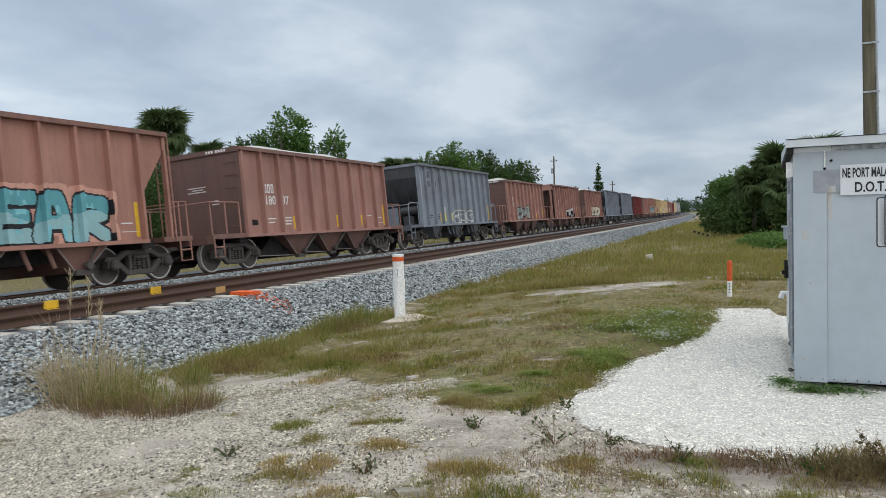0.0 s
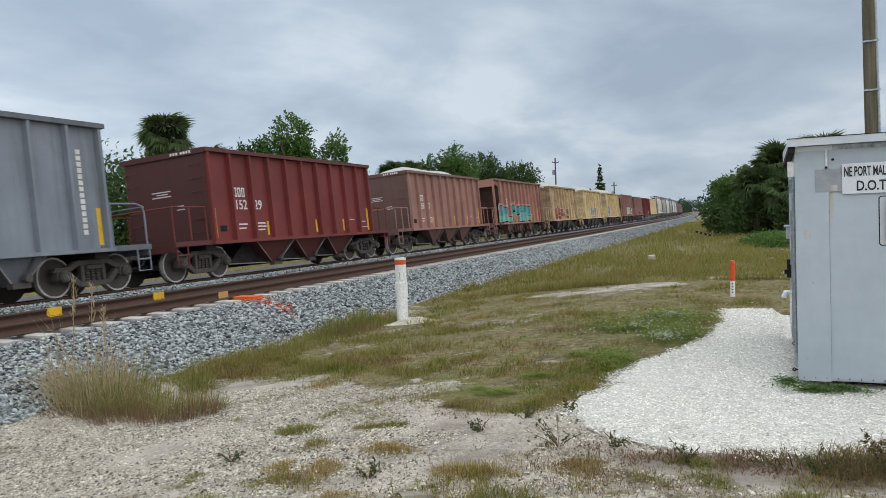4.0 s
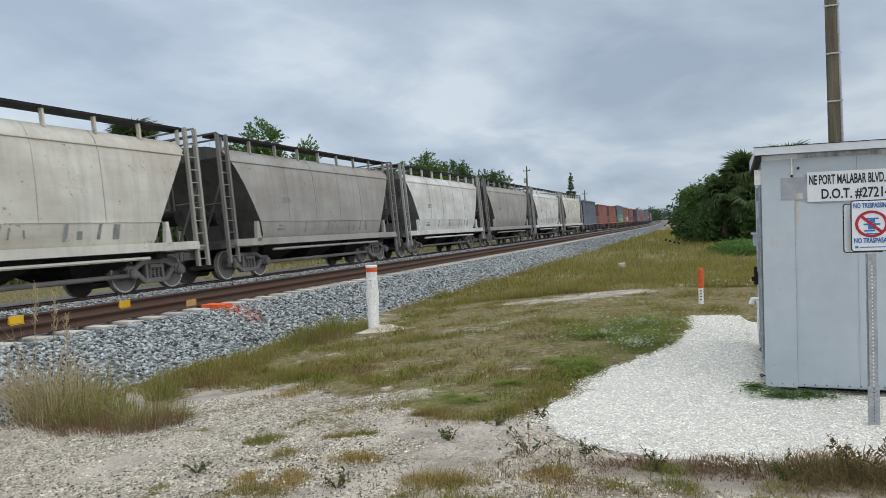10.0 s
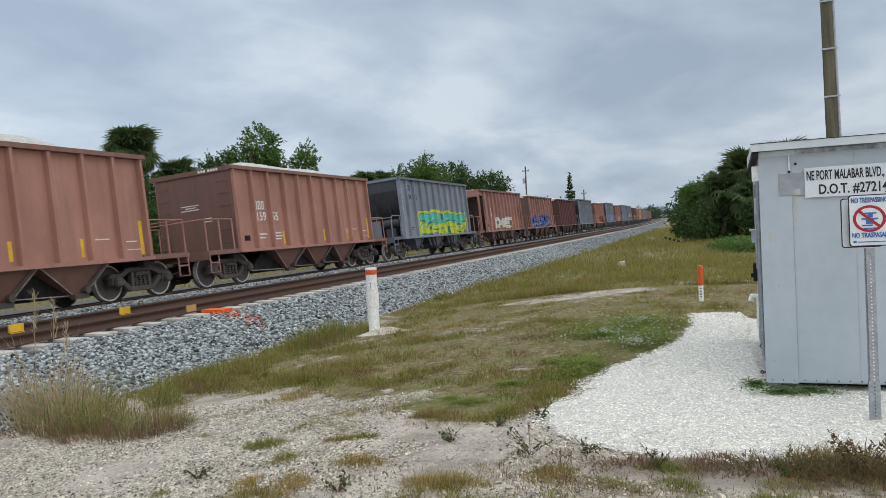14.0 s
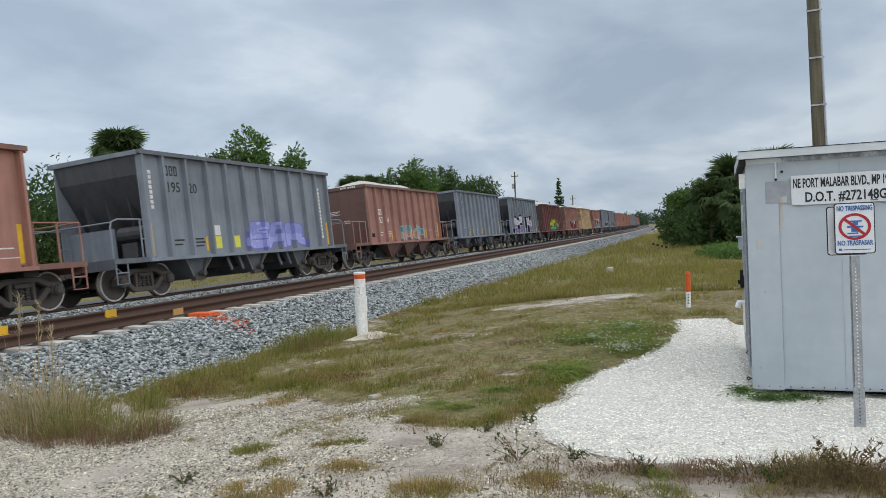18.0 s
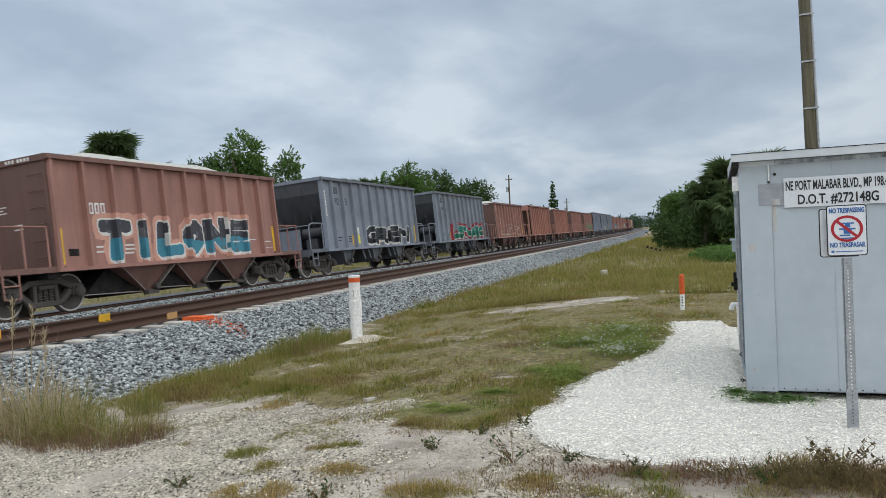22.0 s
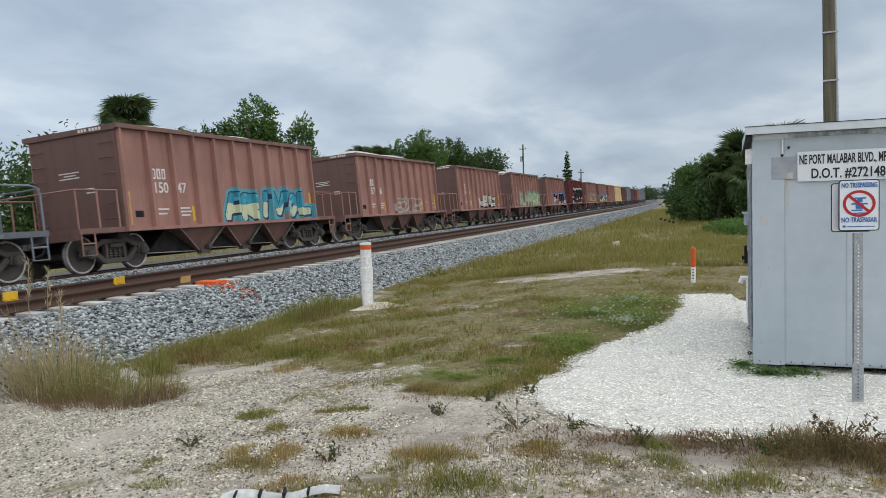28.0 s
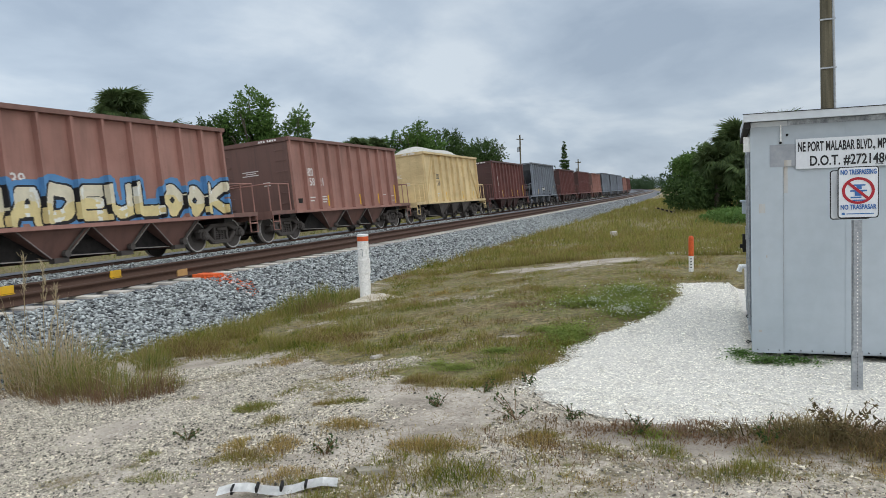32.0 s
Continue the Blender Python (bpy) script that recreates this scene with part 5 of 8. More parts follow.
# ---- painted lettering by trespassers: strokes on a unit box ----
STROKES = {
    "T": [[(0.5, 0), (0.5, 1)], [(0, 1), (1, 1)]],
    "A": [[(0, 0), (0.3, 1), (0.7, 1), (1, 0)], [(0.15, 0.35), (0.85, 0.35)]], "B": [[(0, 0), (0, 1), (0.8, 0.85), (0.75, 0.6), (0, 0.52), (0.95, 0.4), (0.9, 0.1), (0, 0)]],
    "D": [[(0, 0), (0, 1), (0.7, 0.9), (1, 0.5), (0.7, 0.1), (0, 0)]], "E": [[(1, 0), (0, 0), (0, 1), (1, 1)], [(0, 0.5), (0.8, 0.5)]],
    "F": [[(0, 0), (0, 1), (1, 1)], [(0, 0.5), (0.8, 0.5)]], "G": [[(1, 0.85), (0.4, 1), (0, 0.5), (0.4, 0), (1, 0.1), (1, 0.45), (0.6, 0.45)]],
    "I": [[(0.5, 0), (0.5, 1)]], "J": [[(0, 0.2), (0.4, 0), (0.8, 0.2), (0.8, 1)]], "K": [[(0, 0), (0, 1)], [(1, 1), (0.1, 0.5), (1, 0)]],
    "L": [[(0, 1), (0, 0), (1, 0.05)]], "M": [[(0, 0), (0.1, 1), (0.5, 0.35), (0.9, 1), (1, 0)]], "N": [[(0, 0), (0, 1), (1, 0), (1, 1)]],
    "O": [[(0.5, 0), (0, 0.5), (0.5, 1), (1, 0.5), (0.5, 0)]], "P": [[(0, 0), (0, 1), (0.9, 0.9), (0.9, 0.55), (0, 0.45)]],
    "R": [[(0, 0), (0, 1), (0.9, 0.9), (0.85, 0.55), (0, 0.48), (1, 0)]], "S": [[(1, 0.85), (0.5, 1), (0.05, 0.75), (0.9, 0.35), (0.5, 0), (0, 0.12)]],
    "U": [[(0, 1), (0.05, 0.15), (0.5, 0), (0.95, 0.15), (1, 1)]], "V": [[(0, 1), (0.5, 0), (1, 1)]], "Y": [[(0, 1), (0.5, 0.5), (1, 1)], [(0.5, 0.5), (0.4, 0)]],
    "Z": [[(0, 1), (1, 0.95), (0, 0.05), (1, 0)]], "W": [[(0, 1), (0.2, 0), (0.5, 0.65), (0.8, 0), (1, 1)]], "3": [[(0, 0.9), (0.8, 0.9), (0.4, 0.55), (0.95, 0.3), (0.5, 0), (0, 0.1)]],
}


def spray(rgb):
    name = "spray_paint_%02d_%02d_%02d" % tuple(int(c * 99) for c in rgb)
    if name not in MATS:
        surface(name, tuple(c * 0.82 for c in rgb), rgb, 0.6, 0.0, 2.5, 40, 0)
    return MATS[name]


def graffiti(car, kind, word, f0, f1, z0, z1, hi, lo, line, halo=None, bold=0.19, seed=0):
    """Sprayed block letters across sheet and posts, cut into strips that follow the steps of the side."""
    L = BODY_L[kind]
    ya, yb = -L / 2 + L * f0, -L / 2 + L * f1
    cell = 0.021
    rng = np.random.default_rng(seed + 77)
    m = 0.3
    gy, gz = np.meshgrid(np.arange(max(ya - m, -L / 2 + 0.02), min(yb + m, L / 2 - 0.02), cell), np.arange(max(z0 - m, SILL + 0.02), min(z1 + m, BODY_H[kind] - 0.15), cell))
    step = (yb - ya) / len(word)
    warp = 0.05 * (fbm(gy * 2.3, gz * 2.3, seed) - 0.5)
    r = min(bold * min(step, z1 - z0) * 0.8, 0.165 * step, 0.155 * (z1 - z0))
    letters = []
    for i, ch in enumerate(word):
        d = np.full(gy.shape, 9.0)
        tilt = rng.uniform(-0.06, 0.18)
        a0, aw, b0, bh = ya + step * i + r * 0.8, step - r * 1.6, z0 + r + rng.uniform(-0.04, 0.05), (z1 - z0 - 2 * r) * rng.uniform(0.92, 1.08)
        for ln in STROKES[ch]:
            pts = [(a0 + u * aw + tilt * v * aw, b0 + v * bh) for u, v in ln]
            # corners cut a little
            pts = [pts[0]] + [(p[0] * (1 - w) + q[0] * w, p[1] * (1 - w) + q[1] * w) for p, q in zip(pts, pts[1:]) for w in (0.1, 0.9)] + [pts[-1]]
            for (px, pz), (qx, qz) in zip(pts, pts[1:]):
                vx, vz = qx - px, qz - pz
                t = np.clip(((gy - px) * vx + (gz - pz) * vz) / (vx * vx + vz * vz + 1e-9), 0, 1)
                ey, ez = np.abs(gy - px - t * vx), np.abs(gz - pz - t * vz)
                # chisel-ended strokes, squarer than round
                d = np.minimum(d, 0.55 * np.maximum(ey, ez) + 0.45 * np.hypot(ey, ez))
        letters.append(d + warp)
    cls = np.zeros(gy.shape, dtype=int)
    if halo:
        cls[np.min(letters, axis=0) < r + 0.15 + 0.14 * (fbm(gy * 2, gz * 2, seed + 5) - 0.4)] = 4
    mid = z0 + (z1 - z0) * 0.5 + 0.5 * (fbm(gy * 1.3, gz * 1.3, seed + 9) - 0.5)
    fill = np.where(gz > mid, 1, 2)
    dn, rt = 3, 2
    for d in letters:
        # outline and a drop shadow down and to the right, then the fill with lighter licks
        shade = np.full(gy.shape, 9.0)
        shade[:-dn, rt:] = d[dn:, :-rt]
        cls[(d < r + 0.042) | (shade < r + 0.02)] = 3
        lick = (fbm(gy * 5.5, gz * 2.2, seed + 21) > 0.68) & (d > 0.3 * r)
        cls[d < r] = np.where(lick, 5, fill)[d < r]
    ribs = rib_y(kind)
    col = gy[0]
    post = np.zeros(len(col), dtype=int)
    for i, y in enumerate(ribs):
        post[np.abs(col - y) < 0.06] = 1
    vs, fs, ms = [], [], []
    for row in range(gy.shape[0]):
        z = gz[row, 0]
        c = cls[row]
        brk = np.flatnonzero((np.diff(c) != 0) | (np.diff(post) != 0)) + 1
        for a, b in zip(np.concatenate([[0], brk]), np.concatenate([brk, [len(c)]])):
            if c[a]:
                x = (RIB if post[a] else SHEET) + 0.007
                u, v = col[a] - cell / 2, col[b - 1] + cell / 2
                i = len(vs)
                vs += [(x, u, z - cell / 2), (x, v, z - cell / 2), (x, v, z + cell / 2), (x, u, z + cell / 2)]
                fs.append((i, i + 1, i + 2, i + 3))
                ms.append(c[a] - 1)
        # the slanted flanks of the posts are sprayed too
        for y in ribs:
            at = int(round((y - col[0]) / cell))
            if 2 < at < len(c) - 3:
                for e in (-1, 1):
                    k = c[at + 3 * e]
                    if k:
                        i = len(vs)
                        vs += [(SHEET + 0.006, y + e * 0.064, z - cell / 2), (RIB + 0.007, y + e * 0.045, z - cell / 2), (RIB + 0.007, y + e * 0.045, z + cell / 2), (SHEET + 0.006, y + e * 0.064, z + cell / 2)]
                        fs.append((i, i + 1, i + 2, i + 3))
                        ms.append(k - 1)
    if not vs:
        return
    me = mesh_of("graffiti", vs, fs, None)
    for k in (hi, lo, line, halo or line, tuple(min(c * 1.35 + 0.06, 0.8) for c in hi)):
        me.materials.append(spray(k))
    me.polygons.foreach_set("material_index", np.array(ms, dtype=np.int32))
    part("graffiti", me, None, car, "sprayed block letters on the car side")["kind"] = "stuff"


BROWN, BROWN2, MAROON, RED = (0.350, 0.181, 0.144), (0.385, 0.19, 0.142), (0.165, 0.068, 0.06), (0.185, 0.035, 0.031)
GREY, DKGREY, YEL, TAN = (0.222, 0.246, 0.277), (0.228, 0.252, 0.292), (0.70, 0.545, 0.295), (0.58, 0.425, 0.245)
WHT, WARM, DIRT, CREAM = (0.66, 0.66, 0.62), (0.62, 0.60, 0.52), (0.36, 0.35, 0.32), (0.72, 0.66, 0.5)
BLK, TEAL, PINK, BLUE, PURP = (0.015, 0.015, 0.018), (0.12, 0.36, 0.40), (0.62, 0.33, 0.25), (0.08, 0.15, 0.45), (0.32, 0.24, 0.45)
LIME, GRN, OFFW, DGRN = (0.6, 0.62, 0.05), (0.10, 0.42, 0.22), (0.70, 0.68, 0.64), (0.02, 0.14, 0.09)

# kind, colour, number, heap of the load, sprayed letters
CARS = [
    ("B", BROWN2, "13146", 0.3, ("EAR", 0.55, 0.82, 1.06, 2.2, TEAL, (0.3, 0.5, 0.52), BLK, PINK)),
    ("A", BROWN, "18097", 0.75, None),
    ("G", GREY, "19321", 0.35, ("ORG", 0.40, 0.70, 1.1, 1.75, GREY, GREY, OFFW, None, 0.16)),
    ("A", BROWN, "15922", 0.7, ("ZOMI", 0.20, 0.62, 1.1, 1.95, (0.3, 0.33, 0.3), (0.38, 0.4, 0.38), BLK, None)),
    ("B", BROWN, "13192", 0.35, ("SNRZ", 0.42, 0.74, 1.1, 1.75, OFFW, (0.35, 0.36, 0.36), BLK, None)),
    ("A", BROWN, "15956", 0.75, ("EYKR", 0.32, 0.84, 1.08, 1.95, CREAM, (0.6, 0.58, 0.48), BLK, None)),
    ("G", GREY, "19218", 0.35, None),
    ("G", GREY, "19510", 0.35, None),
    ("A", RED, "15229", 0.6, None),
    ("A", BROWN, "15847", 0.8, None),
    ("B", BROWN2, "16078", 0.4, ("BUYER", 0.06, 0.70, 1.05, 2.1, TEAL, (0.25, 0.5, 0.42), BLK, PINK)),
    ("Y", TAN, "7236", 0.85, ("MERIS", 0.14, 0.66, 1.06, 1.95, (0.40, 0.16, 0.10), (0.34, 0.12, 0.08), (0.62, 0.56, 0.46), None, 0.17)),
    ("Y", YEL, "7201", 0.95, ("EMSE", 0.34, 0.60, 1.08, 1.85, (0.28, 0.42, 0.38), YEL, (0.3, 0.36, 0.5), None)),
    ("Y", YEL, "7189", 0.95, ("UWU", 0.04, 0.22, 1.06, 2.2, (0.42, 0.38, 0.58), (0.3, 0.26, 0.42), (0.55, 0.5, 0.7), None, 0.26)),
    ("B", BROWN, "16058", 0.3, ("MERZ", 0.40, 0.86, 1.08, 2.05, OFFW, CREAM, BLK, None)),
    ("A", BROWN, "15964", 0.45, ("RO", 0.48, 0.60, 1.1, 1.9, PURP, (0.25, 0.08, 0.3), BLK, None)),
    ("A", RED, "15519", 0.45, ("NNN", 0.42, 0.66, 1.1, 1.5, (0.3, 0.22, 0.2), (0.3, 0.22, 0.2), (0.4, 0.34, 0.32), None, 0.15)),
    ("Y", (0.74, 0.585, 0.345), "7174", 1.0, None),
    ("C", WARM, "4625", 0, None), ("C", DIRT, "35006", 0, None), ("C", WHT, "35012", 0, None), ("C", DIRT, "35021", 0, None), ("C", WHT, "35047", 0, None), ("C", WARM, "4604", 0, None),
    ("G", DKGREY, "19438", 0.6, None),
    ("A", BROWN2, "15863", 0.85, None),
    ("A", BROWN2, "15955", 0.8, None),
    ("G", DKGREY, "19463", 0.6, ("ZAKES", 0.22, 0.90, 1.08, 2.15, (0.12, 0.5, 0.42), LIME, (0.05, 0.25, 0.2), LIME)),
    ("B", BROWN, "16007", 0.6, ("DRE", 0.30, 0.66, 1.1, 1.9, OFFW, CREAM, (0.3, 0.2, 0.18), None)),
    ("A", BROWN, "15318", 0.7, ("SLAYDK", 0.08, 0.85, 1.08, 1.9, (0.16, 0.2, 0.42), (0.2, 0.3, 0.5), BLK, BLUE)),
    ("A", MAROON, "15483", 0.75, None),
    ("G", GREY, "19459", 0.5, None),
    ("A", BROWN2, "15982", 0.55, ("KRUNK", 0.36, 0.86, 1.08, 1.85, (0.12, 0.07, 0.06), (0.25, 0.13, 0.1), BLK, None)),
    ("G", GREY, "19520", 0.7, ("EAR", 0.44, 0.80, 1.12, 1.95, (0.28, 0.3, 0.62), (0.36, 0.38, 0.7), (0.2, 0.2, 0.5), None, 0.24)),
    ("A", BROWN, "15284", 0.8, ("IRIN", 0.36, 0.74, 1.12, 1.75, (0.16, 0.38, 0.4), (0.5, 0.3, 0.24), (0.5, 0.5, 0.48), None)),
    ("G", DKGREY, "19359", 0.4, None),
    ("G", GREY, "19538", 0.45, ("SOIN", 0.10, 0.74, 1.06, 2.3, (0.62, 0.56, 0.68), PURP, OFFW, BLK, 0.32)),
    ("A", MAROON, "18014", 0.85, ("SKIM", 0.36, 0.84, 1.1, 2.05, LIME, (0.1, 0.5, 0.2), BLK, (0.3, 0.2, 0.16))),
    ("A", BROWN, "18080", 0.7, ("OAIN", 0.36, 0.80, 1.06, 2.15, (0.11, 0.045, 0.05), (0.2, 0.03, 0.05), OFFW, None, 0.24)),
    ("Y", (0.56, 0.42, 0.25), "7196", 0.95, None),
    ("A", BROWN, "15303", 0.8, ("TILONE", 0.14, 0.80, 1.12, 2.15, (0.06, 0.06, 0.07), (0.06, 0.24, 0.32), OFFW, PINK, 0.24)),
    ("G", DKGREY, "19253", 0.45, ("GREN", 0.36, 0.88, 1.08, 1.9, (0.04, 0.045, 0.05), BLK, OFFW, None, 0.22)),
    ("G", GREY, "19424", 0.4, ("USNAK", 0.26, 0.96, 1.08, 1.95, (0.03, 0.2, 0.16), DGRN, (0.5, 0.52, 0.5), (0.35, 0.05, 0.07), 0.22)),
    ("A", BROWN, "15420", 0.7, ("SERN", 0.18, 0.80, 1.2, 1.9, BROWN, BROWN, (0.5, 0.44, 0.36), None, 0.2)),
    ("B", BROWN2, "16155", 0.2, None),
    ("A", BROWN2, "15894", 0.75, None),
    ("A", BROWN, "18008", 0.7, ("VV", 0.50, 0.56, 1.3, 2.1, BROWN, BROWN, BLK, None, 0.12)),
    ("A", BROWN, "15286", 0.6, ("FROGS", 0.16, 0.96, 1.06, 2.0, (0.2, 0.25, 0.14), (0.15, 0.2, 0.12), (0.38, 0.36, 0.26), None, 0.24)),
    ("G", DKGREY, "19277", 0.4, None),
    ("G", GREY, "19344", 0.45, ("NEIL", 0.36, 0.86, 1.08, 1.7, (0.3, 0.36, 0.33), (0.45, 0.48, 0.12), (0.4, 0.4, 0.4), None, 0.14)),
    ("G", GREY, "19266", 0.4, None),
    ("A", BROWN, "15047", 0.7, ("ARIVOL", 0.44, 0.97, 1.08, 1.95, (0.04, 0.3, 0.4), (0.6, 0.62, 0.4), (0.03, 0.05, 0.12), (0.1, 0.35, 0.42))),
    ("A", BROWN, "15738", 0.75, ("EORS", 0.40, 0.76, 1.1, 1.7, BROWN, (0.3, 0.2, 0.16), (0.5, 0.46, 0.42), None, 0.18)),
    ("A", BROWN, "15499", 0.6, ("NEIKS", 0.44, 0.86, 1.1, 1.85, (0.66, 0.6, 0.52), (0.6, 0.55, 0.48), BLK, None)),
    ("A", BROWN, "15216", 0.65, ("SLMAKER", 0.22, 0.99, 1.05, 2.1, (0.42, 0.5, 0.32), (0.5, 0.55, 0.36), (0.28, 0.35, 0.25), (0.25, 0.33, 0.28), 0.15)),
    ("A", BROWN, "15108", 0.5, ("MIR", 0.36, 0.98, 1.08, 2.05, BLK, (0.03, 0.03, 0.04), OFFW, (0.12, 0.2, 0.45), 0.3)),
    ("A", RED, "15333", 0.6, ("SFPP", 0.20, 0.93, 1.05, 2.62, BLK, (0.03, 0.03, 0.03), OFFW, (0.60, 0.58, 0.54), 0.3)),
    ("A", BROWN, "15227", 0.7, ("3WEEZS", 0.22, 0.98, 1.08, 2.1, (0.5, 0.26, 0.14), (0.55, 0.36, 0.2), (0.03, 0.12, 0.14), (0.22, 0.33, 0.32), 0.17)),
    ("A", BROWN, "18039", 0.6, ("MADEULOOK", 0.10, 0.985, 1.05, 1.95, CREAM, (0.72, 0.6, 0.3), BLK, (0.1, 0.26, 0.5), 0.22)),
    ("A", BROWN, "15821", 0.6, None),
    ("Y", YEL, "7158", 0.9, None),
    ("A", MAROON, "15361", 0.4, None), ("G", GREY, "19402", 0.4, ("OIL", 0.40, 0.75, 1.1, 1.8, OFFW, GREY, BLK, None)), ("A", MAROON, "15512", 0.5, None), ("A", MAROON, "15520", 0.5, None), ("A", BROWN, "15610", 0.5, None),
    ("G", GREY, "19411", 0.4, None), ("G", GREY, "19415", 0.4, None), ("G", DKGREY, "19418", 0.4, None), ("A", BROWN, "15705", 0.6, None), ("A", MAROON, "15713", 0.6, None),
]

LABELS = {BROWN: "faded red-brown", BROWN2: "faded rust-brown", MAROON: "dark maroon", RED: "deep red", GREY: "weathered grey", DKGREY: "dark grey", YEL: "worn cream-yellow", TAN: "stained tan-yellow", WHT: "stained white", WARM: "pale cream-grey", DIRT: "sooty grey"}
KINDS = {"A": "flat-ended ribbed open hopper car", "Y": "braced ribbed open hopper car", "G": "slope-ended ribbed open hopper car", "B": "frame-ended ribbed open hopper car", "C": "bowed covered hopper car"}
TEMPLATES = {}
TRAIN = []


def build_train():
    at = 0.0
    for i, (kind, colour, number, heap, tag) in enumerate(CARS):
        centre = at + OVERHANG[kind] + TRUCK_GAP[kind] / 2
        at = centre + OVERHANG[kind] + TRUCK_GAP[kind] / 2
        if kind not in TEMPLATES:
            TEMPLATES[kind] = covered_hopper() if kind == "C" else open_hopper(kind)
        TRAIN.append((kind, colour, number, heap, tag, centre))
    for i, (kind, colour, number, heap, tag, centre) in enumerate(TRAIN):
        first = [k for k, c in enumerate(TRAIN) if c[0] == kind][-1] == i
        car = TEMPLATES[kind] if first else copy_thing(TEMPLATES[kind], Matrix())
        car.name = "covered_hopper_car" if kind == "C" else "hopper_car"
        if kind != "C":
            load(car, kind, heap)
            markings(car, kind, number)
        else:
            o = part("car_number", text_mesh(number, 0.30, faded_letter), None, car, "stencilled car number")
            on_side(o, 1.541, -3.3, 2.35, 0.8)
        if number == "7174":
            for o in [c for c in car.children if c.name.startswith("brace")]:
                bpy.data.objects.remove(o)
        if tag:
            graffiti(car, kind, *tag, seed=i)
        # trucks are iron-dark but for a few cars dusted pale; alpha tells how worn the paint is
        iron = {"15519": (0.42, 0.42, 0.41), "7174": (0.40, 0.40, 0.385)}.get(number, (0.19, 0.18, 0.17) if kind == "C" else (0.095, 0.084, 0.076))
        worn = {"7174": 0.22, "7158": 0.25, "7201": 0.6, "7189": 0.6}.get(number, 1.0)
        for o in (car, *car.children_recursive):
            o.color = (*colour, worn)
            if o.data and o.data.materials and o.data.materials[0] in (truck_iron, wheel_steel):
                o.color = (*iron, 1)
        word = LABELS.get(colour, "worn tan")
        tagged(car, f"{word} {KINDS[kind]}" + (", with graffiti" if tag else " on the track") + (", heaped stone" if heap > 0.5 else ""), "railway car", "cars of the freight train")
        TRAIN[i] = (car, centre)


build_train()


# ---- how far along the line the train's front stands, second by second ----
def train_place(t):
    drift = np.interp(t, [0, 2, 6, 7, 8, 9, 10, 11, 12, 13, 14, 17, 18, 19, 20, 21, 22, 23, 24, 25, 28, 29, 30, 31, 32],
                      [0.06, -0.05, -0.3, 0.13, 0.13, 0.18, -0.12, -0.25, -0.3, 0.15, 0.09, 0.05, 0.04, 0.04, 0.08, -0.09, 0.05, 0.06, 0.12, 0.14, -0.21, -0.27, 0.16, 0.04, -0.05])
    return 5.555 - 24.453 * t - 0.9913 * (t - 16) ** 2 / 100 - float(drift)


def on_track(s):
    """The pose of a car whose middle is s metres along the line."""
    k = max(s, -300.0)
    return Matrix.Translation((MAIN_X - 0.5 * CURVE * k * k, s, MAIN_Z)) @ Matrix.Rotation(CURVE * k, 4, "Z") @ Matrix.Rotation(-MAIN_CANT, 4, "Y")


def motions():
    times = [0, 1, 2, 3, 4, 5, 6, 7, 8, 9, 10, 11, 12, 13, 14, 15, 16, 17, 18, 19, 20, 21, 22, 23, 24, 25, 26, 27, 28, 29, 30, 31, 32]
    for car, centre in TRAIN:
        walk(car, [(t, on_track(train_place(t) + centre)) for t in times])
# ---- the equipment shed ----
def flat_text(parent, name, s, size, material, m, width, label=""):
    me = text_mesh(s, size, material, 0.02)
    o = part(name, me, None, parent, label)
    xs = [v.co.x for v in me.vertices]
    sx = width / (max(xs) - min(xs))
    o.matrix_local = m @ Matrix.Diagonal((sx, 1, 1, 1))
    return o


FRONT = Matrix(((1, 0, 0, 0), (0, 0, -1, 0), (0, 1, 0, 0), (0, 0, 0, 1)))   # text that faces -y


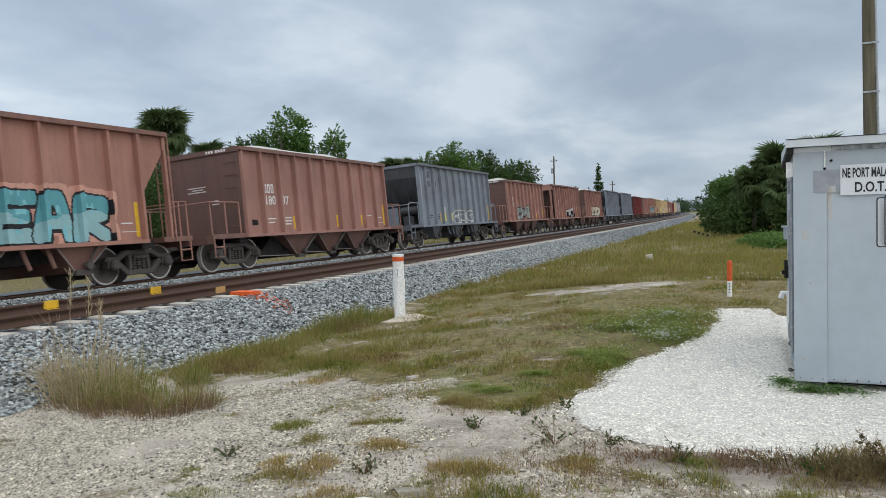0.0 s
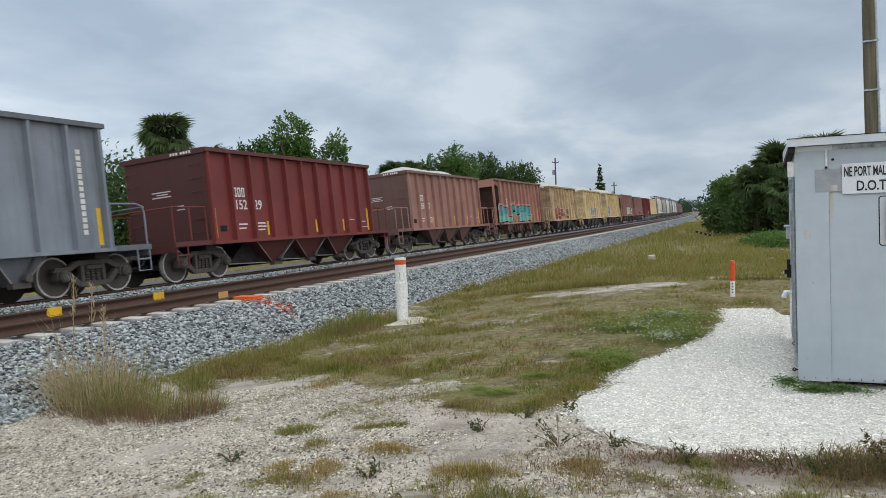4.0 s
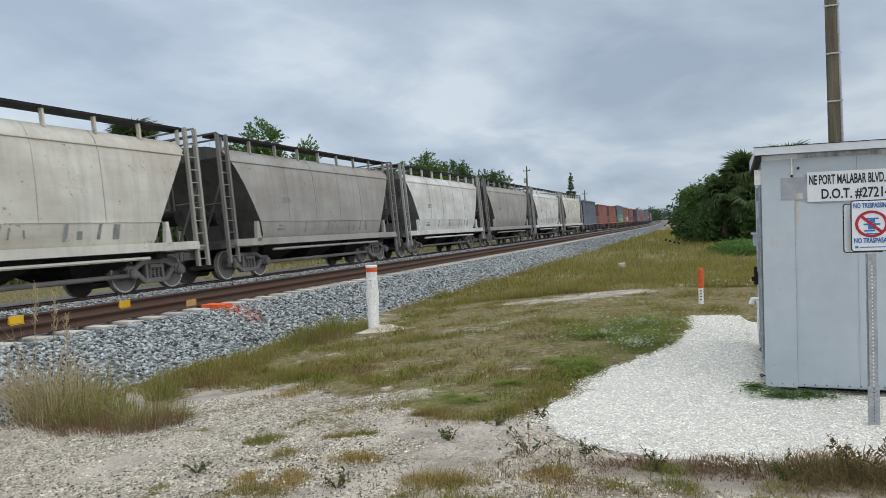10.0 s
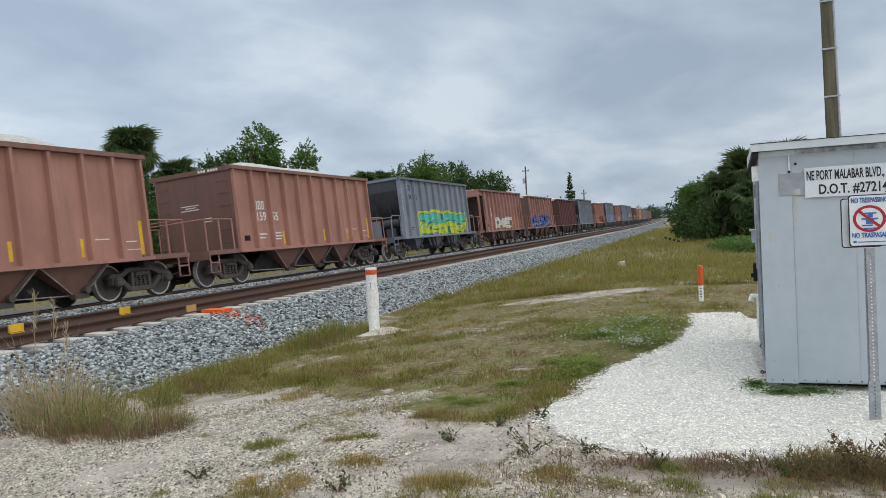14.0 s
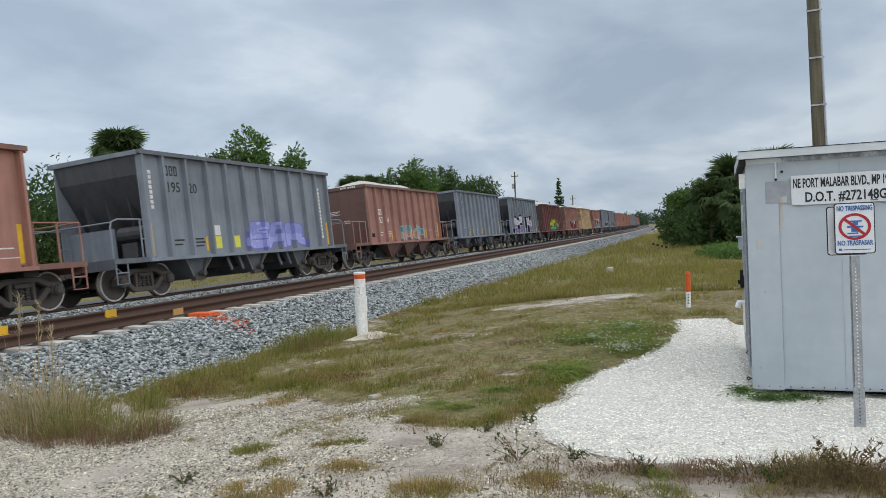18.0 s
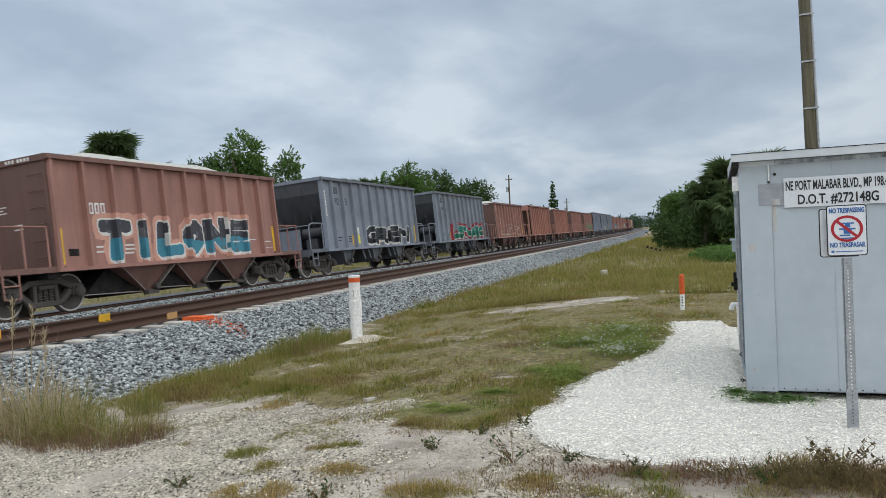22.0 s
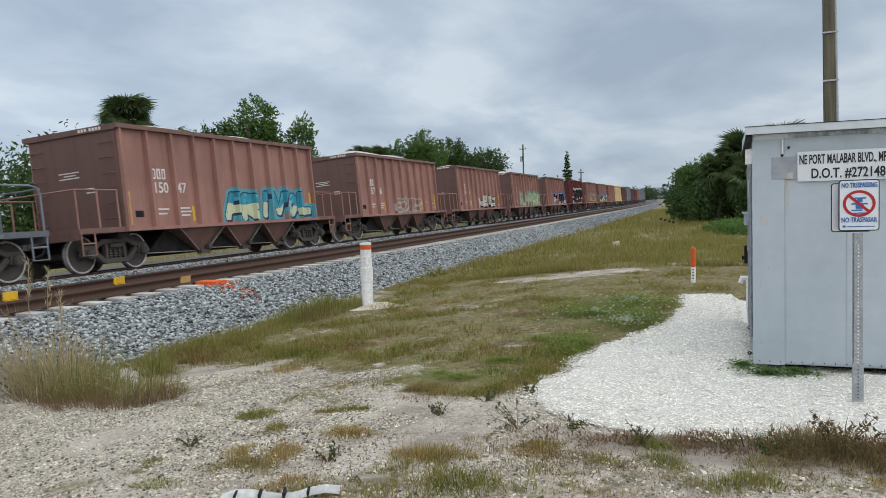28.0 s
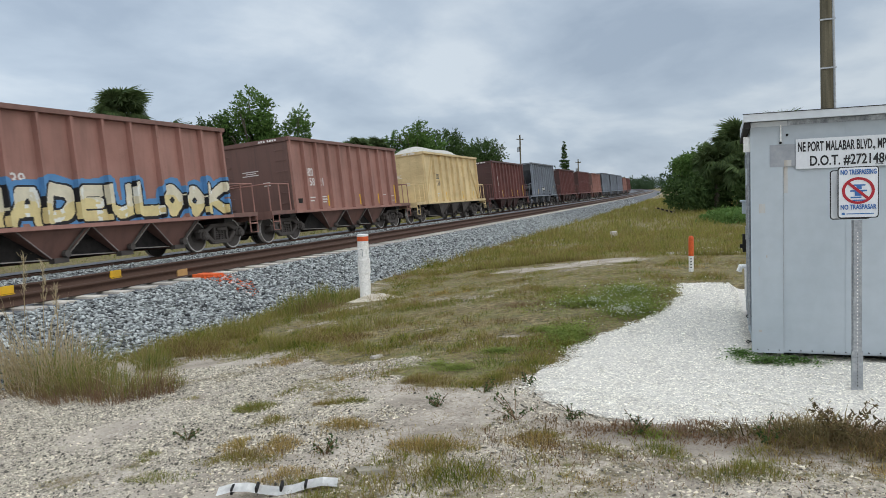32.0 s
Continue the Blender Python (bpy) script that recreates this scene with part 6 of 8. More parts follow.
def shed():
    s = tagged(empty("equipment_shed", pose(0.36, 7.12, -0.02, 0, 0, -1.5)), "pale grey metal railway equipment shed with a white sign plate", "shed")
    W, D, H, B = 2.45, 2.6, 2.05, 0.02
    # recessed base coloured near-black to give the shadow gap below the body
    part("base_frame", boxes((0.12, W - 0.12, 0.22, D - 0.12, -0.12, B + 0.01)), under_black, s)
    bm = boxes((0, W, 0, D, B, H))
    bmesh.ops.bevel(bm, geom=bm.edges[:], offset=0.012, segments=2, affect="EDGES")
    part("body", bm, shed_paint, s)
    part("corner_panel", boxes((-0.006, 0.251, -0.009, -0.001, B - 0.004, H - 0.055)), shed_paint, s, "narrow riveted side panel")
    part("panel_seam", boxes((0.730, 0.737, -0.005, -0.001, B, H - 0.02)), shed_paint, s)
    part("panel_edge", boxes((0.251, 0.2555, -0.007, -0.001, B + 0.03, H - 0.06)), galv, s, "dark open seam beside the corner panel")
    # a shallow roof that falls towards the front, with a white fascia
    bm = bmesh.new()
    prism(bm, [(-0.09, H - 0.005), (-0.09, H + 0.045), (D + 0.1, H + 0.12), (D + 0.1, H - 0.005)], -0.055, W + 0.055)
    bmesh.ops.recalc_face_normals(bm, faces=bm.faces)
    part("roof", bm, shed_trim, s, "white flat roof with a drip edge")
    part("fascia", boxes((-0.062, W + 0.062, -0.108, -0.092, H - 0.012, H + 0.052)), shed_trim, s, "white painted metal fascia")
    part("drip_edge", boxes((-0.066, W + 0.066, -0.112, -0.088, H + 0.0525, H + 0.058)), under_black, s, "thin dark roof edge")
    part("side_soffit", boxes((-0.058, -0.004, -0.085, D, H - 0.06, H - 0.012)), under_black, s, "near-black strip under the roof's side")
    part("front_flashing", boxes((-0.03, 0.284, -0.02, -0.003, H - 0.055, H - 0.014)), shed_trim, s)
    # strip mottled dark and pale grey under the roof edge
    m = surface("mottled_grey_strip", (0.10, 0.115, 0.13), (0.50, 0.53, 0.56), 0.8, 0, 9, 34, 0.001, stretch=(1, 1, 0.5))
    part("bare_strip", boxes((0.285, W - 0.02, -0.016, -0.003, H - 0.052, H - 0.013)), m, s, "mottled dark strip under the roof")
    part("stain_patch", boxes((0.148, 0.352, -0.013, -0.0095, 1.645, 1.835)), surface("dull_grey_overpaint", (0.27, 0.29, 0.31), (0.36, 0.37, 0.39), 0.7, 0, 6, 40, 0), s, "square patch of darker overpaint")
    rust_run = surface("rust_run_stain", (0.40, 0.33, 0.26), (0.50, 0.51, 0.50), 0.8, 0, 7, 30, 0, stretch=(1, 1, 0.25))
    part("rust_stain", boxes((0.262, 0.318, -0.0135, -0.0132, 1.648, 1.70), (0.258, 0.29, -0.0025, -0.001, 1.42, 1.645)), rust_run, s, "faint rust stain that runs down")
    bm = bmesh.new()
    for x0, z0, x1, z1 in ((0.06, 1.25, 0.11, 1.33), (0.115, 0.86, 0.125, 0.88), (0.055, 0.20, 0.075, 0.22), (0.055, 0.70, 0.06, 0.78)):
        box(bm, x0, x1, -0.0112, -0.0095 if x1 < 0.25 else -0.0005, z0, z1)
    part("scuff", bm, rust_run, s, "small scuffs on the paint")["kind"] = "stuff"
    part("downtube", tubes([[(0.235, -0.02, H - 0.05), (0.235, -0.02, 1.84)]], 0.006, 6), pvc, s)
    for x, z in ((0.235, 1.85), (0.285, 1.915)):
        bm = bmesh.new()
        lathe(bm, [(-0.03, 0.004), (-0.026, 0.011), (-0.008, 0.011)], (x, 0, z), "Y", 8)
        part("bolt", bm, under_black, s)
    for k in range(27):
        bm = bmesh.new()
        lathe(bm, [(-0.017, 0.002), (-0.015, 0.005), (-0.001, 0.005)], (0.042 + 0.0865 * k, 0, B + 0.026), "Y", 7)
        part("bolt", bm, under_black, s)
    # sign plate with the crossing's name
    plate = part("sign_plate", boxes((0.353, 1.30, -0.022, -0.012, 1.62, 1.873)), surface("white_sign_sheet", (0.66, 0.68, 0.70), (0.72, 0.735, 0.75), 0.45, 0, 2, 40, 0), s, "white sign plate with black lettering")
    flat_text(plate, "sign_text", "NE PORT MALABAR BLVD., MP 198.40", 0.112, black_letter, Matrix.Translation((0.366, -0.024, 1.767)) @ FRONT, 0.80)
    flat_text(plate, "sign_text", "D.O.T. #272148G", 0.116, black_letter, Matrix.Translation((0.456, -0.024, 1.645)) @ FRONT, 0.61)
    part("underline", boxes((0.945, 1.005, -0.024, -0.0225, 1.632, 1.637)), black_letter, plate)
    # door side: hinges, vent hood, handle, conduits
    part("door", boxes((-0.022, -0.001, 0.35, 1.25, B + 0.12, H - 0.12)), shed_paint, s)
    for z in (0.35, 1.0, 1.65):
        part("hinge", boxes((-0.045, -0.023, 0.30, 0.38, z, z + 0.12)), galv, s)
    bm = boxes((-0.06, -0.023, 1.08, 1.15, 0.82, 1.0), (-0.085, -0.055, 1.05, 1.10, 0.86, 0.90))
    part("latch", bm, under_black, s, "dark padlocked door latch")
    part("vent_hood", boxes((-0.055, -0.001, 1.35, 1.7, 1.2, 1.32), (-0.075, -0.001, 1.33, 1.72, 1.32, 1.335)), shed_paint, s)
    part("conduit", tubes([[(-0.026, 0.62, 0.4), (-0.026, 0.62, 0.68), (-0.045, 0.62, 0.72), (-0.085, 0.62, 0.72), (-0.10, 0.62, 0.67)]], 0.026, 10), pvc, s, "white plastic conduit with a hooked end")
    part("pipe_run", tubes([[(-0.02, 0.045, 0.25), (-0.02, 0.045, H - 0.25)], [(-0.03, 0.16, 0.32), (-0.03, 0.16, H - 0.55)]], 0.013, 8), galv, s)
    part("wall_lamp", boxes((-0.06, -0.005, 0.03, 0.12, H - 0.26, H - 0.13)), pvc, s, "small white lamp under the roof")
    for z in (0.1, 0.33):
        part("eye_bolt", tubes([[(-0.002, 0.05, z), (-0.02, 0.05, z), (-0.035, 0.05, z + 0.014), (-0.05, 0.05, z), (-0.035, 0.05, z - 0.014), (-0.02, 0.05, z)]], 0.006, 6), under_black, s)


shed()


def warning_sign():
    s = tagged(empty("no_trespassing_sign", pose(0.985, 5.96, -0.012, 0, 0, 5)), "bilingual white no trespassing sign on a perforated steel post", "sign")
    bm = bmesh.new()
    # an open channel post
    for p in ((-0.034, -0.02, -0.004, 0.0), (-0.026, 0.026, -0.022, -0.016), (0.02, 0.034, -0.004, 0.0)):
        box(bm, p[0], p[1], p[2], p[3], -0.3, 1.22)
    box(bm, -0.026, -0.018, -0.018, -0.002, -0.3, 1.22)
    box(bm, 0.018, 0.026, -0.018, -0.002, -0.3, 1.22)
    part("post", bm, galv, s, "galvanised channel post with holes")
    part("post_stub", boxes((-0.036, 0.036, -0.024, -0.005, -0.3, 0.29)), galv, s)
    for k in range(44):
        z = 0.04 + k * 0.0254
        bm = bmesh.new()
        lathe(bm, [(-0.0245 if z < 0.29 else -0.0226, 0.0048), (-0.0205, 0.0048)], (0, 0, z), "Y", 8)
        part("hole", bm, under_black if z < 0.29 else pvc, s)
    face = surface("white_reflective_sheet", (0.74, 0.76, 0.78), (0.7, 0.72, 0.74), 0.35, 0, 3, 40, 0)
    blue = surface("blue_sign_ink", (0.04, 0.13, 0.36), (0.05, 0.16, 0.4), 0.4, 0, 3, 40, 0)
    red = surface("red_sign_ink", (0.42, 0.02, 0.035), (0.36, 0.02, 0.03), 0.4, 0, 3, 40, 0)

    def rounded(w, h, r, y0, y1, z0):
        bm = bmesh.new()
        pts = []
        for cx, cz, a0 in ((w - r, h - r, 0), (-w + r, h - r, 90), (-w + r, -h + r, 180), (w - r, -h + r, 270)):
            for k in range(5):
                t = radians(a0 + 22.5 * k)
                pts.append((cx + r * math.cos(t), z0 + cz + r * math.sin(t)))
        a = [bm.verts.new((x, y0, z)) for x, z in pts]
        b = [bm.verts.new((x, y1, z)) for x, z in pts]
        bm.faces.new(a)
        bm.faces.new(b[::-1])
        for i in range(len(pts)):
            j = (i + 1) % len(pts)
            bm.faces.new((a[j], a[i], b[i], b[j]))
        bmesh.ops.recalc_face_normals(bm, faces=bm.faces)
        return bm

    zc, w, h = 1.415, 0.130, 0.180
    back = part("rear_panel", rounded(w, h * 0.97, 0.02, 0.012, 0.016, zc - 0.015), black_letter, s, "second panel fixed behind the first")
    back.location = (-0.035, 0.02, 0.0)
    edge = part("rear_face", rounded(w - 0.007, h * 0.97 - 0.007, 0.016, 0.008, 0.012, zc - 0.015), face, s)
    edge.location = (-0.035, 0.02, 0.0)
    panel = part("panel", rounded(w, h, 0.02, -0.030, -0.026, zc), black_letter, s, "black-bordered white panel")
    part("panel_face", rounded(w - 0.007, h - 0.007, 0.016, -0.032, -0.030, zc), face, panel)
    for s_, z in (("NO TRESPASSING", 0.126), ("NO TRASPASAR", -0.118)):
        flat_text(panel, "sign_text", s_, 0.048, blue, Matrix.Translation((-0.113, -0.034, zc + z)) @ FRONT, 0.226)
    bm = bmesh.new()
    ring = []
    for k in range(36):
        t = 2 * math.pi * k / 36
        ring.append([bm.verts.new((r * math.cos(t), y, zc + 0.012 + r * 0.9 * math.sin(t))) for r, y in ((0.104, -0.0345), (0.084, -0.0345))])
    for k in range(36):
        a, b = ring[k], ring[(k + 1) % 36]
        bm.faces.new((a[0], a[1], b[1], b[0]))
    vs = [bm.verts.new(p) for p in ((-0.077, -0.0350, zc + 0.066), (-0.063, -0.0350, zc + 0.079), (0.077, -0.0350, zc - 0.045), (0.063, -0.0350, zc - 0.058))]
    bm.faces.new(vs)
    bmesh.ops.recalc_face_normals(bm, faces=bm.faces)
    part("prohibition_ring", bm, red, panel, "red ring with a bar")
    part("pictogram", boxes(*[(x0, x1, -0.0342, -0.0328, zc + z0, zc + z1) for x0, x1, z0, z1 in ((-0.03, 0.045, 0.045, 0.055), (-0.012, 0.022, 0.02, 0.045), (-0.05, 0.055, 0.005, 0.016), (-0.022, 0.03, -0.025, 0.005), (-0.048, 0.02, -0.04, -0.03), (-0.035, 0.045, -0.06, -0.051))]), blue, panel, "blue pictogram as plain bars")
    part("fine_print", boxes((-0.075, 0.10, -0.0342, -0.0328, zc - 0.152, zc - 0.146), (-0.105, -0.085, -0.0342, -0.0328, zc - 0.155, zc - 0.140)), blue, panel, "a line of fine print")


warning_sign()


def vent_pipe():
    p = tagged(empty("marker_pipe", pose(-6.27, 13.05, -0.48, 0, -0.5, 0)), "tall white plastic pipe marker with an orange band at its top", "pipe")
    bm = bmesh.new()
    lathe(bm, [(-0.2, 0.108), (0.62, 0.108), (0.62, 0.0001)], (0, 0, 0), "Z", 24)
    part("lower_pipe", bm, pvc, p)
    bm = bmesh.new()
    lathe(bm, [(0.52, 0.118), (0.53, 0.121), (0.80, 0.121), (0.81, 0.118)], (0, 0, 0), "Z", 24)
    part("coupling", bm, pvc, p)
    bm = bmesh.new()
    lathe(bm, [(0.62, 0.108), (1.15, 0.108)], (0, 0, 0), "Z", 24)
    part("upper_pipe", bm, pvc, p)
    bm = bmesh.new()
    lathe(bm, [(1.15, 0.110), (1.24, 0.110)], (0, 0, 0), "Z", 24)
    part("orange_band", bm, orange_m, p)
    bm = bmesh.new()
    lathe(bm, [(1.24, 0.113), (1.275, 0.113), (1.28, 0.10), (1.28, 0.0001)], (0, 0, 0), "Z", 24)
    part("cap", bm, pvc, p)
    o = part("painted_mark", boxes((-0.006, 0.006, -0.1105, -0.1085, 0.86, 1.0), (-0.03, 0.0, -0.109, -0.107, 0.985, 1.0)), galv, p, "faint painted arrow")
    o.rotation_euler = (0, 0, radians(14))


vent_pipe()


def sand_mound(x, y, rx, ry, top):
    """A low heap of pale sand."""
    gx, gy = np.meshgrid(np.linspace(-1, 1, 30), np.linspace(-1, 1, 30))
    r = np.hypot(gx, gy) * (0.85 + 0.35 * fbm(gx * 2.2, gy * 2.2, 77))
    px, py = x + gx * rx, y + gy * ry
    gz = ground_z(px, py) + top * smooth(1.05 - r) * (0.6 + 0.8 * fbm(gx * 5, gy * 5, 78)) - 0.02
    i = np.arange(900).reshape(30, 30)
    f = np.stack([i[:-1, :-1], i[:-1, 1:], i[1:, 1:], i[1:, :-1]], -1).reshape(-1, 4)
    m = surface("pale_dug_sand", (0.46, 0.40, 0.31), (0.66, 0.59, 0.48), 0.95, 0, 5, 30, 0.02)
    tagged(new("sand_mound", mesh_of("sand_mound", np.stack([px, py, gz], -1).reshape(-1, 3), f, m, True)), "low mound of pale dug sand in the grass", "sand", kind="stuff")


sand_mound(-5.95, 12.75, 0.75, 0.32, 0.11)
sand_mound(0.0, 19.3, 0.7, 0.22, 0.07)
sand_mound(1.25, 19.4, 0.7, 0.45, 0.32)


def post_marker():
    p = tagged(empty("marker_post", pose(-0.29, 13.86, -0.03, 0, 0.6, 0)), "slim orange and white plastic marker post", "post")
    bm = bmesh.new()
    lathe(bm, [(-0.1, 0.042), (0.30, 0.042), (0.30, 0.0001)], (0, 0, 0), "Z", 16)
    part("white_base", bm, pvc, p)
    bm = bmesh.new()
    lathe(bm, [(0.29, 0.045), (0.60, 0.045), (0.635, 0.035), (0.65, 0.0001)], (0, 0, 0), "Z", 16)
    part("orange_cap", bm, orange_m, p)
    part("label_bars", boxes(*[(-0.012, 0.012, -0.0435, -0.041, 0.08 + 0.05 * k, 0.10 + 0.05 * k) for k in range(4)]), black_letter, p)


post_marker()


def utility_pole():
    p = tagged(empty("utility_pole", pose(2.955, 21.4, -0.3, 0, -0.9, 0)), "weathered wooden utility pole with a metal conduit", "utility pole")
    bm = bmesh.new()
    tube(bm, [(0, 0, -0.5), (0.0, 0, 4), (0.02, 0, 8), (0, 0, 12)], [0.16, 0.15, 0.14, 0.12], 14)
    part("shaft", bm, wood_pole, p)
    part("conduit", tubes([[(0.165, -0.05, 0), (0.155, -0.05, 11)]], 0.035, 8), galv, p, "grey conduit up the pole")
    part("strap", boxes(*[(-0.17, 0.2, -0.17, -0.15, z, z + 0.04) for z in (3.4, 4.6, 5.8, 7.0)]), galv, p)


utility_pole()


# ---- painted marks on the rails and a paint splash on the ballast ----
def rail_marks():
    for side, y, mt, nm in ((-0.7525, 12.15, yellow_refl, "yellow_rail_paint"), (-0.7525, 9.6, yellow_refl, "yellow_rail_paint"), (0.7525, 12.35, surface("tan_rail_paint", (0.5, 0.3, 0.12), (0.42, 0.25, 0.1), 0.8, 0, 6, 40, 0), "tan_rail_paint")):
        x = NEAR_X + side + float(bend(np.array(y)))
        bm = boxes((x + 0.0125, x + 0.0395, y - 0.15, y + 0.15, NEAR_Z - 0.14, NEAR_Z - 0.002), (x + 0.0395, x + 0.076, y - 0.14, y + 0.14, NEAR_Z - 0.158, NEAR_Z - 0.147))
        tagged(part(nm, bm, mt, near_track))
    for dy, w in ((0.0, 3), (0.75, 3)):
        part("chalk_mark", boxes(*[(MAIN_X + 0.7525 + 0.004, MAIN_X + 0.7525 + 0.010, 17.6 + dy + 0.17 * k, 17.6 + dy + 0.17 * k + 0.11, MAIN_Z - 0.03, MAIN_Z + 0.02) for k in range(w)]), galv, main_track, "faint white chalked marks")
    rng = np.random.default_rng(3)
    part("sprayed_tie_end", boxes((-9.85, -9.34, 12.48, 12.82, NEAR_Z - 0.20, NEAR_Z - 0.125)), orange_paint, near_track, "tie end sprayed bright orange")
    n = 520
    u = rng.uniform(0, 1, n)
    side = -9.42 + 1.3 * u ** 1.4 + rng.normal(0, 0.05, n)
    y = 12.66 - 0.25 * u + rng.normal(0, 0.16 + 0.1 * u, n)
    z = np.interp(side, [-9.6, -9.28, -8.5, TOE_X + 0.1], [0.03, 0.0, -0.22, -0.5]) + 0.028
    keep = rng.uniform(0, 1, n) < 0.95 - 0.95 * u ** 0.7
    tagged(new("orange_paint_splash", rocks("orange_paint_splash", np.stack([side + bend(y), y, z], -1)[keep], rng.uniform(0.018, 0.034, keep.sum()), orange_paint, rng, 0.6)), "ballast stones sprayed with orange marking paint", "paint", kind="stuff")


rail_marks()


# ---- trees ----
def leaf_cloud(name, blobs, n, size, material, rng, droop=0.0, twig=0.0):
    """Leaves scattered through blobs (x, y, z, rx, ry, rz): thicker towards the skin, with gaps."""
    w = np.array([b[3] * b[4] * b[5] for b in blobs]) ** 0.75
    pick = rng.choice(len(blobs), n, p=w / w.sum())
    b = np.array(blobs)[pick]
    d = rng.normal(size=(n, 3))
    d /= np.linalg.norm(d, axis=1)[:, None]
    r = rng.uniform(0.25, 1.0, n) ** 0.5 * (1 + 0.3 * rng.uniform(0, 1, n) ** 4)
    lump = 0.72 + 0.5 * fbm(d[:, 0] * 2.6 + pick * 7.1, d[:, 1] * 2.6 + d[:, 2] * 2.2, 6)
    c = b[:, :3] + d * b[:, 3:] * (r * lump)[:, None]
    a = rng.normal(size=(n, 3))
    if twig:
        # leaves sit along short twigs that point outward and up
        k = np.arange(n) // 16
        head = (np.unique(k, return_index=True)[1])[k]
        way = d[head] + rng.normal(0, 0.35, (n, 3))[head] + (0, 0, 0.45)
        way /= np.linalg.norm(way, axis=1)[:, None]
        c = c[head] + way * (rng.uniform(-0.2, 1.0, n) * twig)[:, None] + rng.normal(0, size * 0.7, (n, 3))
        a = a * 0.6 + way
    a[:, 2] -= droop
    a /= np.linalg.norm(a, axis=1)[:, None]
    t = np.cross(a, rng.normal(size=(n, 3)))
    t /= np.linalg.norm(t, axis=1)[:, None] + 1e-9
    L = size * rng.uniform(0.6, 1.5, n)
    wd = L * rng.uniform(0.3, 0.5, n)
    v = np.stack([c - a * L[:, None], c + t * wd[:, None], c + a * L[:, None], c - t * wd[:, None]], 1)
    f = (np.arange(n) * 4)[:, None] + np.array([[0, 1, 2, 3]])
    return mesh_of(name, v.reshape(-1, 3), f, material)


def broadleaf(x, y, top, width, label, material, seed, n=5000, leaf=0.16, trunk=0.16, depth_=None):
    rng = np.random.default_rng(seed)
    z0 = float(ground_z(x, y))
    h = top - z0
    t = tagged(empty("tree", pose(x, y, z0)), label, "tree", "trees behind the railway")
    bm = bmesh.new()
    tube(bm, [(0, 0, -0.2), (0.1, 0, h * 0.3), (0.0, 0.1, h * 0.6), (0.1, 0, h * 0.85)], [trunk, trunk * 0.8, trunk * 0.5, 0.04], 8)
    for k in range(7):
        a, z = rng.uniform(0, 6.28), h * rng.uniform(0.3, 0.65)
        ln = width * rng.uniform(0.25, 0.42)
        tube(bm, [(0, 0, z), (math.cos(a) * ln * 0.5, math.sin(a) * ln * 0.5, z + h * 0.12), (math.cos(a) * ln, math.sin(a) * ln, z + h * 0.24)], [trunk * 0.45, trunk * 0.3, 0.03], 5)
    part("trunk", bm, trunk_m, t)
    blobs = []
    width *= 0.88
    h *= 0.94
    for k in range(16):
        a, q = rng.uniform(0, 6.28), rng.uniform(0.1, 0.42) * width
        z = h * rng.uniform(0.42, 0.86)
        q *= 1.2 - 0.3 * max(0, (z / h - 0.55) / 0.4)
        s = rng.uniform(0.17, 0.29) * width
        blobs.append((math.cos(a) * q, math.sin(a) * q, z, s, s, s * 0.7))
    blobs.append((0.1 * width, 0, h * 0.86, width * 0.3, width * 0.3, h * 0.12))
    part("crown", leaf_cloud("crown", blobs, n, leaf, material, rng, 0.3, width * 0.13), None, t)
    return t


def frond_points(length, seed):
    """One palm leaf: a folded fan of narrow drooping blades on a stalk."""
    rng = np.random.default_rng(seed)
    vs, fs = [], []
    stalk = length * 0.56
    for k in range(30):
        a = radians(-125 + 250 * k / 29)
        ln = length * 0.47 * (0.72 + 0.32 * math.cos(a * 0.7)) * rng.uniform(0.85, 1.12)
        dx, dy = math.cos(a), math.sin(a)
        w = 0.06 * length
        mid = (stalk + dx * ln * 0.5, dy * ln * 0.5, 0.06 * length - 0.05 * length * abs(dy))
        tip = (stalk + dx * ln, dy * ln * 0.92, -0.16 * length * rng.uniform(0.2, 1.7))
        i = len(vs)
        vs += [(stalk * 0.95, 0, 0), (mid[0] - dy * w * 0.5, mid[1] + dx * w * 0.5, mid[2]), tip, (mid[0] + dy * w * 0.5, mid[1] - dx * w * 0.5, mid[2])]
        fs.append((i, i + 1, i + 2, i + 3))
    i = len(vs)
    vs += [(0, -0.025, 0), (stalk, -0.02, 0.0), (stalk, 0.02, 0.0), (0, 0.025, 0)]
    fs.append((i, i + 1, i + 2, i + 3))
    return np.array(vs), np.array(fs)


def frond_mesh(length, seed):
    return mesh_of("frond", *frond_points(length, seed), leaf_palm)


FRONDS = [frond_mesh(1.5, 1), frond_mesh(1.7, 2)]


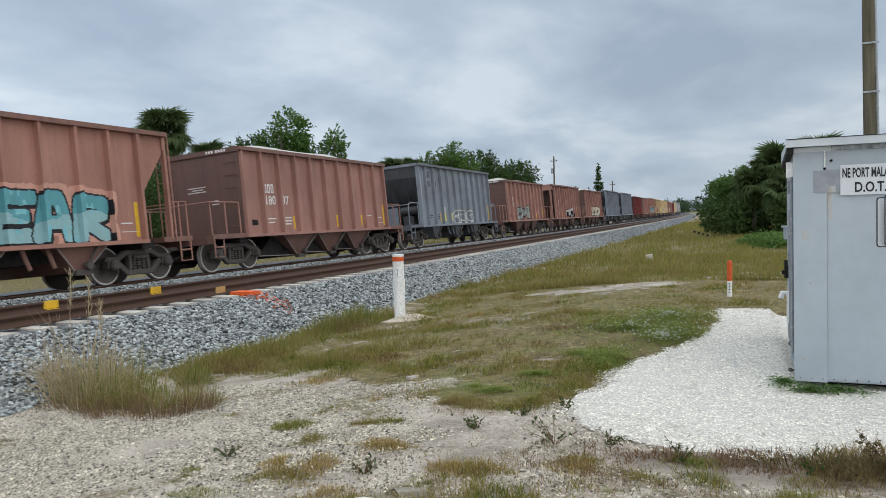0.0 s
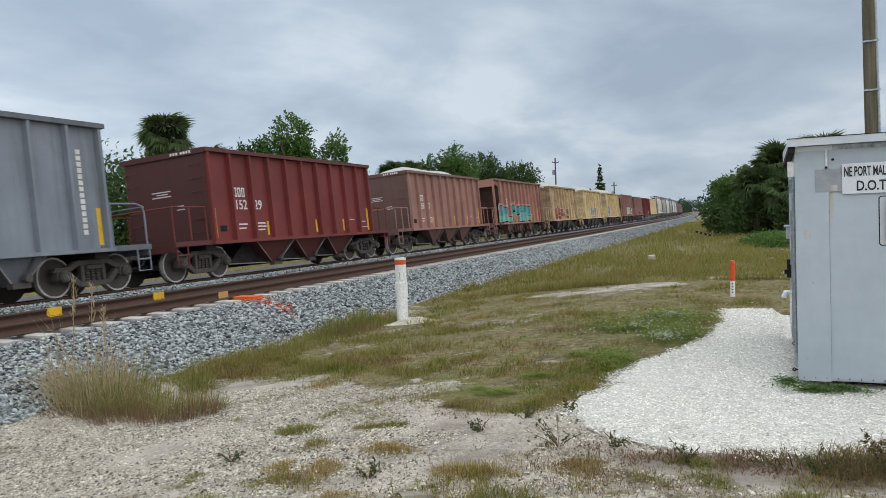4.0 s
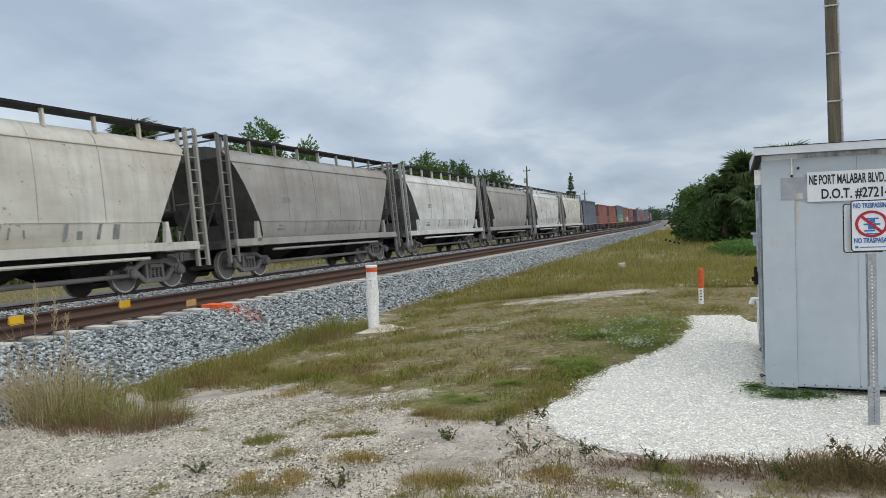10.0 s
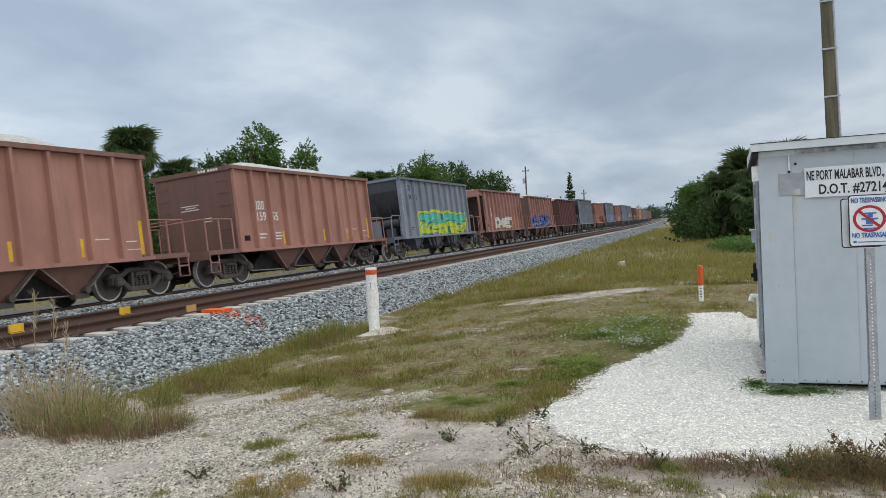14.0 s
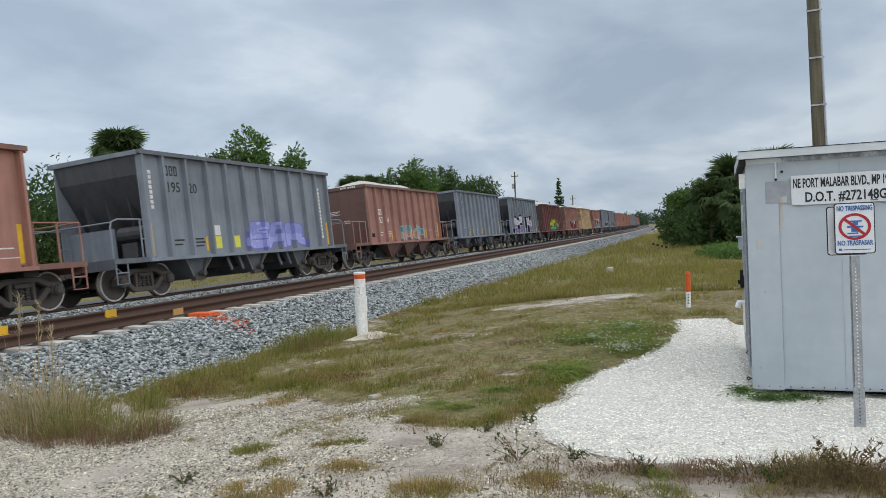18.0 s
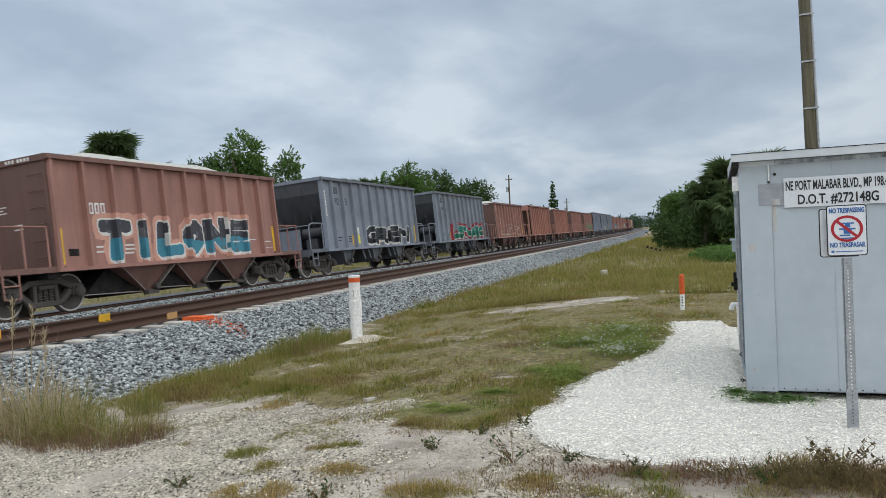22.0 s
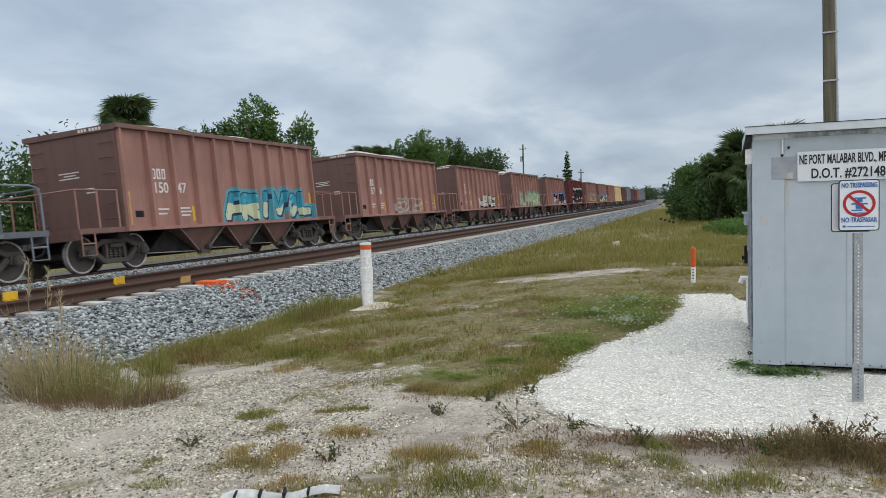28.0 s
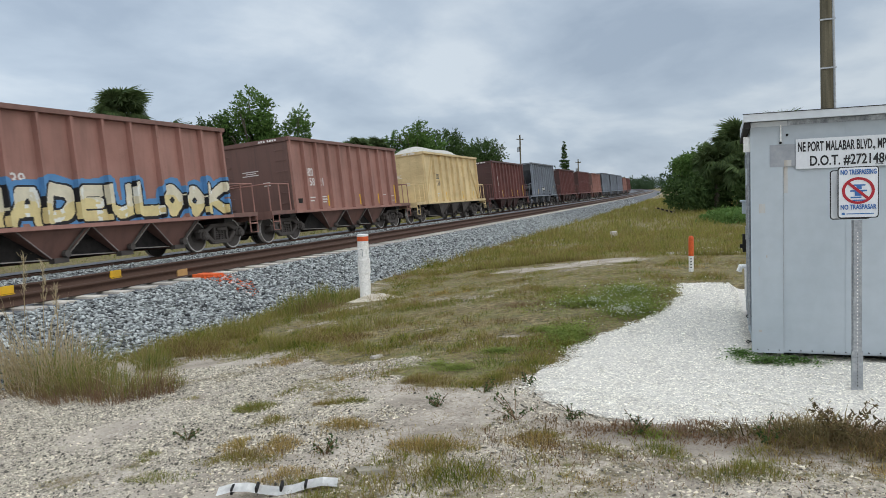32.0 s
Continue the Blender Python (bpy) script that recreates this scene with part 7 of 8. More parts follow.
def cabbage_palm(x, y, top, crown, seed):
    rng = np.random.default_rng(seed)
    z0 = float(ground_z(x, y))
    h = top - z0 - crown * 0.45
    t = tagged(empty("palm_tree", pose(x, y, z0)), "cabbage palm with a round head of fan leaves", "palm tree", "trees behind the railway")
    bm = bmesh.new()
    tube(bm, [(0, 0, -0.2), (0.08, 0, h * 0.5), (0, 0, h)], [0.2, 0.17, 0.17], 10)
    part("trunk", bm, trunk_m, t)
    def sprung(lo, hi, size):
        return Matrix.Translation((0, 0, h)) @ Matrix.Rotation(rng.uniform(0, 6.283), 4, "Z") @ Matrix.Rotation(-math.asin(rng.uniform(lo, hi)), 4, "Y") @ Matrix.Rotation(rng.uniform(-0.6, 0.6), 4, "X") @ Matrix.Diagonal((size, size, size, 1))

    for k in range(38):
        o = part("frond", FRONDS[k % 2], None, t)
        o.matrix_local = sprung(-0.6, 0.97, crown * rng.uniform(0.26, 0.31))
    # the inner leaves and the hanging skirt, too dense to count
    pv, pf = frond_points(1.6, 3)
    vs, fs = [], []
    for k in range(120):
        m = np.array(sprung(-0.95, 0.97, crown * rng.uniform(0.17, 0.285)))
        fs.append(pf + len(pv) * k)
        vs.append(pv @ m[:3, :3].T + m[:3, 3])
    part("leaf_mass", mesh_of("leaf_mass", np.concatenate(vs), np.concatenate(fs), leaf_palm), None, t)["kind"] = "stuff"
    return t


cabbage_palm(-33.9, 37.2, 9.2, 4.3, 1)
cabbage_palm(-32.0, 39.0, 7.0, 3.4, 2)
cabbage_palm(-30.8, 64.2, 7.7, 4.0, 3)
cabbage_palm(-29.8, 65.4, 7.4, 3.6, 4)
broadleaf(-28.9, 43.3, 9.6, 4.5, "broad-leaved tree with an open green crown", leaf_mid, 11, 18050, 0.099)
broadleaf(-31.8, 43.0, 7.9, 4.6, "low bushy green tree behind the railway", leaf_dark, 12, 14250, 0.099)
broadleaf(-25.9, 44.3, 8.3, 2.8, "slender light-green tree with a thin crown", leaf_mid, 13, 7980, 0.079, 0.09)
broadleaf(-27.9, 70.3, 9.4, 5.4, "tall dark-green tree with an uneven crown", leaf_mid, 14, 12350, 0.119)
broadleaf(-30.3, 70.0, 7.6, 5.4, "bushy dark-green tree behind the railway", leaf_dark, 15, 6840, 0.119)
broadleaf(-26.6, 76.0, 8.7, 6.6, "round dark-green tree behind the railway", leaf_dark, 16, 14250, 0.132)
broadleaf(-24.4, 82.0, 7.7, 7.4, "spreading dark-green tree behind the railway", leaf_dark, 17, 14250, 0.132)


def norfolk_pine(x, y, top):
    rng = np.random.default_rng(8)
    z0 = float(ground_z(x, y))
    h = top - z0
    t = tagged(empty("norfolk_pine", pose(x, y, z0)), "narrow tiered pine far off", "tree", "trees behind the railway")
    bm = bmesh.new()
    tube(bm, [(0, 0, -0.2), (0, 0, h)], [0.22, 0.03], 7)
    part("trunk", bm, trunk_m, t)
    blobs = []
    for k in range(13):
        z = h * (0.35 + 0.65 * k / 13)
        r = (1.5 * (1 - k / 13.5) ** 0.8 + 0.12) * rng.uniform(0.7, 1.2)
        for j in range(5):
            a = j * 1.26 + rng.uniform(0, 1)
            blobs.append((math.cos(a) * r * 0.55, math.sin(a) * r * 0.55, z + rng.uniform(-0.1, 0.4), r * 0.5, r * 0.5, 0.24))
    part("crown", leaf_cloud("crown", blobs, 3600, 0.17, leaf_dark, rng), None, t)


norfolk_pine(-30.7, 170.7, 12.8)


def mast(x, y, top, label, cross=True):
    z0 = float(ground_z(x, y))
    h = top - z0
    p = tagged(empty("distant_pole", pose(x, y, z0)), label, "utility pole")
    bm = bmesh.new()
    tube(bm, [(0, 0, -0.3), (0, 0, h)], [0.2, 0.14], 8)
    part("shaft", bm, wood_pole, p)
    if cross:
        part("crossarm", boxes((-0.7, 0.7, -0.06, 0.06, h - 1.0, h - 0.85)), wood_pole, p)
        bm = bmesh.new()
        lathe(bm, [(h - 3.4, 0.26), (h - 2.4, 0.26)], (-0.4, 0, 0), "Z", 10)
        part("transformer", bm, galv, p)
        part("insulator", boxes(*[(q - 0.05, q + 0.05, -0.05, 0.05, h - 0.85, h - 0.62) for q in (-0.6, 0.6)]), galv, p)


mast(-35.4, 147.7, 13.0, "distant wooden power pole with a transformer")
mast(-31.5, 195.0, 9.5, "distant small wooden power pole")


def thicket(name, label, blobs, n, leaf, material, seed, kind="stuff"):
    rng = np.random.default_rng(seed)
    return tagged(new(name, leaf_cloud(name, blobs, n, leaf, material, rng, 0.2)), label, "bushes", kind=kind)


def hedge_blobs(x0, x1, y0, y1, hmin, hmax, n, seed, follow=True):
    rng = np.random.default_rng(seed)
    out = []
    for _ in range(n):
        y = rng.uniform(y0, y1)
        x = rng.uniform(x0, x1) + (float(bend(np.array(y))) if follow else 0)
        h = rng.uniform(hmin, hmax)
        out.append((x, y, -0.5 + h * 0.45, h * rng.uniform(0.4, 0.6), h * rng.uniform(0.4, 0.6), h * 0.55))
    return out


thicket("hedgerow", "dense green scrub behind the railway", hedge_blobs(-34, -27, 40, 125, 2.6, 4.6, 75, 5) + hedge_blobs(-36, -29, -6, 42, 4.2, 6.6, 48, 55) + hedge_blobs(-34, -30, 34, 70, 4.6, 6.4, 22, 57), 105000, 0.135, leaf_dark, 6)
thicket("palm_scrub", "dense palm scrub under the tall palm", [(-33.6, 38.0, 3.0, 1.7, 1.7, 3.2), (-32.2, 39.2, 2.8, 1.8, 1.8, 3.0), (-34.8, 37.0, 3.0, 1.6, 1.6, 3.0), (-31.2, 40.5, 2.4, 1.6, 1.6, 2.6)], 7000, 0.2, leaf_palm, 67)
thicket("far_hedgerow", "far green scrub along the railway", hedge_blobs(-46, -33, 105, 420, 4.5, 8.0, 100, 7), 30000, 0.42, leaf_far, 8)
thicket("far_woods", "distant dark tree line", hedge_blobs(-12, 40, 235, 330, 6, 9, 60, 9, False) + hedge_blobs(-170, 60, 760, 900, 9, 15, 110, 19, False), 34000, 0.8, leaf_far, 10)


def right_trees():
    """The thick clump of palms and shrubs by the line."""
    for x, y, top, w, sd in ((0.6, 60.5, 5.0, 4.6, 31), (5.4, 62.0, 6.0, 6.0, 32), (-1.0, 61.0, 4.0, 3.6, 33), (9.8, 61.0, 6.1, 6.0, 34)):
        broadleaf(x, y, top, w, "dense dark-green shrubby tree by the railway", leaf_mid if sd % 2 else leaf_dark, sd, 11000, 0.12, 0.14)
    for x, y, top, c, sd in ((2.2, 58.2, 6.3, 4.8, 41), (0.6, 58.0, 4.7, 4.0, 42), (4.9, 57.5, 6.8, 5.0, 43), (2.6, 56.6, 4.2, 4.2, 44)):
        cabbage_palm(x, y, top, c, sd)
    rng = np.random.default_rng(4)
    blobs = [(rng.uniform(-2.6, 13), rng.uniform(54, 62), 0.9, 1.3, 1.3, 1.5) for _ in range(24)] + [(rng.uniform(-3.4, 0), rng.uniform(56, 64), 1.0, 1.1, 1.1, 1.4) for _ in range(9)]
    thicket("shrubbery", "thick green shrubs under the trees", blobs, 22000, 0.15, leaf_dark, 12)
    blobs = [(rng.uniform(0.6, 9), rng.uniform(38, 52), -0.25, 1.2, 1.2, 0.4) for _ in range(30)]
    thicket("vine_tangle", "low tangle of green vines and weeds", blobs, 15000, 0.11, leaf_mid, 13)


right_trees()


# ---- clumps and weeds near the camera ----
def tussock(name, label, x, y, rx, ry, n, h0, h1, w, material, seed, fall=0.8, category="grass"):
    """A clump of long thin blades that rise and bend over, each in four joints."""
    rng = np.random.default_rng(seed)
    a, r = rng.uniform(0, 6.283, n), rng.uniform(0, 1, n) ** 0.6
    px, py = x + np.cos(a) * r * rx, y + np.sin(a) * r * ry
    keep = value_noise(px * 5 + seed, py * 5, seed) > 0.33
    px, py, a, r = px[keep], py[keep], a[keep], r[keep]
    n = len(px)
    h = rng.uniform(h0, h1, n) * (0.25 + 1.15 * value_noise(px * 4.3 + seed, py * 4.3, seed + 4)) * (1.1 - 0.4 * r)
    out = a + rng.normal(0, 0.9, n)
    f = rng.uniform(0.1, 1.0, n) ** 1.5 * fall
    ww = w * rng.uniform(0.5, 1.4, n)
    t = rng.uniform(0, 6.283, n)
    sv = np.stack([np.cos(t), np.sin(t), np.zeros(n)], -1) * ww[:, None]
    base = np.stack([px, py, ground_z(px, py) - 0.02], -1)
    rows = []
    for u, k in ((0, 1.0), (0.35, 0.9), (0.7, 0.65), (1.0, 0.12)):
        go = h * f * u ** 1.8
        c = base + np.stack([np.cos(out) * go, np.sin(out) * go, h * (u - 0.55 * f * u ** 2.4)], -1)
        rows += [c - sv * k, c + sv * k]
    v = np.stack(rows, 1)
    q = np.array([(0, 1, 3, 2), (2, 3, 5, 4), (4, 5, 7, 6)])
    fs = (np.arange(n) * 8)[:, None, None] + q[None]
    return tagged(new(name, mesh_of(name, v.reshape(-1, 3), fs.reshape(-1, 4), material)), label, category, kind="stuff")


def clump(name, label, x, y, rx, ry, n, h0, h1, w, material, seed, lean=0.8, category="grass"):
    rng = np.random.default_rng(seed)
    a, r = rng.uniform(0, 6.283, n), rng.uniform(0, 1, n) ** 0.7
    px, py = x + np.cos(a) * r * rx, y + np.sin(a) * r * ry
    lump = value_noise(px * 7 + seed, py * 7, seed)
    keep = value_noise(px * 4.3, py * 4.3 + seed, seed + 1) > 0.24
    px, py, r, lump = px[keep], py[keep], r[keep], lump[keep]
    n = len(px)
    h = rng.uniform(h0, h1, n) * (1.1 - 0.45 * r) * (0.4 + 1.1 * lump)
    me = blades(name, px, py, ground_z(px, py) - 0.02, h, np.full(n, w) * rng.uniform(0.6, 1.4, n), rng.uniform(0.1, lean, n), material, rng)
    return tagged(new(name, me), label, category, kind="stuff")


tussock("dry_grass_clump", "tall clump of dry straw-coloured grass", -7.5, 6.75, 0.6, 0.45, 760, 0.3, 1.25, 0.006, grass_straw, 61, 1.8)
tussock("mixed_grass_clump", "rough olive grass beside the dry clump", -6.9, 6.45, 0.8, 0.45, 1000, 0.15, 0.8, 0.0028, tuft_green, 62, 1.3)
tussock("dead_leaves", "pale dead leaves hanging over the olive grass", -7.1, 6.35, 0.75, 0.4, 420, 0.3, 0.85, 0.006, grass_straw, 68, 1.7)
tussock("low_weed_clump", "clump of weedy olive grass at the edge of the sand", -5.85, 6.1, 0.85, 0.42, 1500, 0.12, 0.6, 0.0022, tuft_green, 63, 1.2)
tussock("weed_straw", "dry stems among the weedy grass", -6.0, 6.05, 1.0, 0.42, 1000, 0.12, 0.6, 0.0022, grass_dry, 163, 1.4)
tussock("red_weed_clump", "reddish dry weeds at the edge of the sand", -5.75, 5.85, 0.85, 0.32, 1900, 0.08, 0.38, 0.002, weed_red, 64, 1.4)
tussock("red_fringe", "reddish dry weeds under the tall grass", -6.9, 6.1, 0.9, 0.32, 1300, 0.06, 0.36, 0.0025, weed_red, 69, 1.4)
tussock("dark_weed", "dark green bushy weed", -6.3, 7.2, 0.22, 0.2, 420, 0.2, 0.55, 0.0028, tuft_green, 65, 1.0)
for i, (x, y, s) in enumerate(((-7.35, 6.6, 0.1), (-7.0, 6.5, 0.35), (-7.75, 6.7, 0.0))):
    # seed stalks that stand above the clump
    st = tagged(empty("seed_stalk", pose(x, y, float(ground_z(x, y)))), "thin grass stalk with a feathery seed head", "grass stalk", "stalks in the dry clump")
    rng = np.random.default_rng(70 + i)
    tx, ty, h = rng.uniform(-0.1, 0.25), rng.uniform(-0.1, 0.1), 1.45 - s
    part("stem", tubes([[(0, 0, 0), (tx * 0.4, ty * 0.4, h * 0.6), (tx, ty, h)]], 0.004, 4), grass_straw, st)
    hx = np.linspace(0.72, 1.05, 60)
    part("seed_head", blades("seed_head", tx * hx + rng.normal(0, 0.015, 60), ty * hx + rng.normal(0, 0.015, 60), h * hx - 0.06, np.full(60, 0.09), np.full(60, 0.003), rng.uniform(0.5, 1.4, 60), grass_straw, rng), None, st)
tussock("pipe_grass", "tall green grass beside the marker pipe", -7.0, 12.4, 0.65, 1.4, 3600, 0.15, 0.45, 0.003, tuft_green, 66, 0.7)
tussock("toe_grass", "long olive grass along the foot of the ballast", -6.9, 9.6, 0.6, 2.6, 6000, 0.08, 0.30, 0.0026, rough_sward, 166, 0.8)
tussock("toe_tuft", "yellow-green tuft before the ballast", -5.1, 8.2, 0.45, 0.4, 1300, 0.1, 0.30, 0.0024, rough_sward, 168, 0.8)
tussock("mid_tuft", "yellow-green tuft in the meadow", -4.3, 9.3, 0.7, 0.5, 1300, 0.06, 0.22, 0.0026, rough_sward, 169, 0.8)
for k, (x, y, rx, ry, n, h1, mt) in enumerate(((-1.75, 6.7, 0.35, 0.5, 1300, 0.13, tuft_green), (-1.45, 8.3, 0.3, 0.6, 1100, 0.12, tuft_green), (-2.6, 8.6, 0.6, 0.35, 1200, 0.12, sward), (-3.6, 7.6, 0.5, 0.25, 1100, 0.14, rough_sward), (-3.9, 10.8, 0.9, 0.4, 1300, 0.16, tuft_green), (-2.7, 11.6, 0.8, 0.4, 1200, 0.12, tuft_green), (-5.2, 10.6, 0.6, 0.5, 1100, 0.2, rough_sward), (-4.6, 12.6, 0.7, 0.3, 1000, 0.16, tuft_gold), (-2.4, 9.9, 0.6, 0.3, 900, 0.1, weed_red), (-3.2, 13.6, 1.0, 0.4, 1200, 0.14, tuft_green), (-1.2, 13.5, 0.9, 0.4, 1100, 0.12, tuft_green), (-2.9, 6.0, 0.4, 0.15, 700, 0.1, tuft_gold), (-4.4, 6.9, 0.35, 0.2, 800, 0.14, tuft_gold), (-0.4, 14.6, 0.6, 0.3, 800, 0.12, tuft_gold), (-5.6, 14.4, 0.5, 0.4, 800, 0.2, rough_sward))):
    tussock("meadow_tuft", ("matted olive and green weeds in the meadow" if mt is tuft_green else "standing dry and olive grass in the meadow"), x, y, rx, ry, n, 0.04, h1, 0.0011 + 0.00018 * y, mt, 500 + k, 1.1)
tussock("pipe_red_grass", "reddish grass beside the marker pipe", -6.75, 11.6, 0.5, 0.4, 700, 0.12, 0.34, 0.003, weed_red, 67, 0.7)


def clover():
    rng = np.random.default_rng(14)
    for nm, lb, pts, n, mt, sz in (("clover_patch", "bright green clover patch", ((-1.05, 11.0, 0.8, 1.1), (-1.5, 9.9, 0.9, 1.0), (-0.9, 9.4, 0.5, 1.0), (-1.35, 7.6, 0.28, 0.6)), 42000, clover_m, 0.013), ("clover_flowers", "tiny white clover flowers", ((-1.05, 10.8, 0.8, 1.2), (-1.4, 9.7, 0.8, 1.0), (-0.95, 9.0, 0.4, 0.8)), 1000, flower_m, 0.014), ("shed_weeds", "green weeds growing at the foot of the shed", ((0.66, 6.78, 0.36, 0.12), (0.26, 6.95, 0.16, 0.16), (0.45, 6.68, 0.3, 0.14)), 2400, leaf_mid, 0.012), ("ground_weed", "flat green weed on the sand", ((-2.35, 6.45, 0.55, 0.3), (-2.1, 6.2, 0.4, 0.2), (-1.7, 8.0, 0.3, 0.25), (-1.9, 6.9, 0.3, 0.15)), 9000, clover_m, 0.008)):
        cs = []
        for x, y, rx, ry in pts:
            k = n // len(pts)
            a, r = rng.uniform(0, 6.283, k), np.abs(rng.normal(0, 0.55, k))
            cs.append(np.stack([x + np.cos(a) * r * rx, y + np.sin(a) * r * ry], -1))
        p = np.concatenate(cs)
        p = p[~in_pad(p[:, 0], p[:, 1], -0.05)] if nm != "shed_weeds" else p
        p = p[fbm(p[:, 0] * 3.2, p[:, 1] * 3.2, 91) + rng.normal(0, 0.09, len(p)) > {"shed_weeds": 0.2, "ground_weed": 0.34, "clover_flowers": 0.42}.get(nm, 0.38)]
        m = len(p)
        z = ground_z(p[:, 0], p[:, 1]) + rng.uniform(0.0, 1.0, m) ** 1.7 * (0.09 if nm == "clover_patch" else 0.035) + (0.005 if nm != "clover_flowers" else 0.07)
        c = np.stack([p[:, 0], p[:, 1], z], -1)
        if nm == "clover_flowers":
            tagged(new(nm, rocks(nm, c, rng.uniform(0.006, 0.012, m), mt, rng)), lb, "weeds", kind="stuff")
            continue
        d = rng.normal(size=(m, 3)) * (1, 1, 0.2)
        d /= np.linalg.norm(d, axis=1)[:, None]
        t = np.cross(d, (0.1, 0.1, 1.0) + rng.normal(0, 0.18, (m, 3)))
        t /= np.linalg.norm(t, axis=1)[:, None]
        L = sz * rng.uniform(0.6, 1.3, m)[:, None]
        v = np.stack([c - d * L, c + t * L * 0.7, c + d * L, c - t * L * 0.7], 1)
        tagged(new(nm, mesh_of(nm, v.reshape(-1, 3), (np.arange(m) * 4)[:, None] + np.array([[0, 1, 2, 3]]), mt)), lb, "weeds", kind="stuff")


clover()


PEBBLE = surface("mixed_pebbles", (0.47, 0.42, 0.36), (0.30, 0.265, 0.225), 0.9, 0, 8, 40, 0.002, island=0.9)


def small_weeds():
    """Low dark weeds, each a tuft of stems with small leaves, and the dry border before the pad."""
    rng = np.random.default_rng(31)
    spots = [(-1.63, 5.4, 0.13), (-1.85, 4.99, 0.11), (-1.21, 4.75, 0.17), (-1.35, 5.65, 0.11), (-0.85, 4.85, 0.1), (-3.5, 4.3, 0.09), (-2.2, 3.95, 0.09), (0.72, 4.78, 0.22), (1.05, 4.7, 0.2), (0.3, 4.6, 0.14), (-0.4, 4.66, 0.14)]
    for x, y, h in spots:
        w = tagged(empty("small_weed", pose(x, y, float(ground_z(x, y)) - 0.01)), "small dark branching weed in sandy soil", "weed", "small weeds on the sand")
        bm = bmesh.new()
        vs, fs = [], []
        for k in range(9 if h < 0.2 else 15):
            a, l = rng.uniform(0, 6.283), rng.uniform(0.5, 1.0)
            tip = (math.cos(a) * h * l, math.sin(a) * h * l, h * rng.uniform(0.5, 1.1))
            tube(bm, [(0, 0, 0), (tip[0] * 0.5, tip[1] * 0.5, tip[2] * 0.6), tip], 0.0025, 4)
            for q in range(9 if h < 0.2 else 24):
                f = rng.uniform(0.3, 1.05)
                c = Vector(tip) * f + Vector(rng.normal(0, 0.008, 3))
                d, t = Vector(rng.normal(0, 1, 3)).normalized() * (0.014 if h < 0.2 else 0.018), Vector(rng.normal(0, 1, 3)).normalized() * 0.007
                i = len(vs)
                vs += [c - d, c + t, c + d, c - t]
                fs.append((i, i + 1, i + 2, i + 3))
        part("stem_cluster", bm, weed_red, w)["kind"] = "stuff"
        part("foliage", mesh_of("foliage", [tuple(v) for v in vs], fs, leaf_dark if h < 0.2 else weed_dead), None, w)
    dark = (("low_red_weeds", "low reddish-brown weeds on dark soil", -0.05, 4.66, 0.5, 0.12, 1100, 0.02, 0.08, 0.003, weed_red), ("edge_weeds", "low green weeds at the pad's edge", -0.32, 4.62, 0.22, 0.12, 500, 0.03, 0.10, 0.004, clover_m),
            ("dry_brush", "dry yellowish brush at the pad's edge", 0.62, 4.88, 0.30, 0.16, 420, 0.05, 0.28, 0.003, grass_dry), ("dry_brush", "dry brown brush at the pad's edge", 0.62, 4.84, 0.36, 0.16, 420, 0.04, 0.2, 0.003, weed_red),
            ("green_brush", "olive weeds at the pad's edge", 0.45, 4.72, 0.5, 0.14, 420, 0.03, 0.16, 0.004, weed_dead), ("dry_brush", "dry brown brush at the pad's edge", 1.2, 4.66, 0.6, 0.2, 700, 0.03, 0.18, 0.003, weed_red), ("green_brush", "olive weeds at the pad's edge", 1.15, 4.55, 0.6, 0.2, 420, 0.03, 0.15, 0.004, weed_dead),
            ("edge_litter", "brown dead weeds along the pad's edge", -0.3, 4.72, 1.1, 0.26, 2600, 0.02, 0.08, 0.004, weed_red), ("edge_litter", "brown dead weeds along the pad's edge", 0.9, 4.8, 1.0, 0.3, 2400, 0.03, 0.12, 0.004, weed_red), ("edge_straw", "dry straw along the pad's edge", 0.7, 4.7, 1.1, 0.3, 700, 0.03, 0.14, 0.003, weed_dead),
            )
    for k, t in enumerate(dark):
        clump(t[0], t[1], t[2], t[3], t[4], t[5], t[6], t[7], t[8], t[9], t[10], 200 + k, 1.9, "weeds")
    clump("dead_weed_litter", "scattered dead weed stems on sandy soil", -0.9, 4.2, 2.4, 1.0, 5200, 0.02, 0.075, 0.0022, weed_red, 260, 1.6, "weeds")
    clump("dry_stem_litter", "scattered dry grass stems on sandy soil", -1.2, 4.3, 2.6, 1.0, 4200, 0.02, 0.07, 0.0022, grass_dry, 261, 1.6, "weeds")
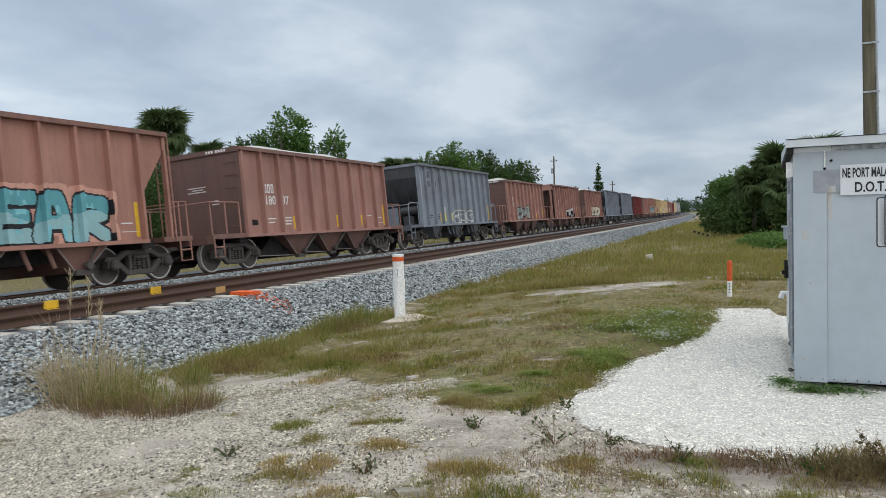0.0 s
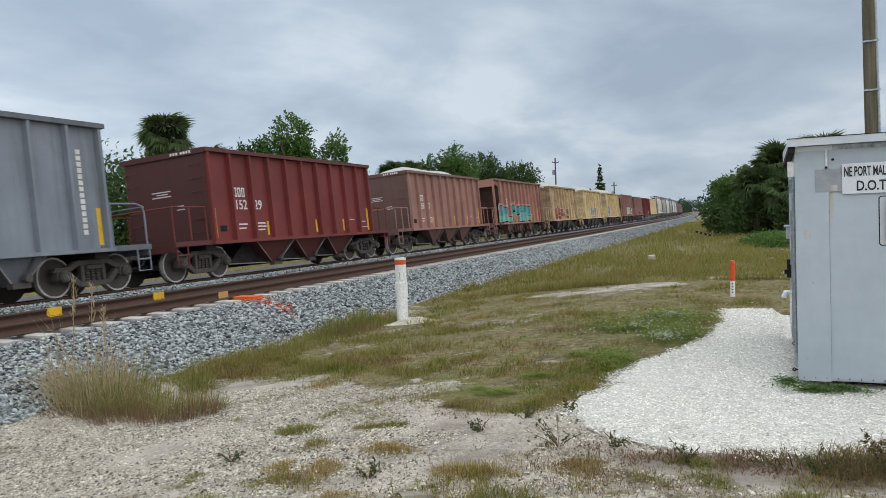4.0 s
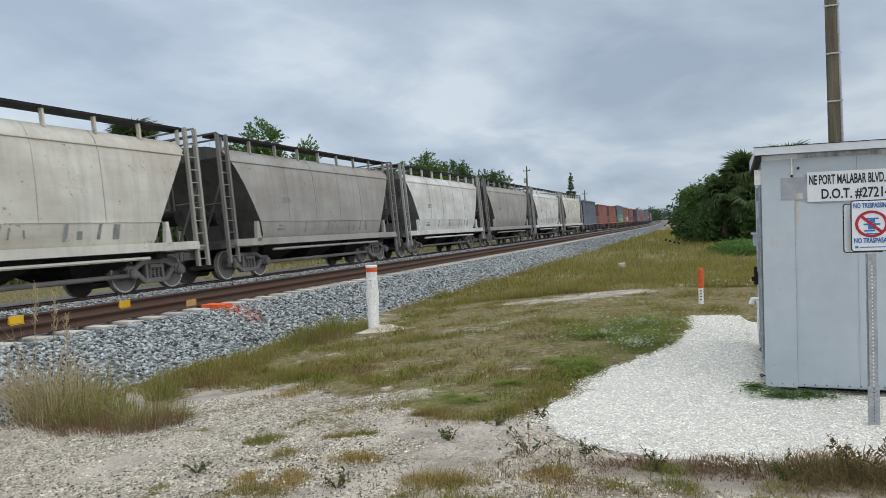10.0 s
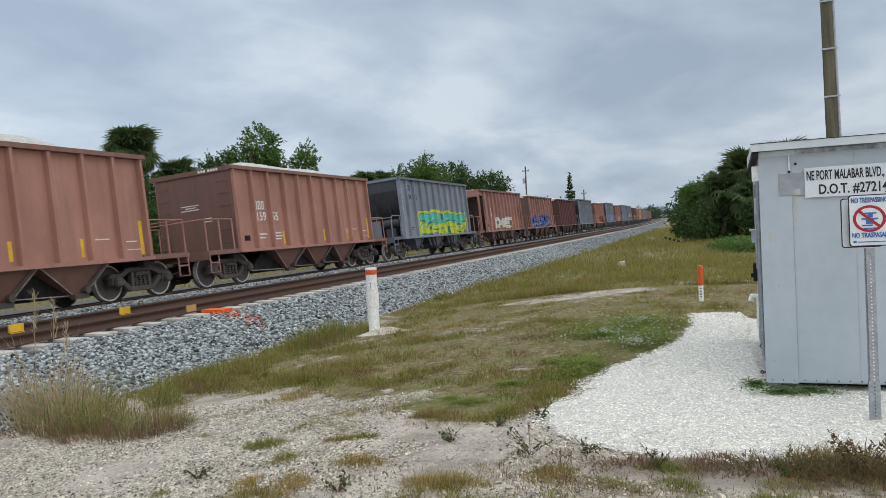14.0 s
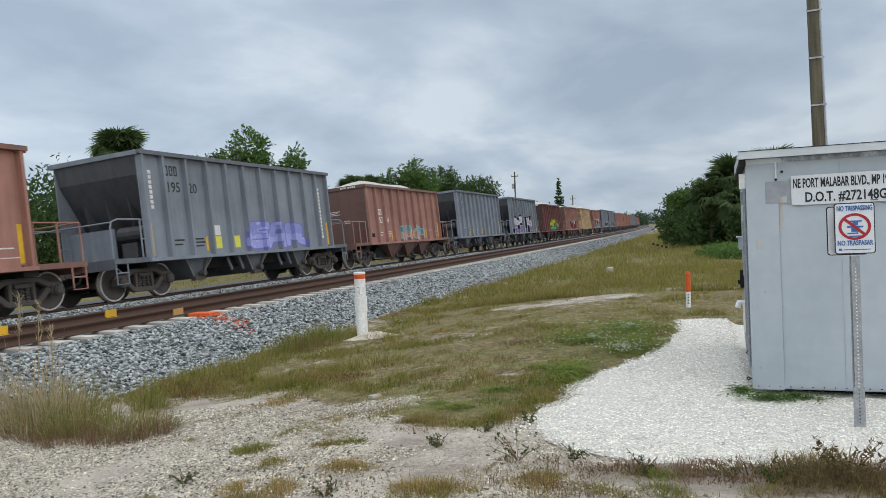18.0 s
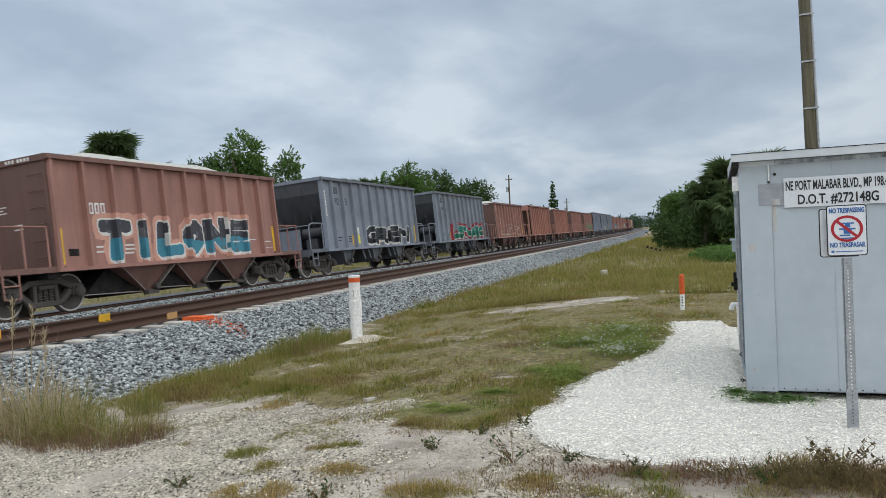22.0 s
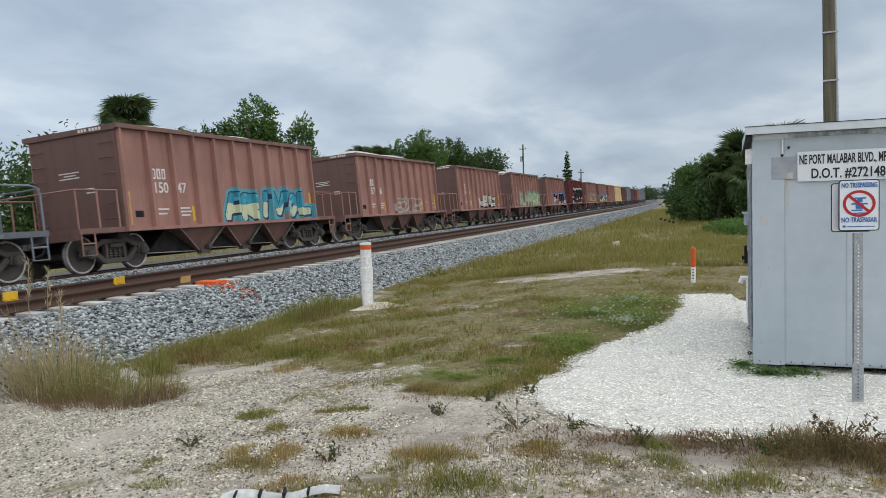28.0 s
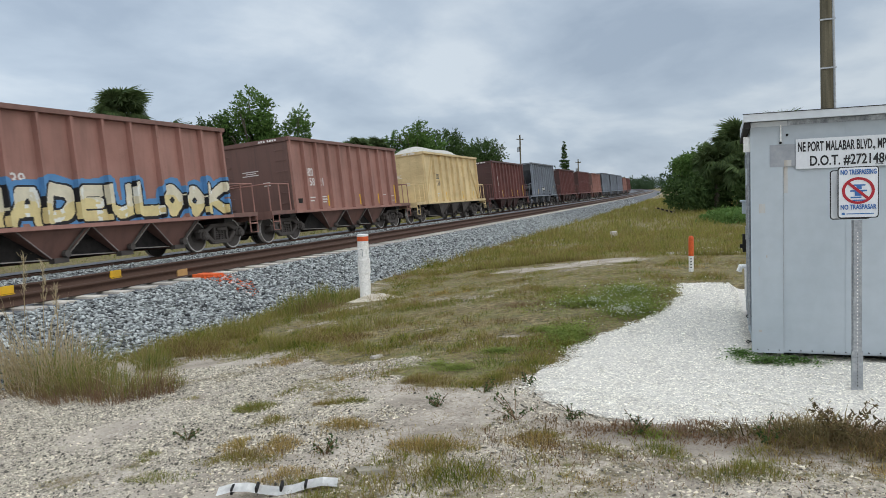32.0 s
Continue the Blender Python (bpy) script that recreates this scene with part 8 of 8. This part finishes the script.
    # hue: 0 green, 1 golden, 2 mixed
    tufts = ((-3.42, 5.08, 0.24, 0.13, 0), (-2.85, 5.13, 0.13, 0.07, 2), (-2.62, 5.17, 0.13, 0.08, 2), (-3.0, 4.62, 0.28, 0.12, 2), (-2.42, 4.52, 0.34, 0.13, 1), (-2.8, 4.12, 0.30, 0.20, 1), (-2.55, 4.0, 0.3, 0.2, 1), (-2.75, 3.85, 0.34, 0.14, 2), (-3.63, 3.98, 0.16, 0.06, 0), (-3.55, 3.86, 0.1, 0.05, 0), (-3.1, 3.55, 0.25, 0.12, 0), (-2.3, 3.6, 0.3, 0.14, 1),
             (-1.57, 4.1, 0.30, 0.12, 1), (-1.2, 4.05, 0.22, 0.1, 2), (-1.15, 4.5, 0.3, 0.2, 2), (-0.95, 4.35, 0.25, 0.16, 1), (-2.3, 5.75, 0.4, 0.2, 2), (-0.4, 4.3, 0.3, 0.14, 2), (0.1, 4.1, 0.4, 0.18, 2), (0.6, 4.2, 0.4, 0.18, 2), (1.1, 4.25, 0.35, 0.16, 1), (-1.65, 5.75, 0.25, 0.2, 2), (-1.45, 6.3, 0.22, 0.3, 2), (-0.6, 3.85, 0.3, 0.1, 1), (-1.9, 3.5, 0.3, 0.1, 2), (-4.6, 5.6, 0.2, 0.08, 2))
    for k, (x, y, rx, ry, hue) in enumerate(tufts):
        n = int(42000 * rx * ry) + 350
        tussock("grass_tuft", ("low green tuft on sandy ground", "low golden-brown tuft on sandy ground", "low olive tuft on sandy ground")[hue], x, y, rx, ry, n, 0.03, 0.10, 0.0016, (tuft_green, tuft_gold, sward)[hue], 300 + k, 1.5)
    tussock("red_mat", "flat mat of reddish dead grass", -2.16, 5.45, 0.36, 0.13, 1500, 0.02, 0.08, 0.0014, weed_red, 411, 2.2)
    for k, (x, y, rx, ry, n, h1, mt) in enumerate(((0.25, 4.62, 0.5, 0.2, 1500, 0.13, sward), (0.95, 4.72, 0.5, 0.22, 1700, 0.24, tuft_gold), (1.0, 4.6, 0.6, 0.2, 1300, 0.18, weed_red), (1.6, 4.6, 0.5, 0.25, 1500, 0.26, tuft_gold), (1.5, 4.4, 0.5, 0.2, 1300, 0.2, tuft_green), (-0.5, 4.7, 0.4, 0.12, 900, 0.08, weed_red), (0.6, 4.4, 0.5, 0.15, 1200, 0.12, sward))):
        tussock("edge_brush", "brown and olive brush along the pad's edge", x, y, rx, ry, n, 0.03, h1, 0.0018, mt, 420 + k, 1.3, "weeds")
    # pebbles on the sand
    m = 240000
    x, y = rng.uniform(-7.5, 2.0, m), 2.7 + 4.4 * rng.uniform(0, 1, m)
    k = (fbm(x * 1.1, y * 1.1, 27) + rng.normal(0, 0.08, m) + 0.08 * (x < -2.6) > 0.46) & ~in_pad(x, y) & (grass_cover(x, y) < rng.uniform(0.05, 0.7, m)) & (spot(x, y, 0.55, 4.62, 1.5, 0.3) < 0.2)
    x, y = x[k], y[k]
    tagged(new("pebbles", rocks("pebbles", np.stack([x, y, ground_z(x, y)], -1), 0.004 + 0.011 * rng.uniform(0, 1, len(x)) ** 3, PEBBLE, rng, 0.9, False)), "small pale pebbles on the sand", "gravel", kind="stuff")


small_weeds()


def oddments():
    bm = bmesh.new()
    prism(bm, [(-0.07, 0.0), (0.08, 0.0), (0.06, 0.012), (-0.05, 0.018)], -0.12, 0.10)
    for v in bm.verts:
        v.co += Vector((0.03 * math.sin(v.co.y * 71), 0.02 * math.sin(v.co.x * 53 + 1), 0.006 * math.sin(v.co.x * 90 + v.co.y * 40)))
    bmesh.ops.recalc_face_normals(bm, faces=bm.faces)
    st = part("flat_stone", bm, PEBBLE, None)
    st.matrix_basis = pose(-1.77, 3.72, -0.022, 0, 0, 20) @ Matrix.Diagonal((0.8, 0.9, 0.8, 1))
    tagged(st, "flat pale piece of broken concrete on the sand", "stone")
    bm = bmesh.new()
    prism(bm, [(-0.04, 0.0), (0.04, 0.0), (0.03, 0.03), (-0.03, 0.03)], -0.06, 0.06)
    bmesh.ops.recalc_face_normals(bm, faces=bm.faces)
    st = part("flat_stone", bm, tie_conc, None)
    st.matrix_basis = pose(-3.25, 6.98, float(ground_z(-3.25, 6.98)) - 0.005, 0, 0, 60)
    tagged(st, "small pale stone in the grass", "stone")
    e = tagged(empty("plastic_strip", pose(-2.18, 3.36, -0.045, 0, 0, 24) @ Matrix.Diagonal((1.5, 2.1, 1.6, 1))), "torn white plastic strip with dark stripes on the sand", "litter")
    bm = bmesh.new()
    vs = []
    for k in range(9):
        u = k / 8
        vs.append([bm.verts.new((-0.2 + 0.42 * u, dy, 0.012 + 0.012 * math.sin(u * 9) + 0.008 * (dy > 0))) for dy in (-0.022, 0.022)])
    for a, b in zip(vs, vs[1:]):
        bm.faces.new((a[0], b[0], b[1], a[1]))
    bmesh.ops.solidify(bm, geom=bm.faces[:], thickness=0.003)
    part("strip", bm, pvc, e)
    part("stripe", boxes(*[(-0.15 + 0.085 * k, -0.142 + 0.085 * k, -0.02, 0.02, 0.012, 0.03) for k in range(4)]), under_black, e)
    e = tagged(empty("concrete_slab", pose(-3.35, 28.7, float(ground_z(-3.35, 28.7)) + 0.16, 4, -6, 15)), "small broken concrete slab in the grass", "slab")
    part("slab", boxes((-0.12, 0.12, -0.1, 0.1, -0.3, 0.09)), tie_conc, e)
    e = tagged(empty("striped_board", pose(-2.4, 46.5, 0.05, 0, 16, -10)), "fallen board with dark and pale stripes in the grass", "board")
    part("board", boxes((-0.55, 0.55, -0.03, 0.03, 0.0, 0.09)), under_black, e)
    for k in range(5):
        part("stripe", boxes((-0.6 + 0.26 * k, -0.5 + 0.26 * k, -0.034, -0.03, 0.005, 0.085)), grass_dry, e)


oddments()
# ---- concrete ties, the nearest as single pieces ----
TIE = tie_mesh()


def ties(parent, x0, z0, cant, y0, count):
    for k in range(count):
        y = y0 + 0.61 * k
        o = part("tie", TIE, None, parent)
        yy = float(y)
        o.matrix_local = Matrix.Translation((x0 + float(bend(np.array(yy))), yy, z0)) @ Matrix.Rotation(CURVE * yy, 4, "Z") @ Matrix.Rotation(-cant, 4, "Y")
    bm = bmesh.new()
    y = y0 + 0.61 * count
    while y < 260:
        x = x0 + float(bend(np.array(y)))
        box(bm, x - 1.29, x + 1.29, y - 0.12, y + 0.12, z0 - 0.4, z0 - 0.175)
        y += 0.61
    tagged(part("far_ties", bm, tie_conc, parent), kind="stuff")


ties(near_track, NEAR_X, NEAR_Z, NEAR_CANT, 3.0, 130)
ties(main_track, MAIN_X, MAIN_Z, MAIN_CANT, 3.0, 60)

motions()
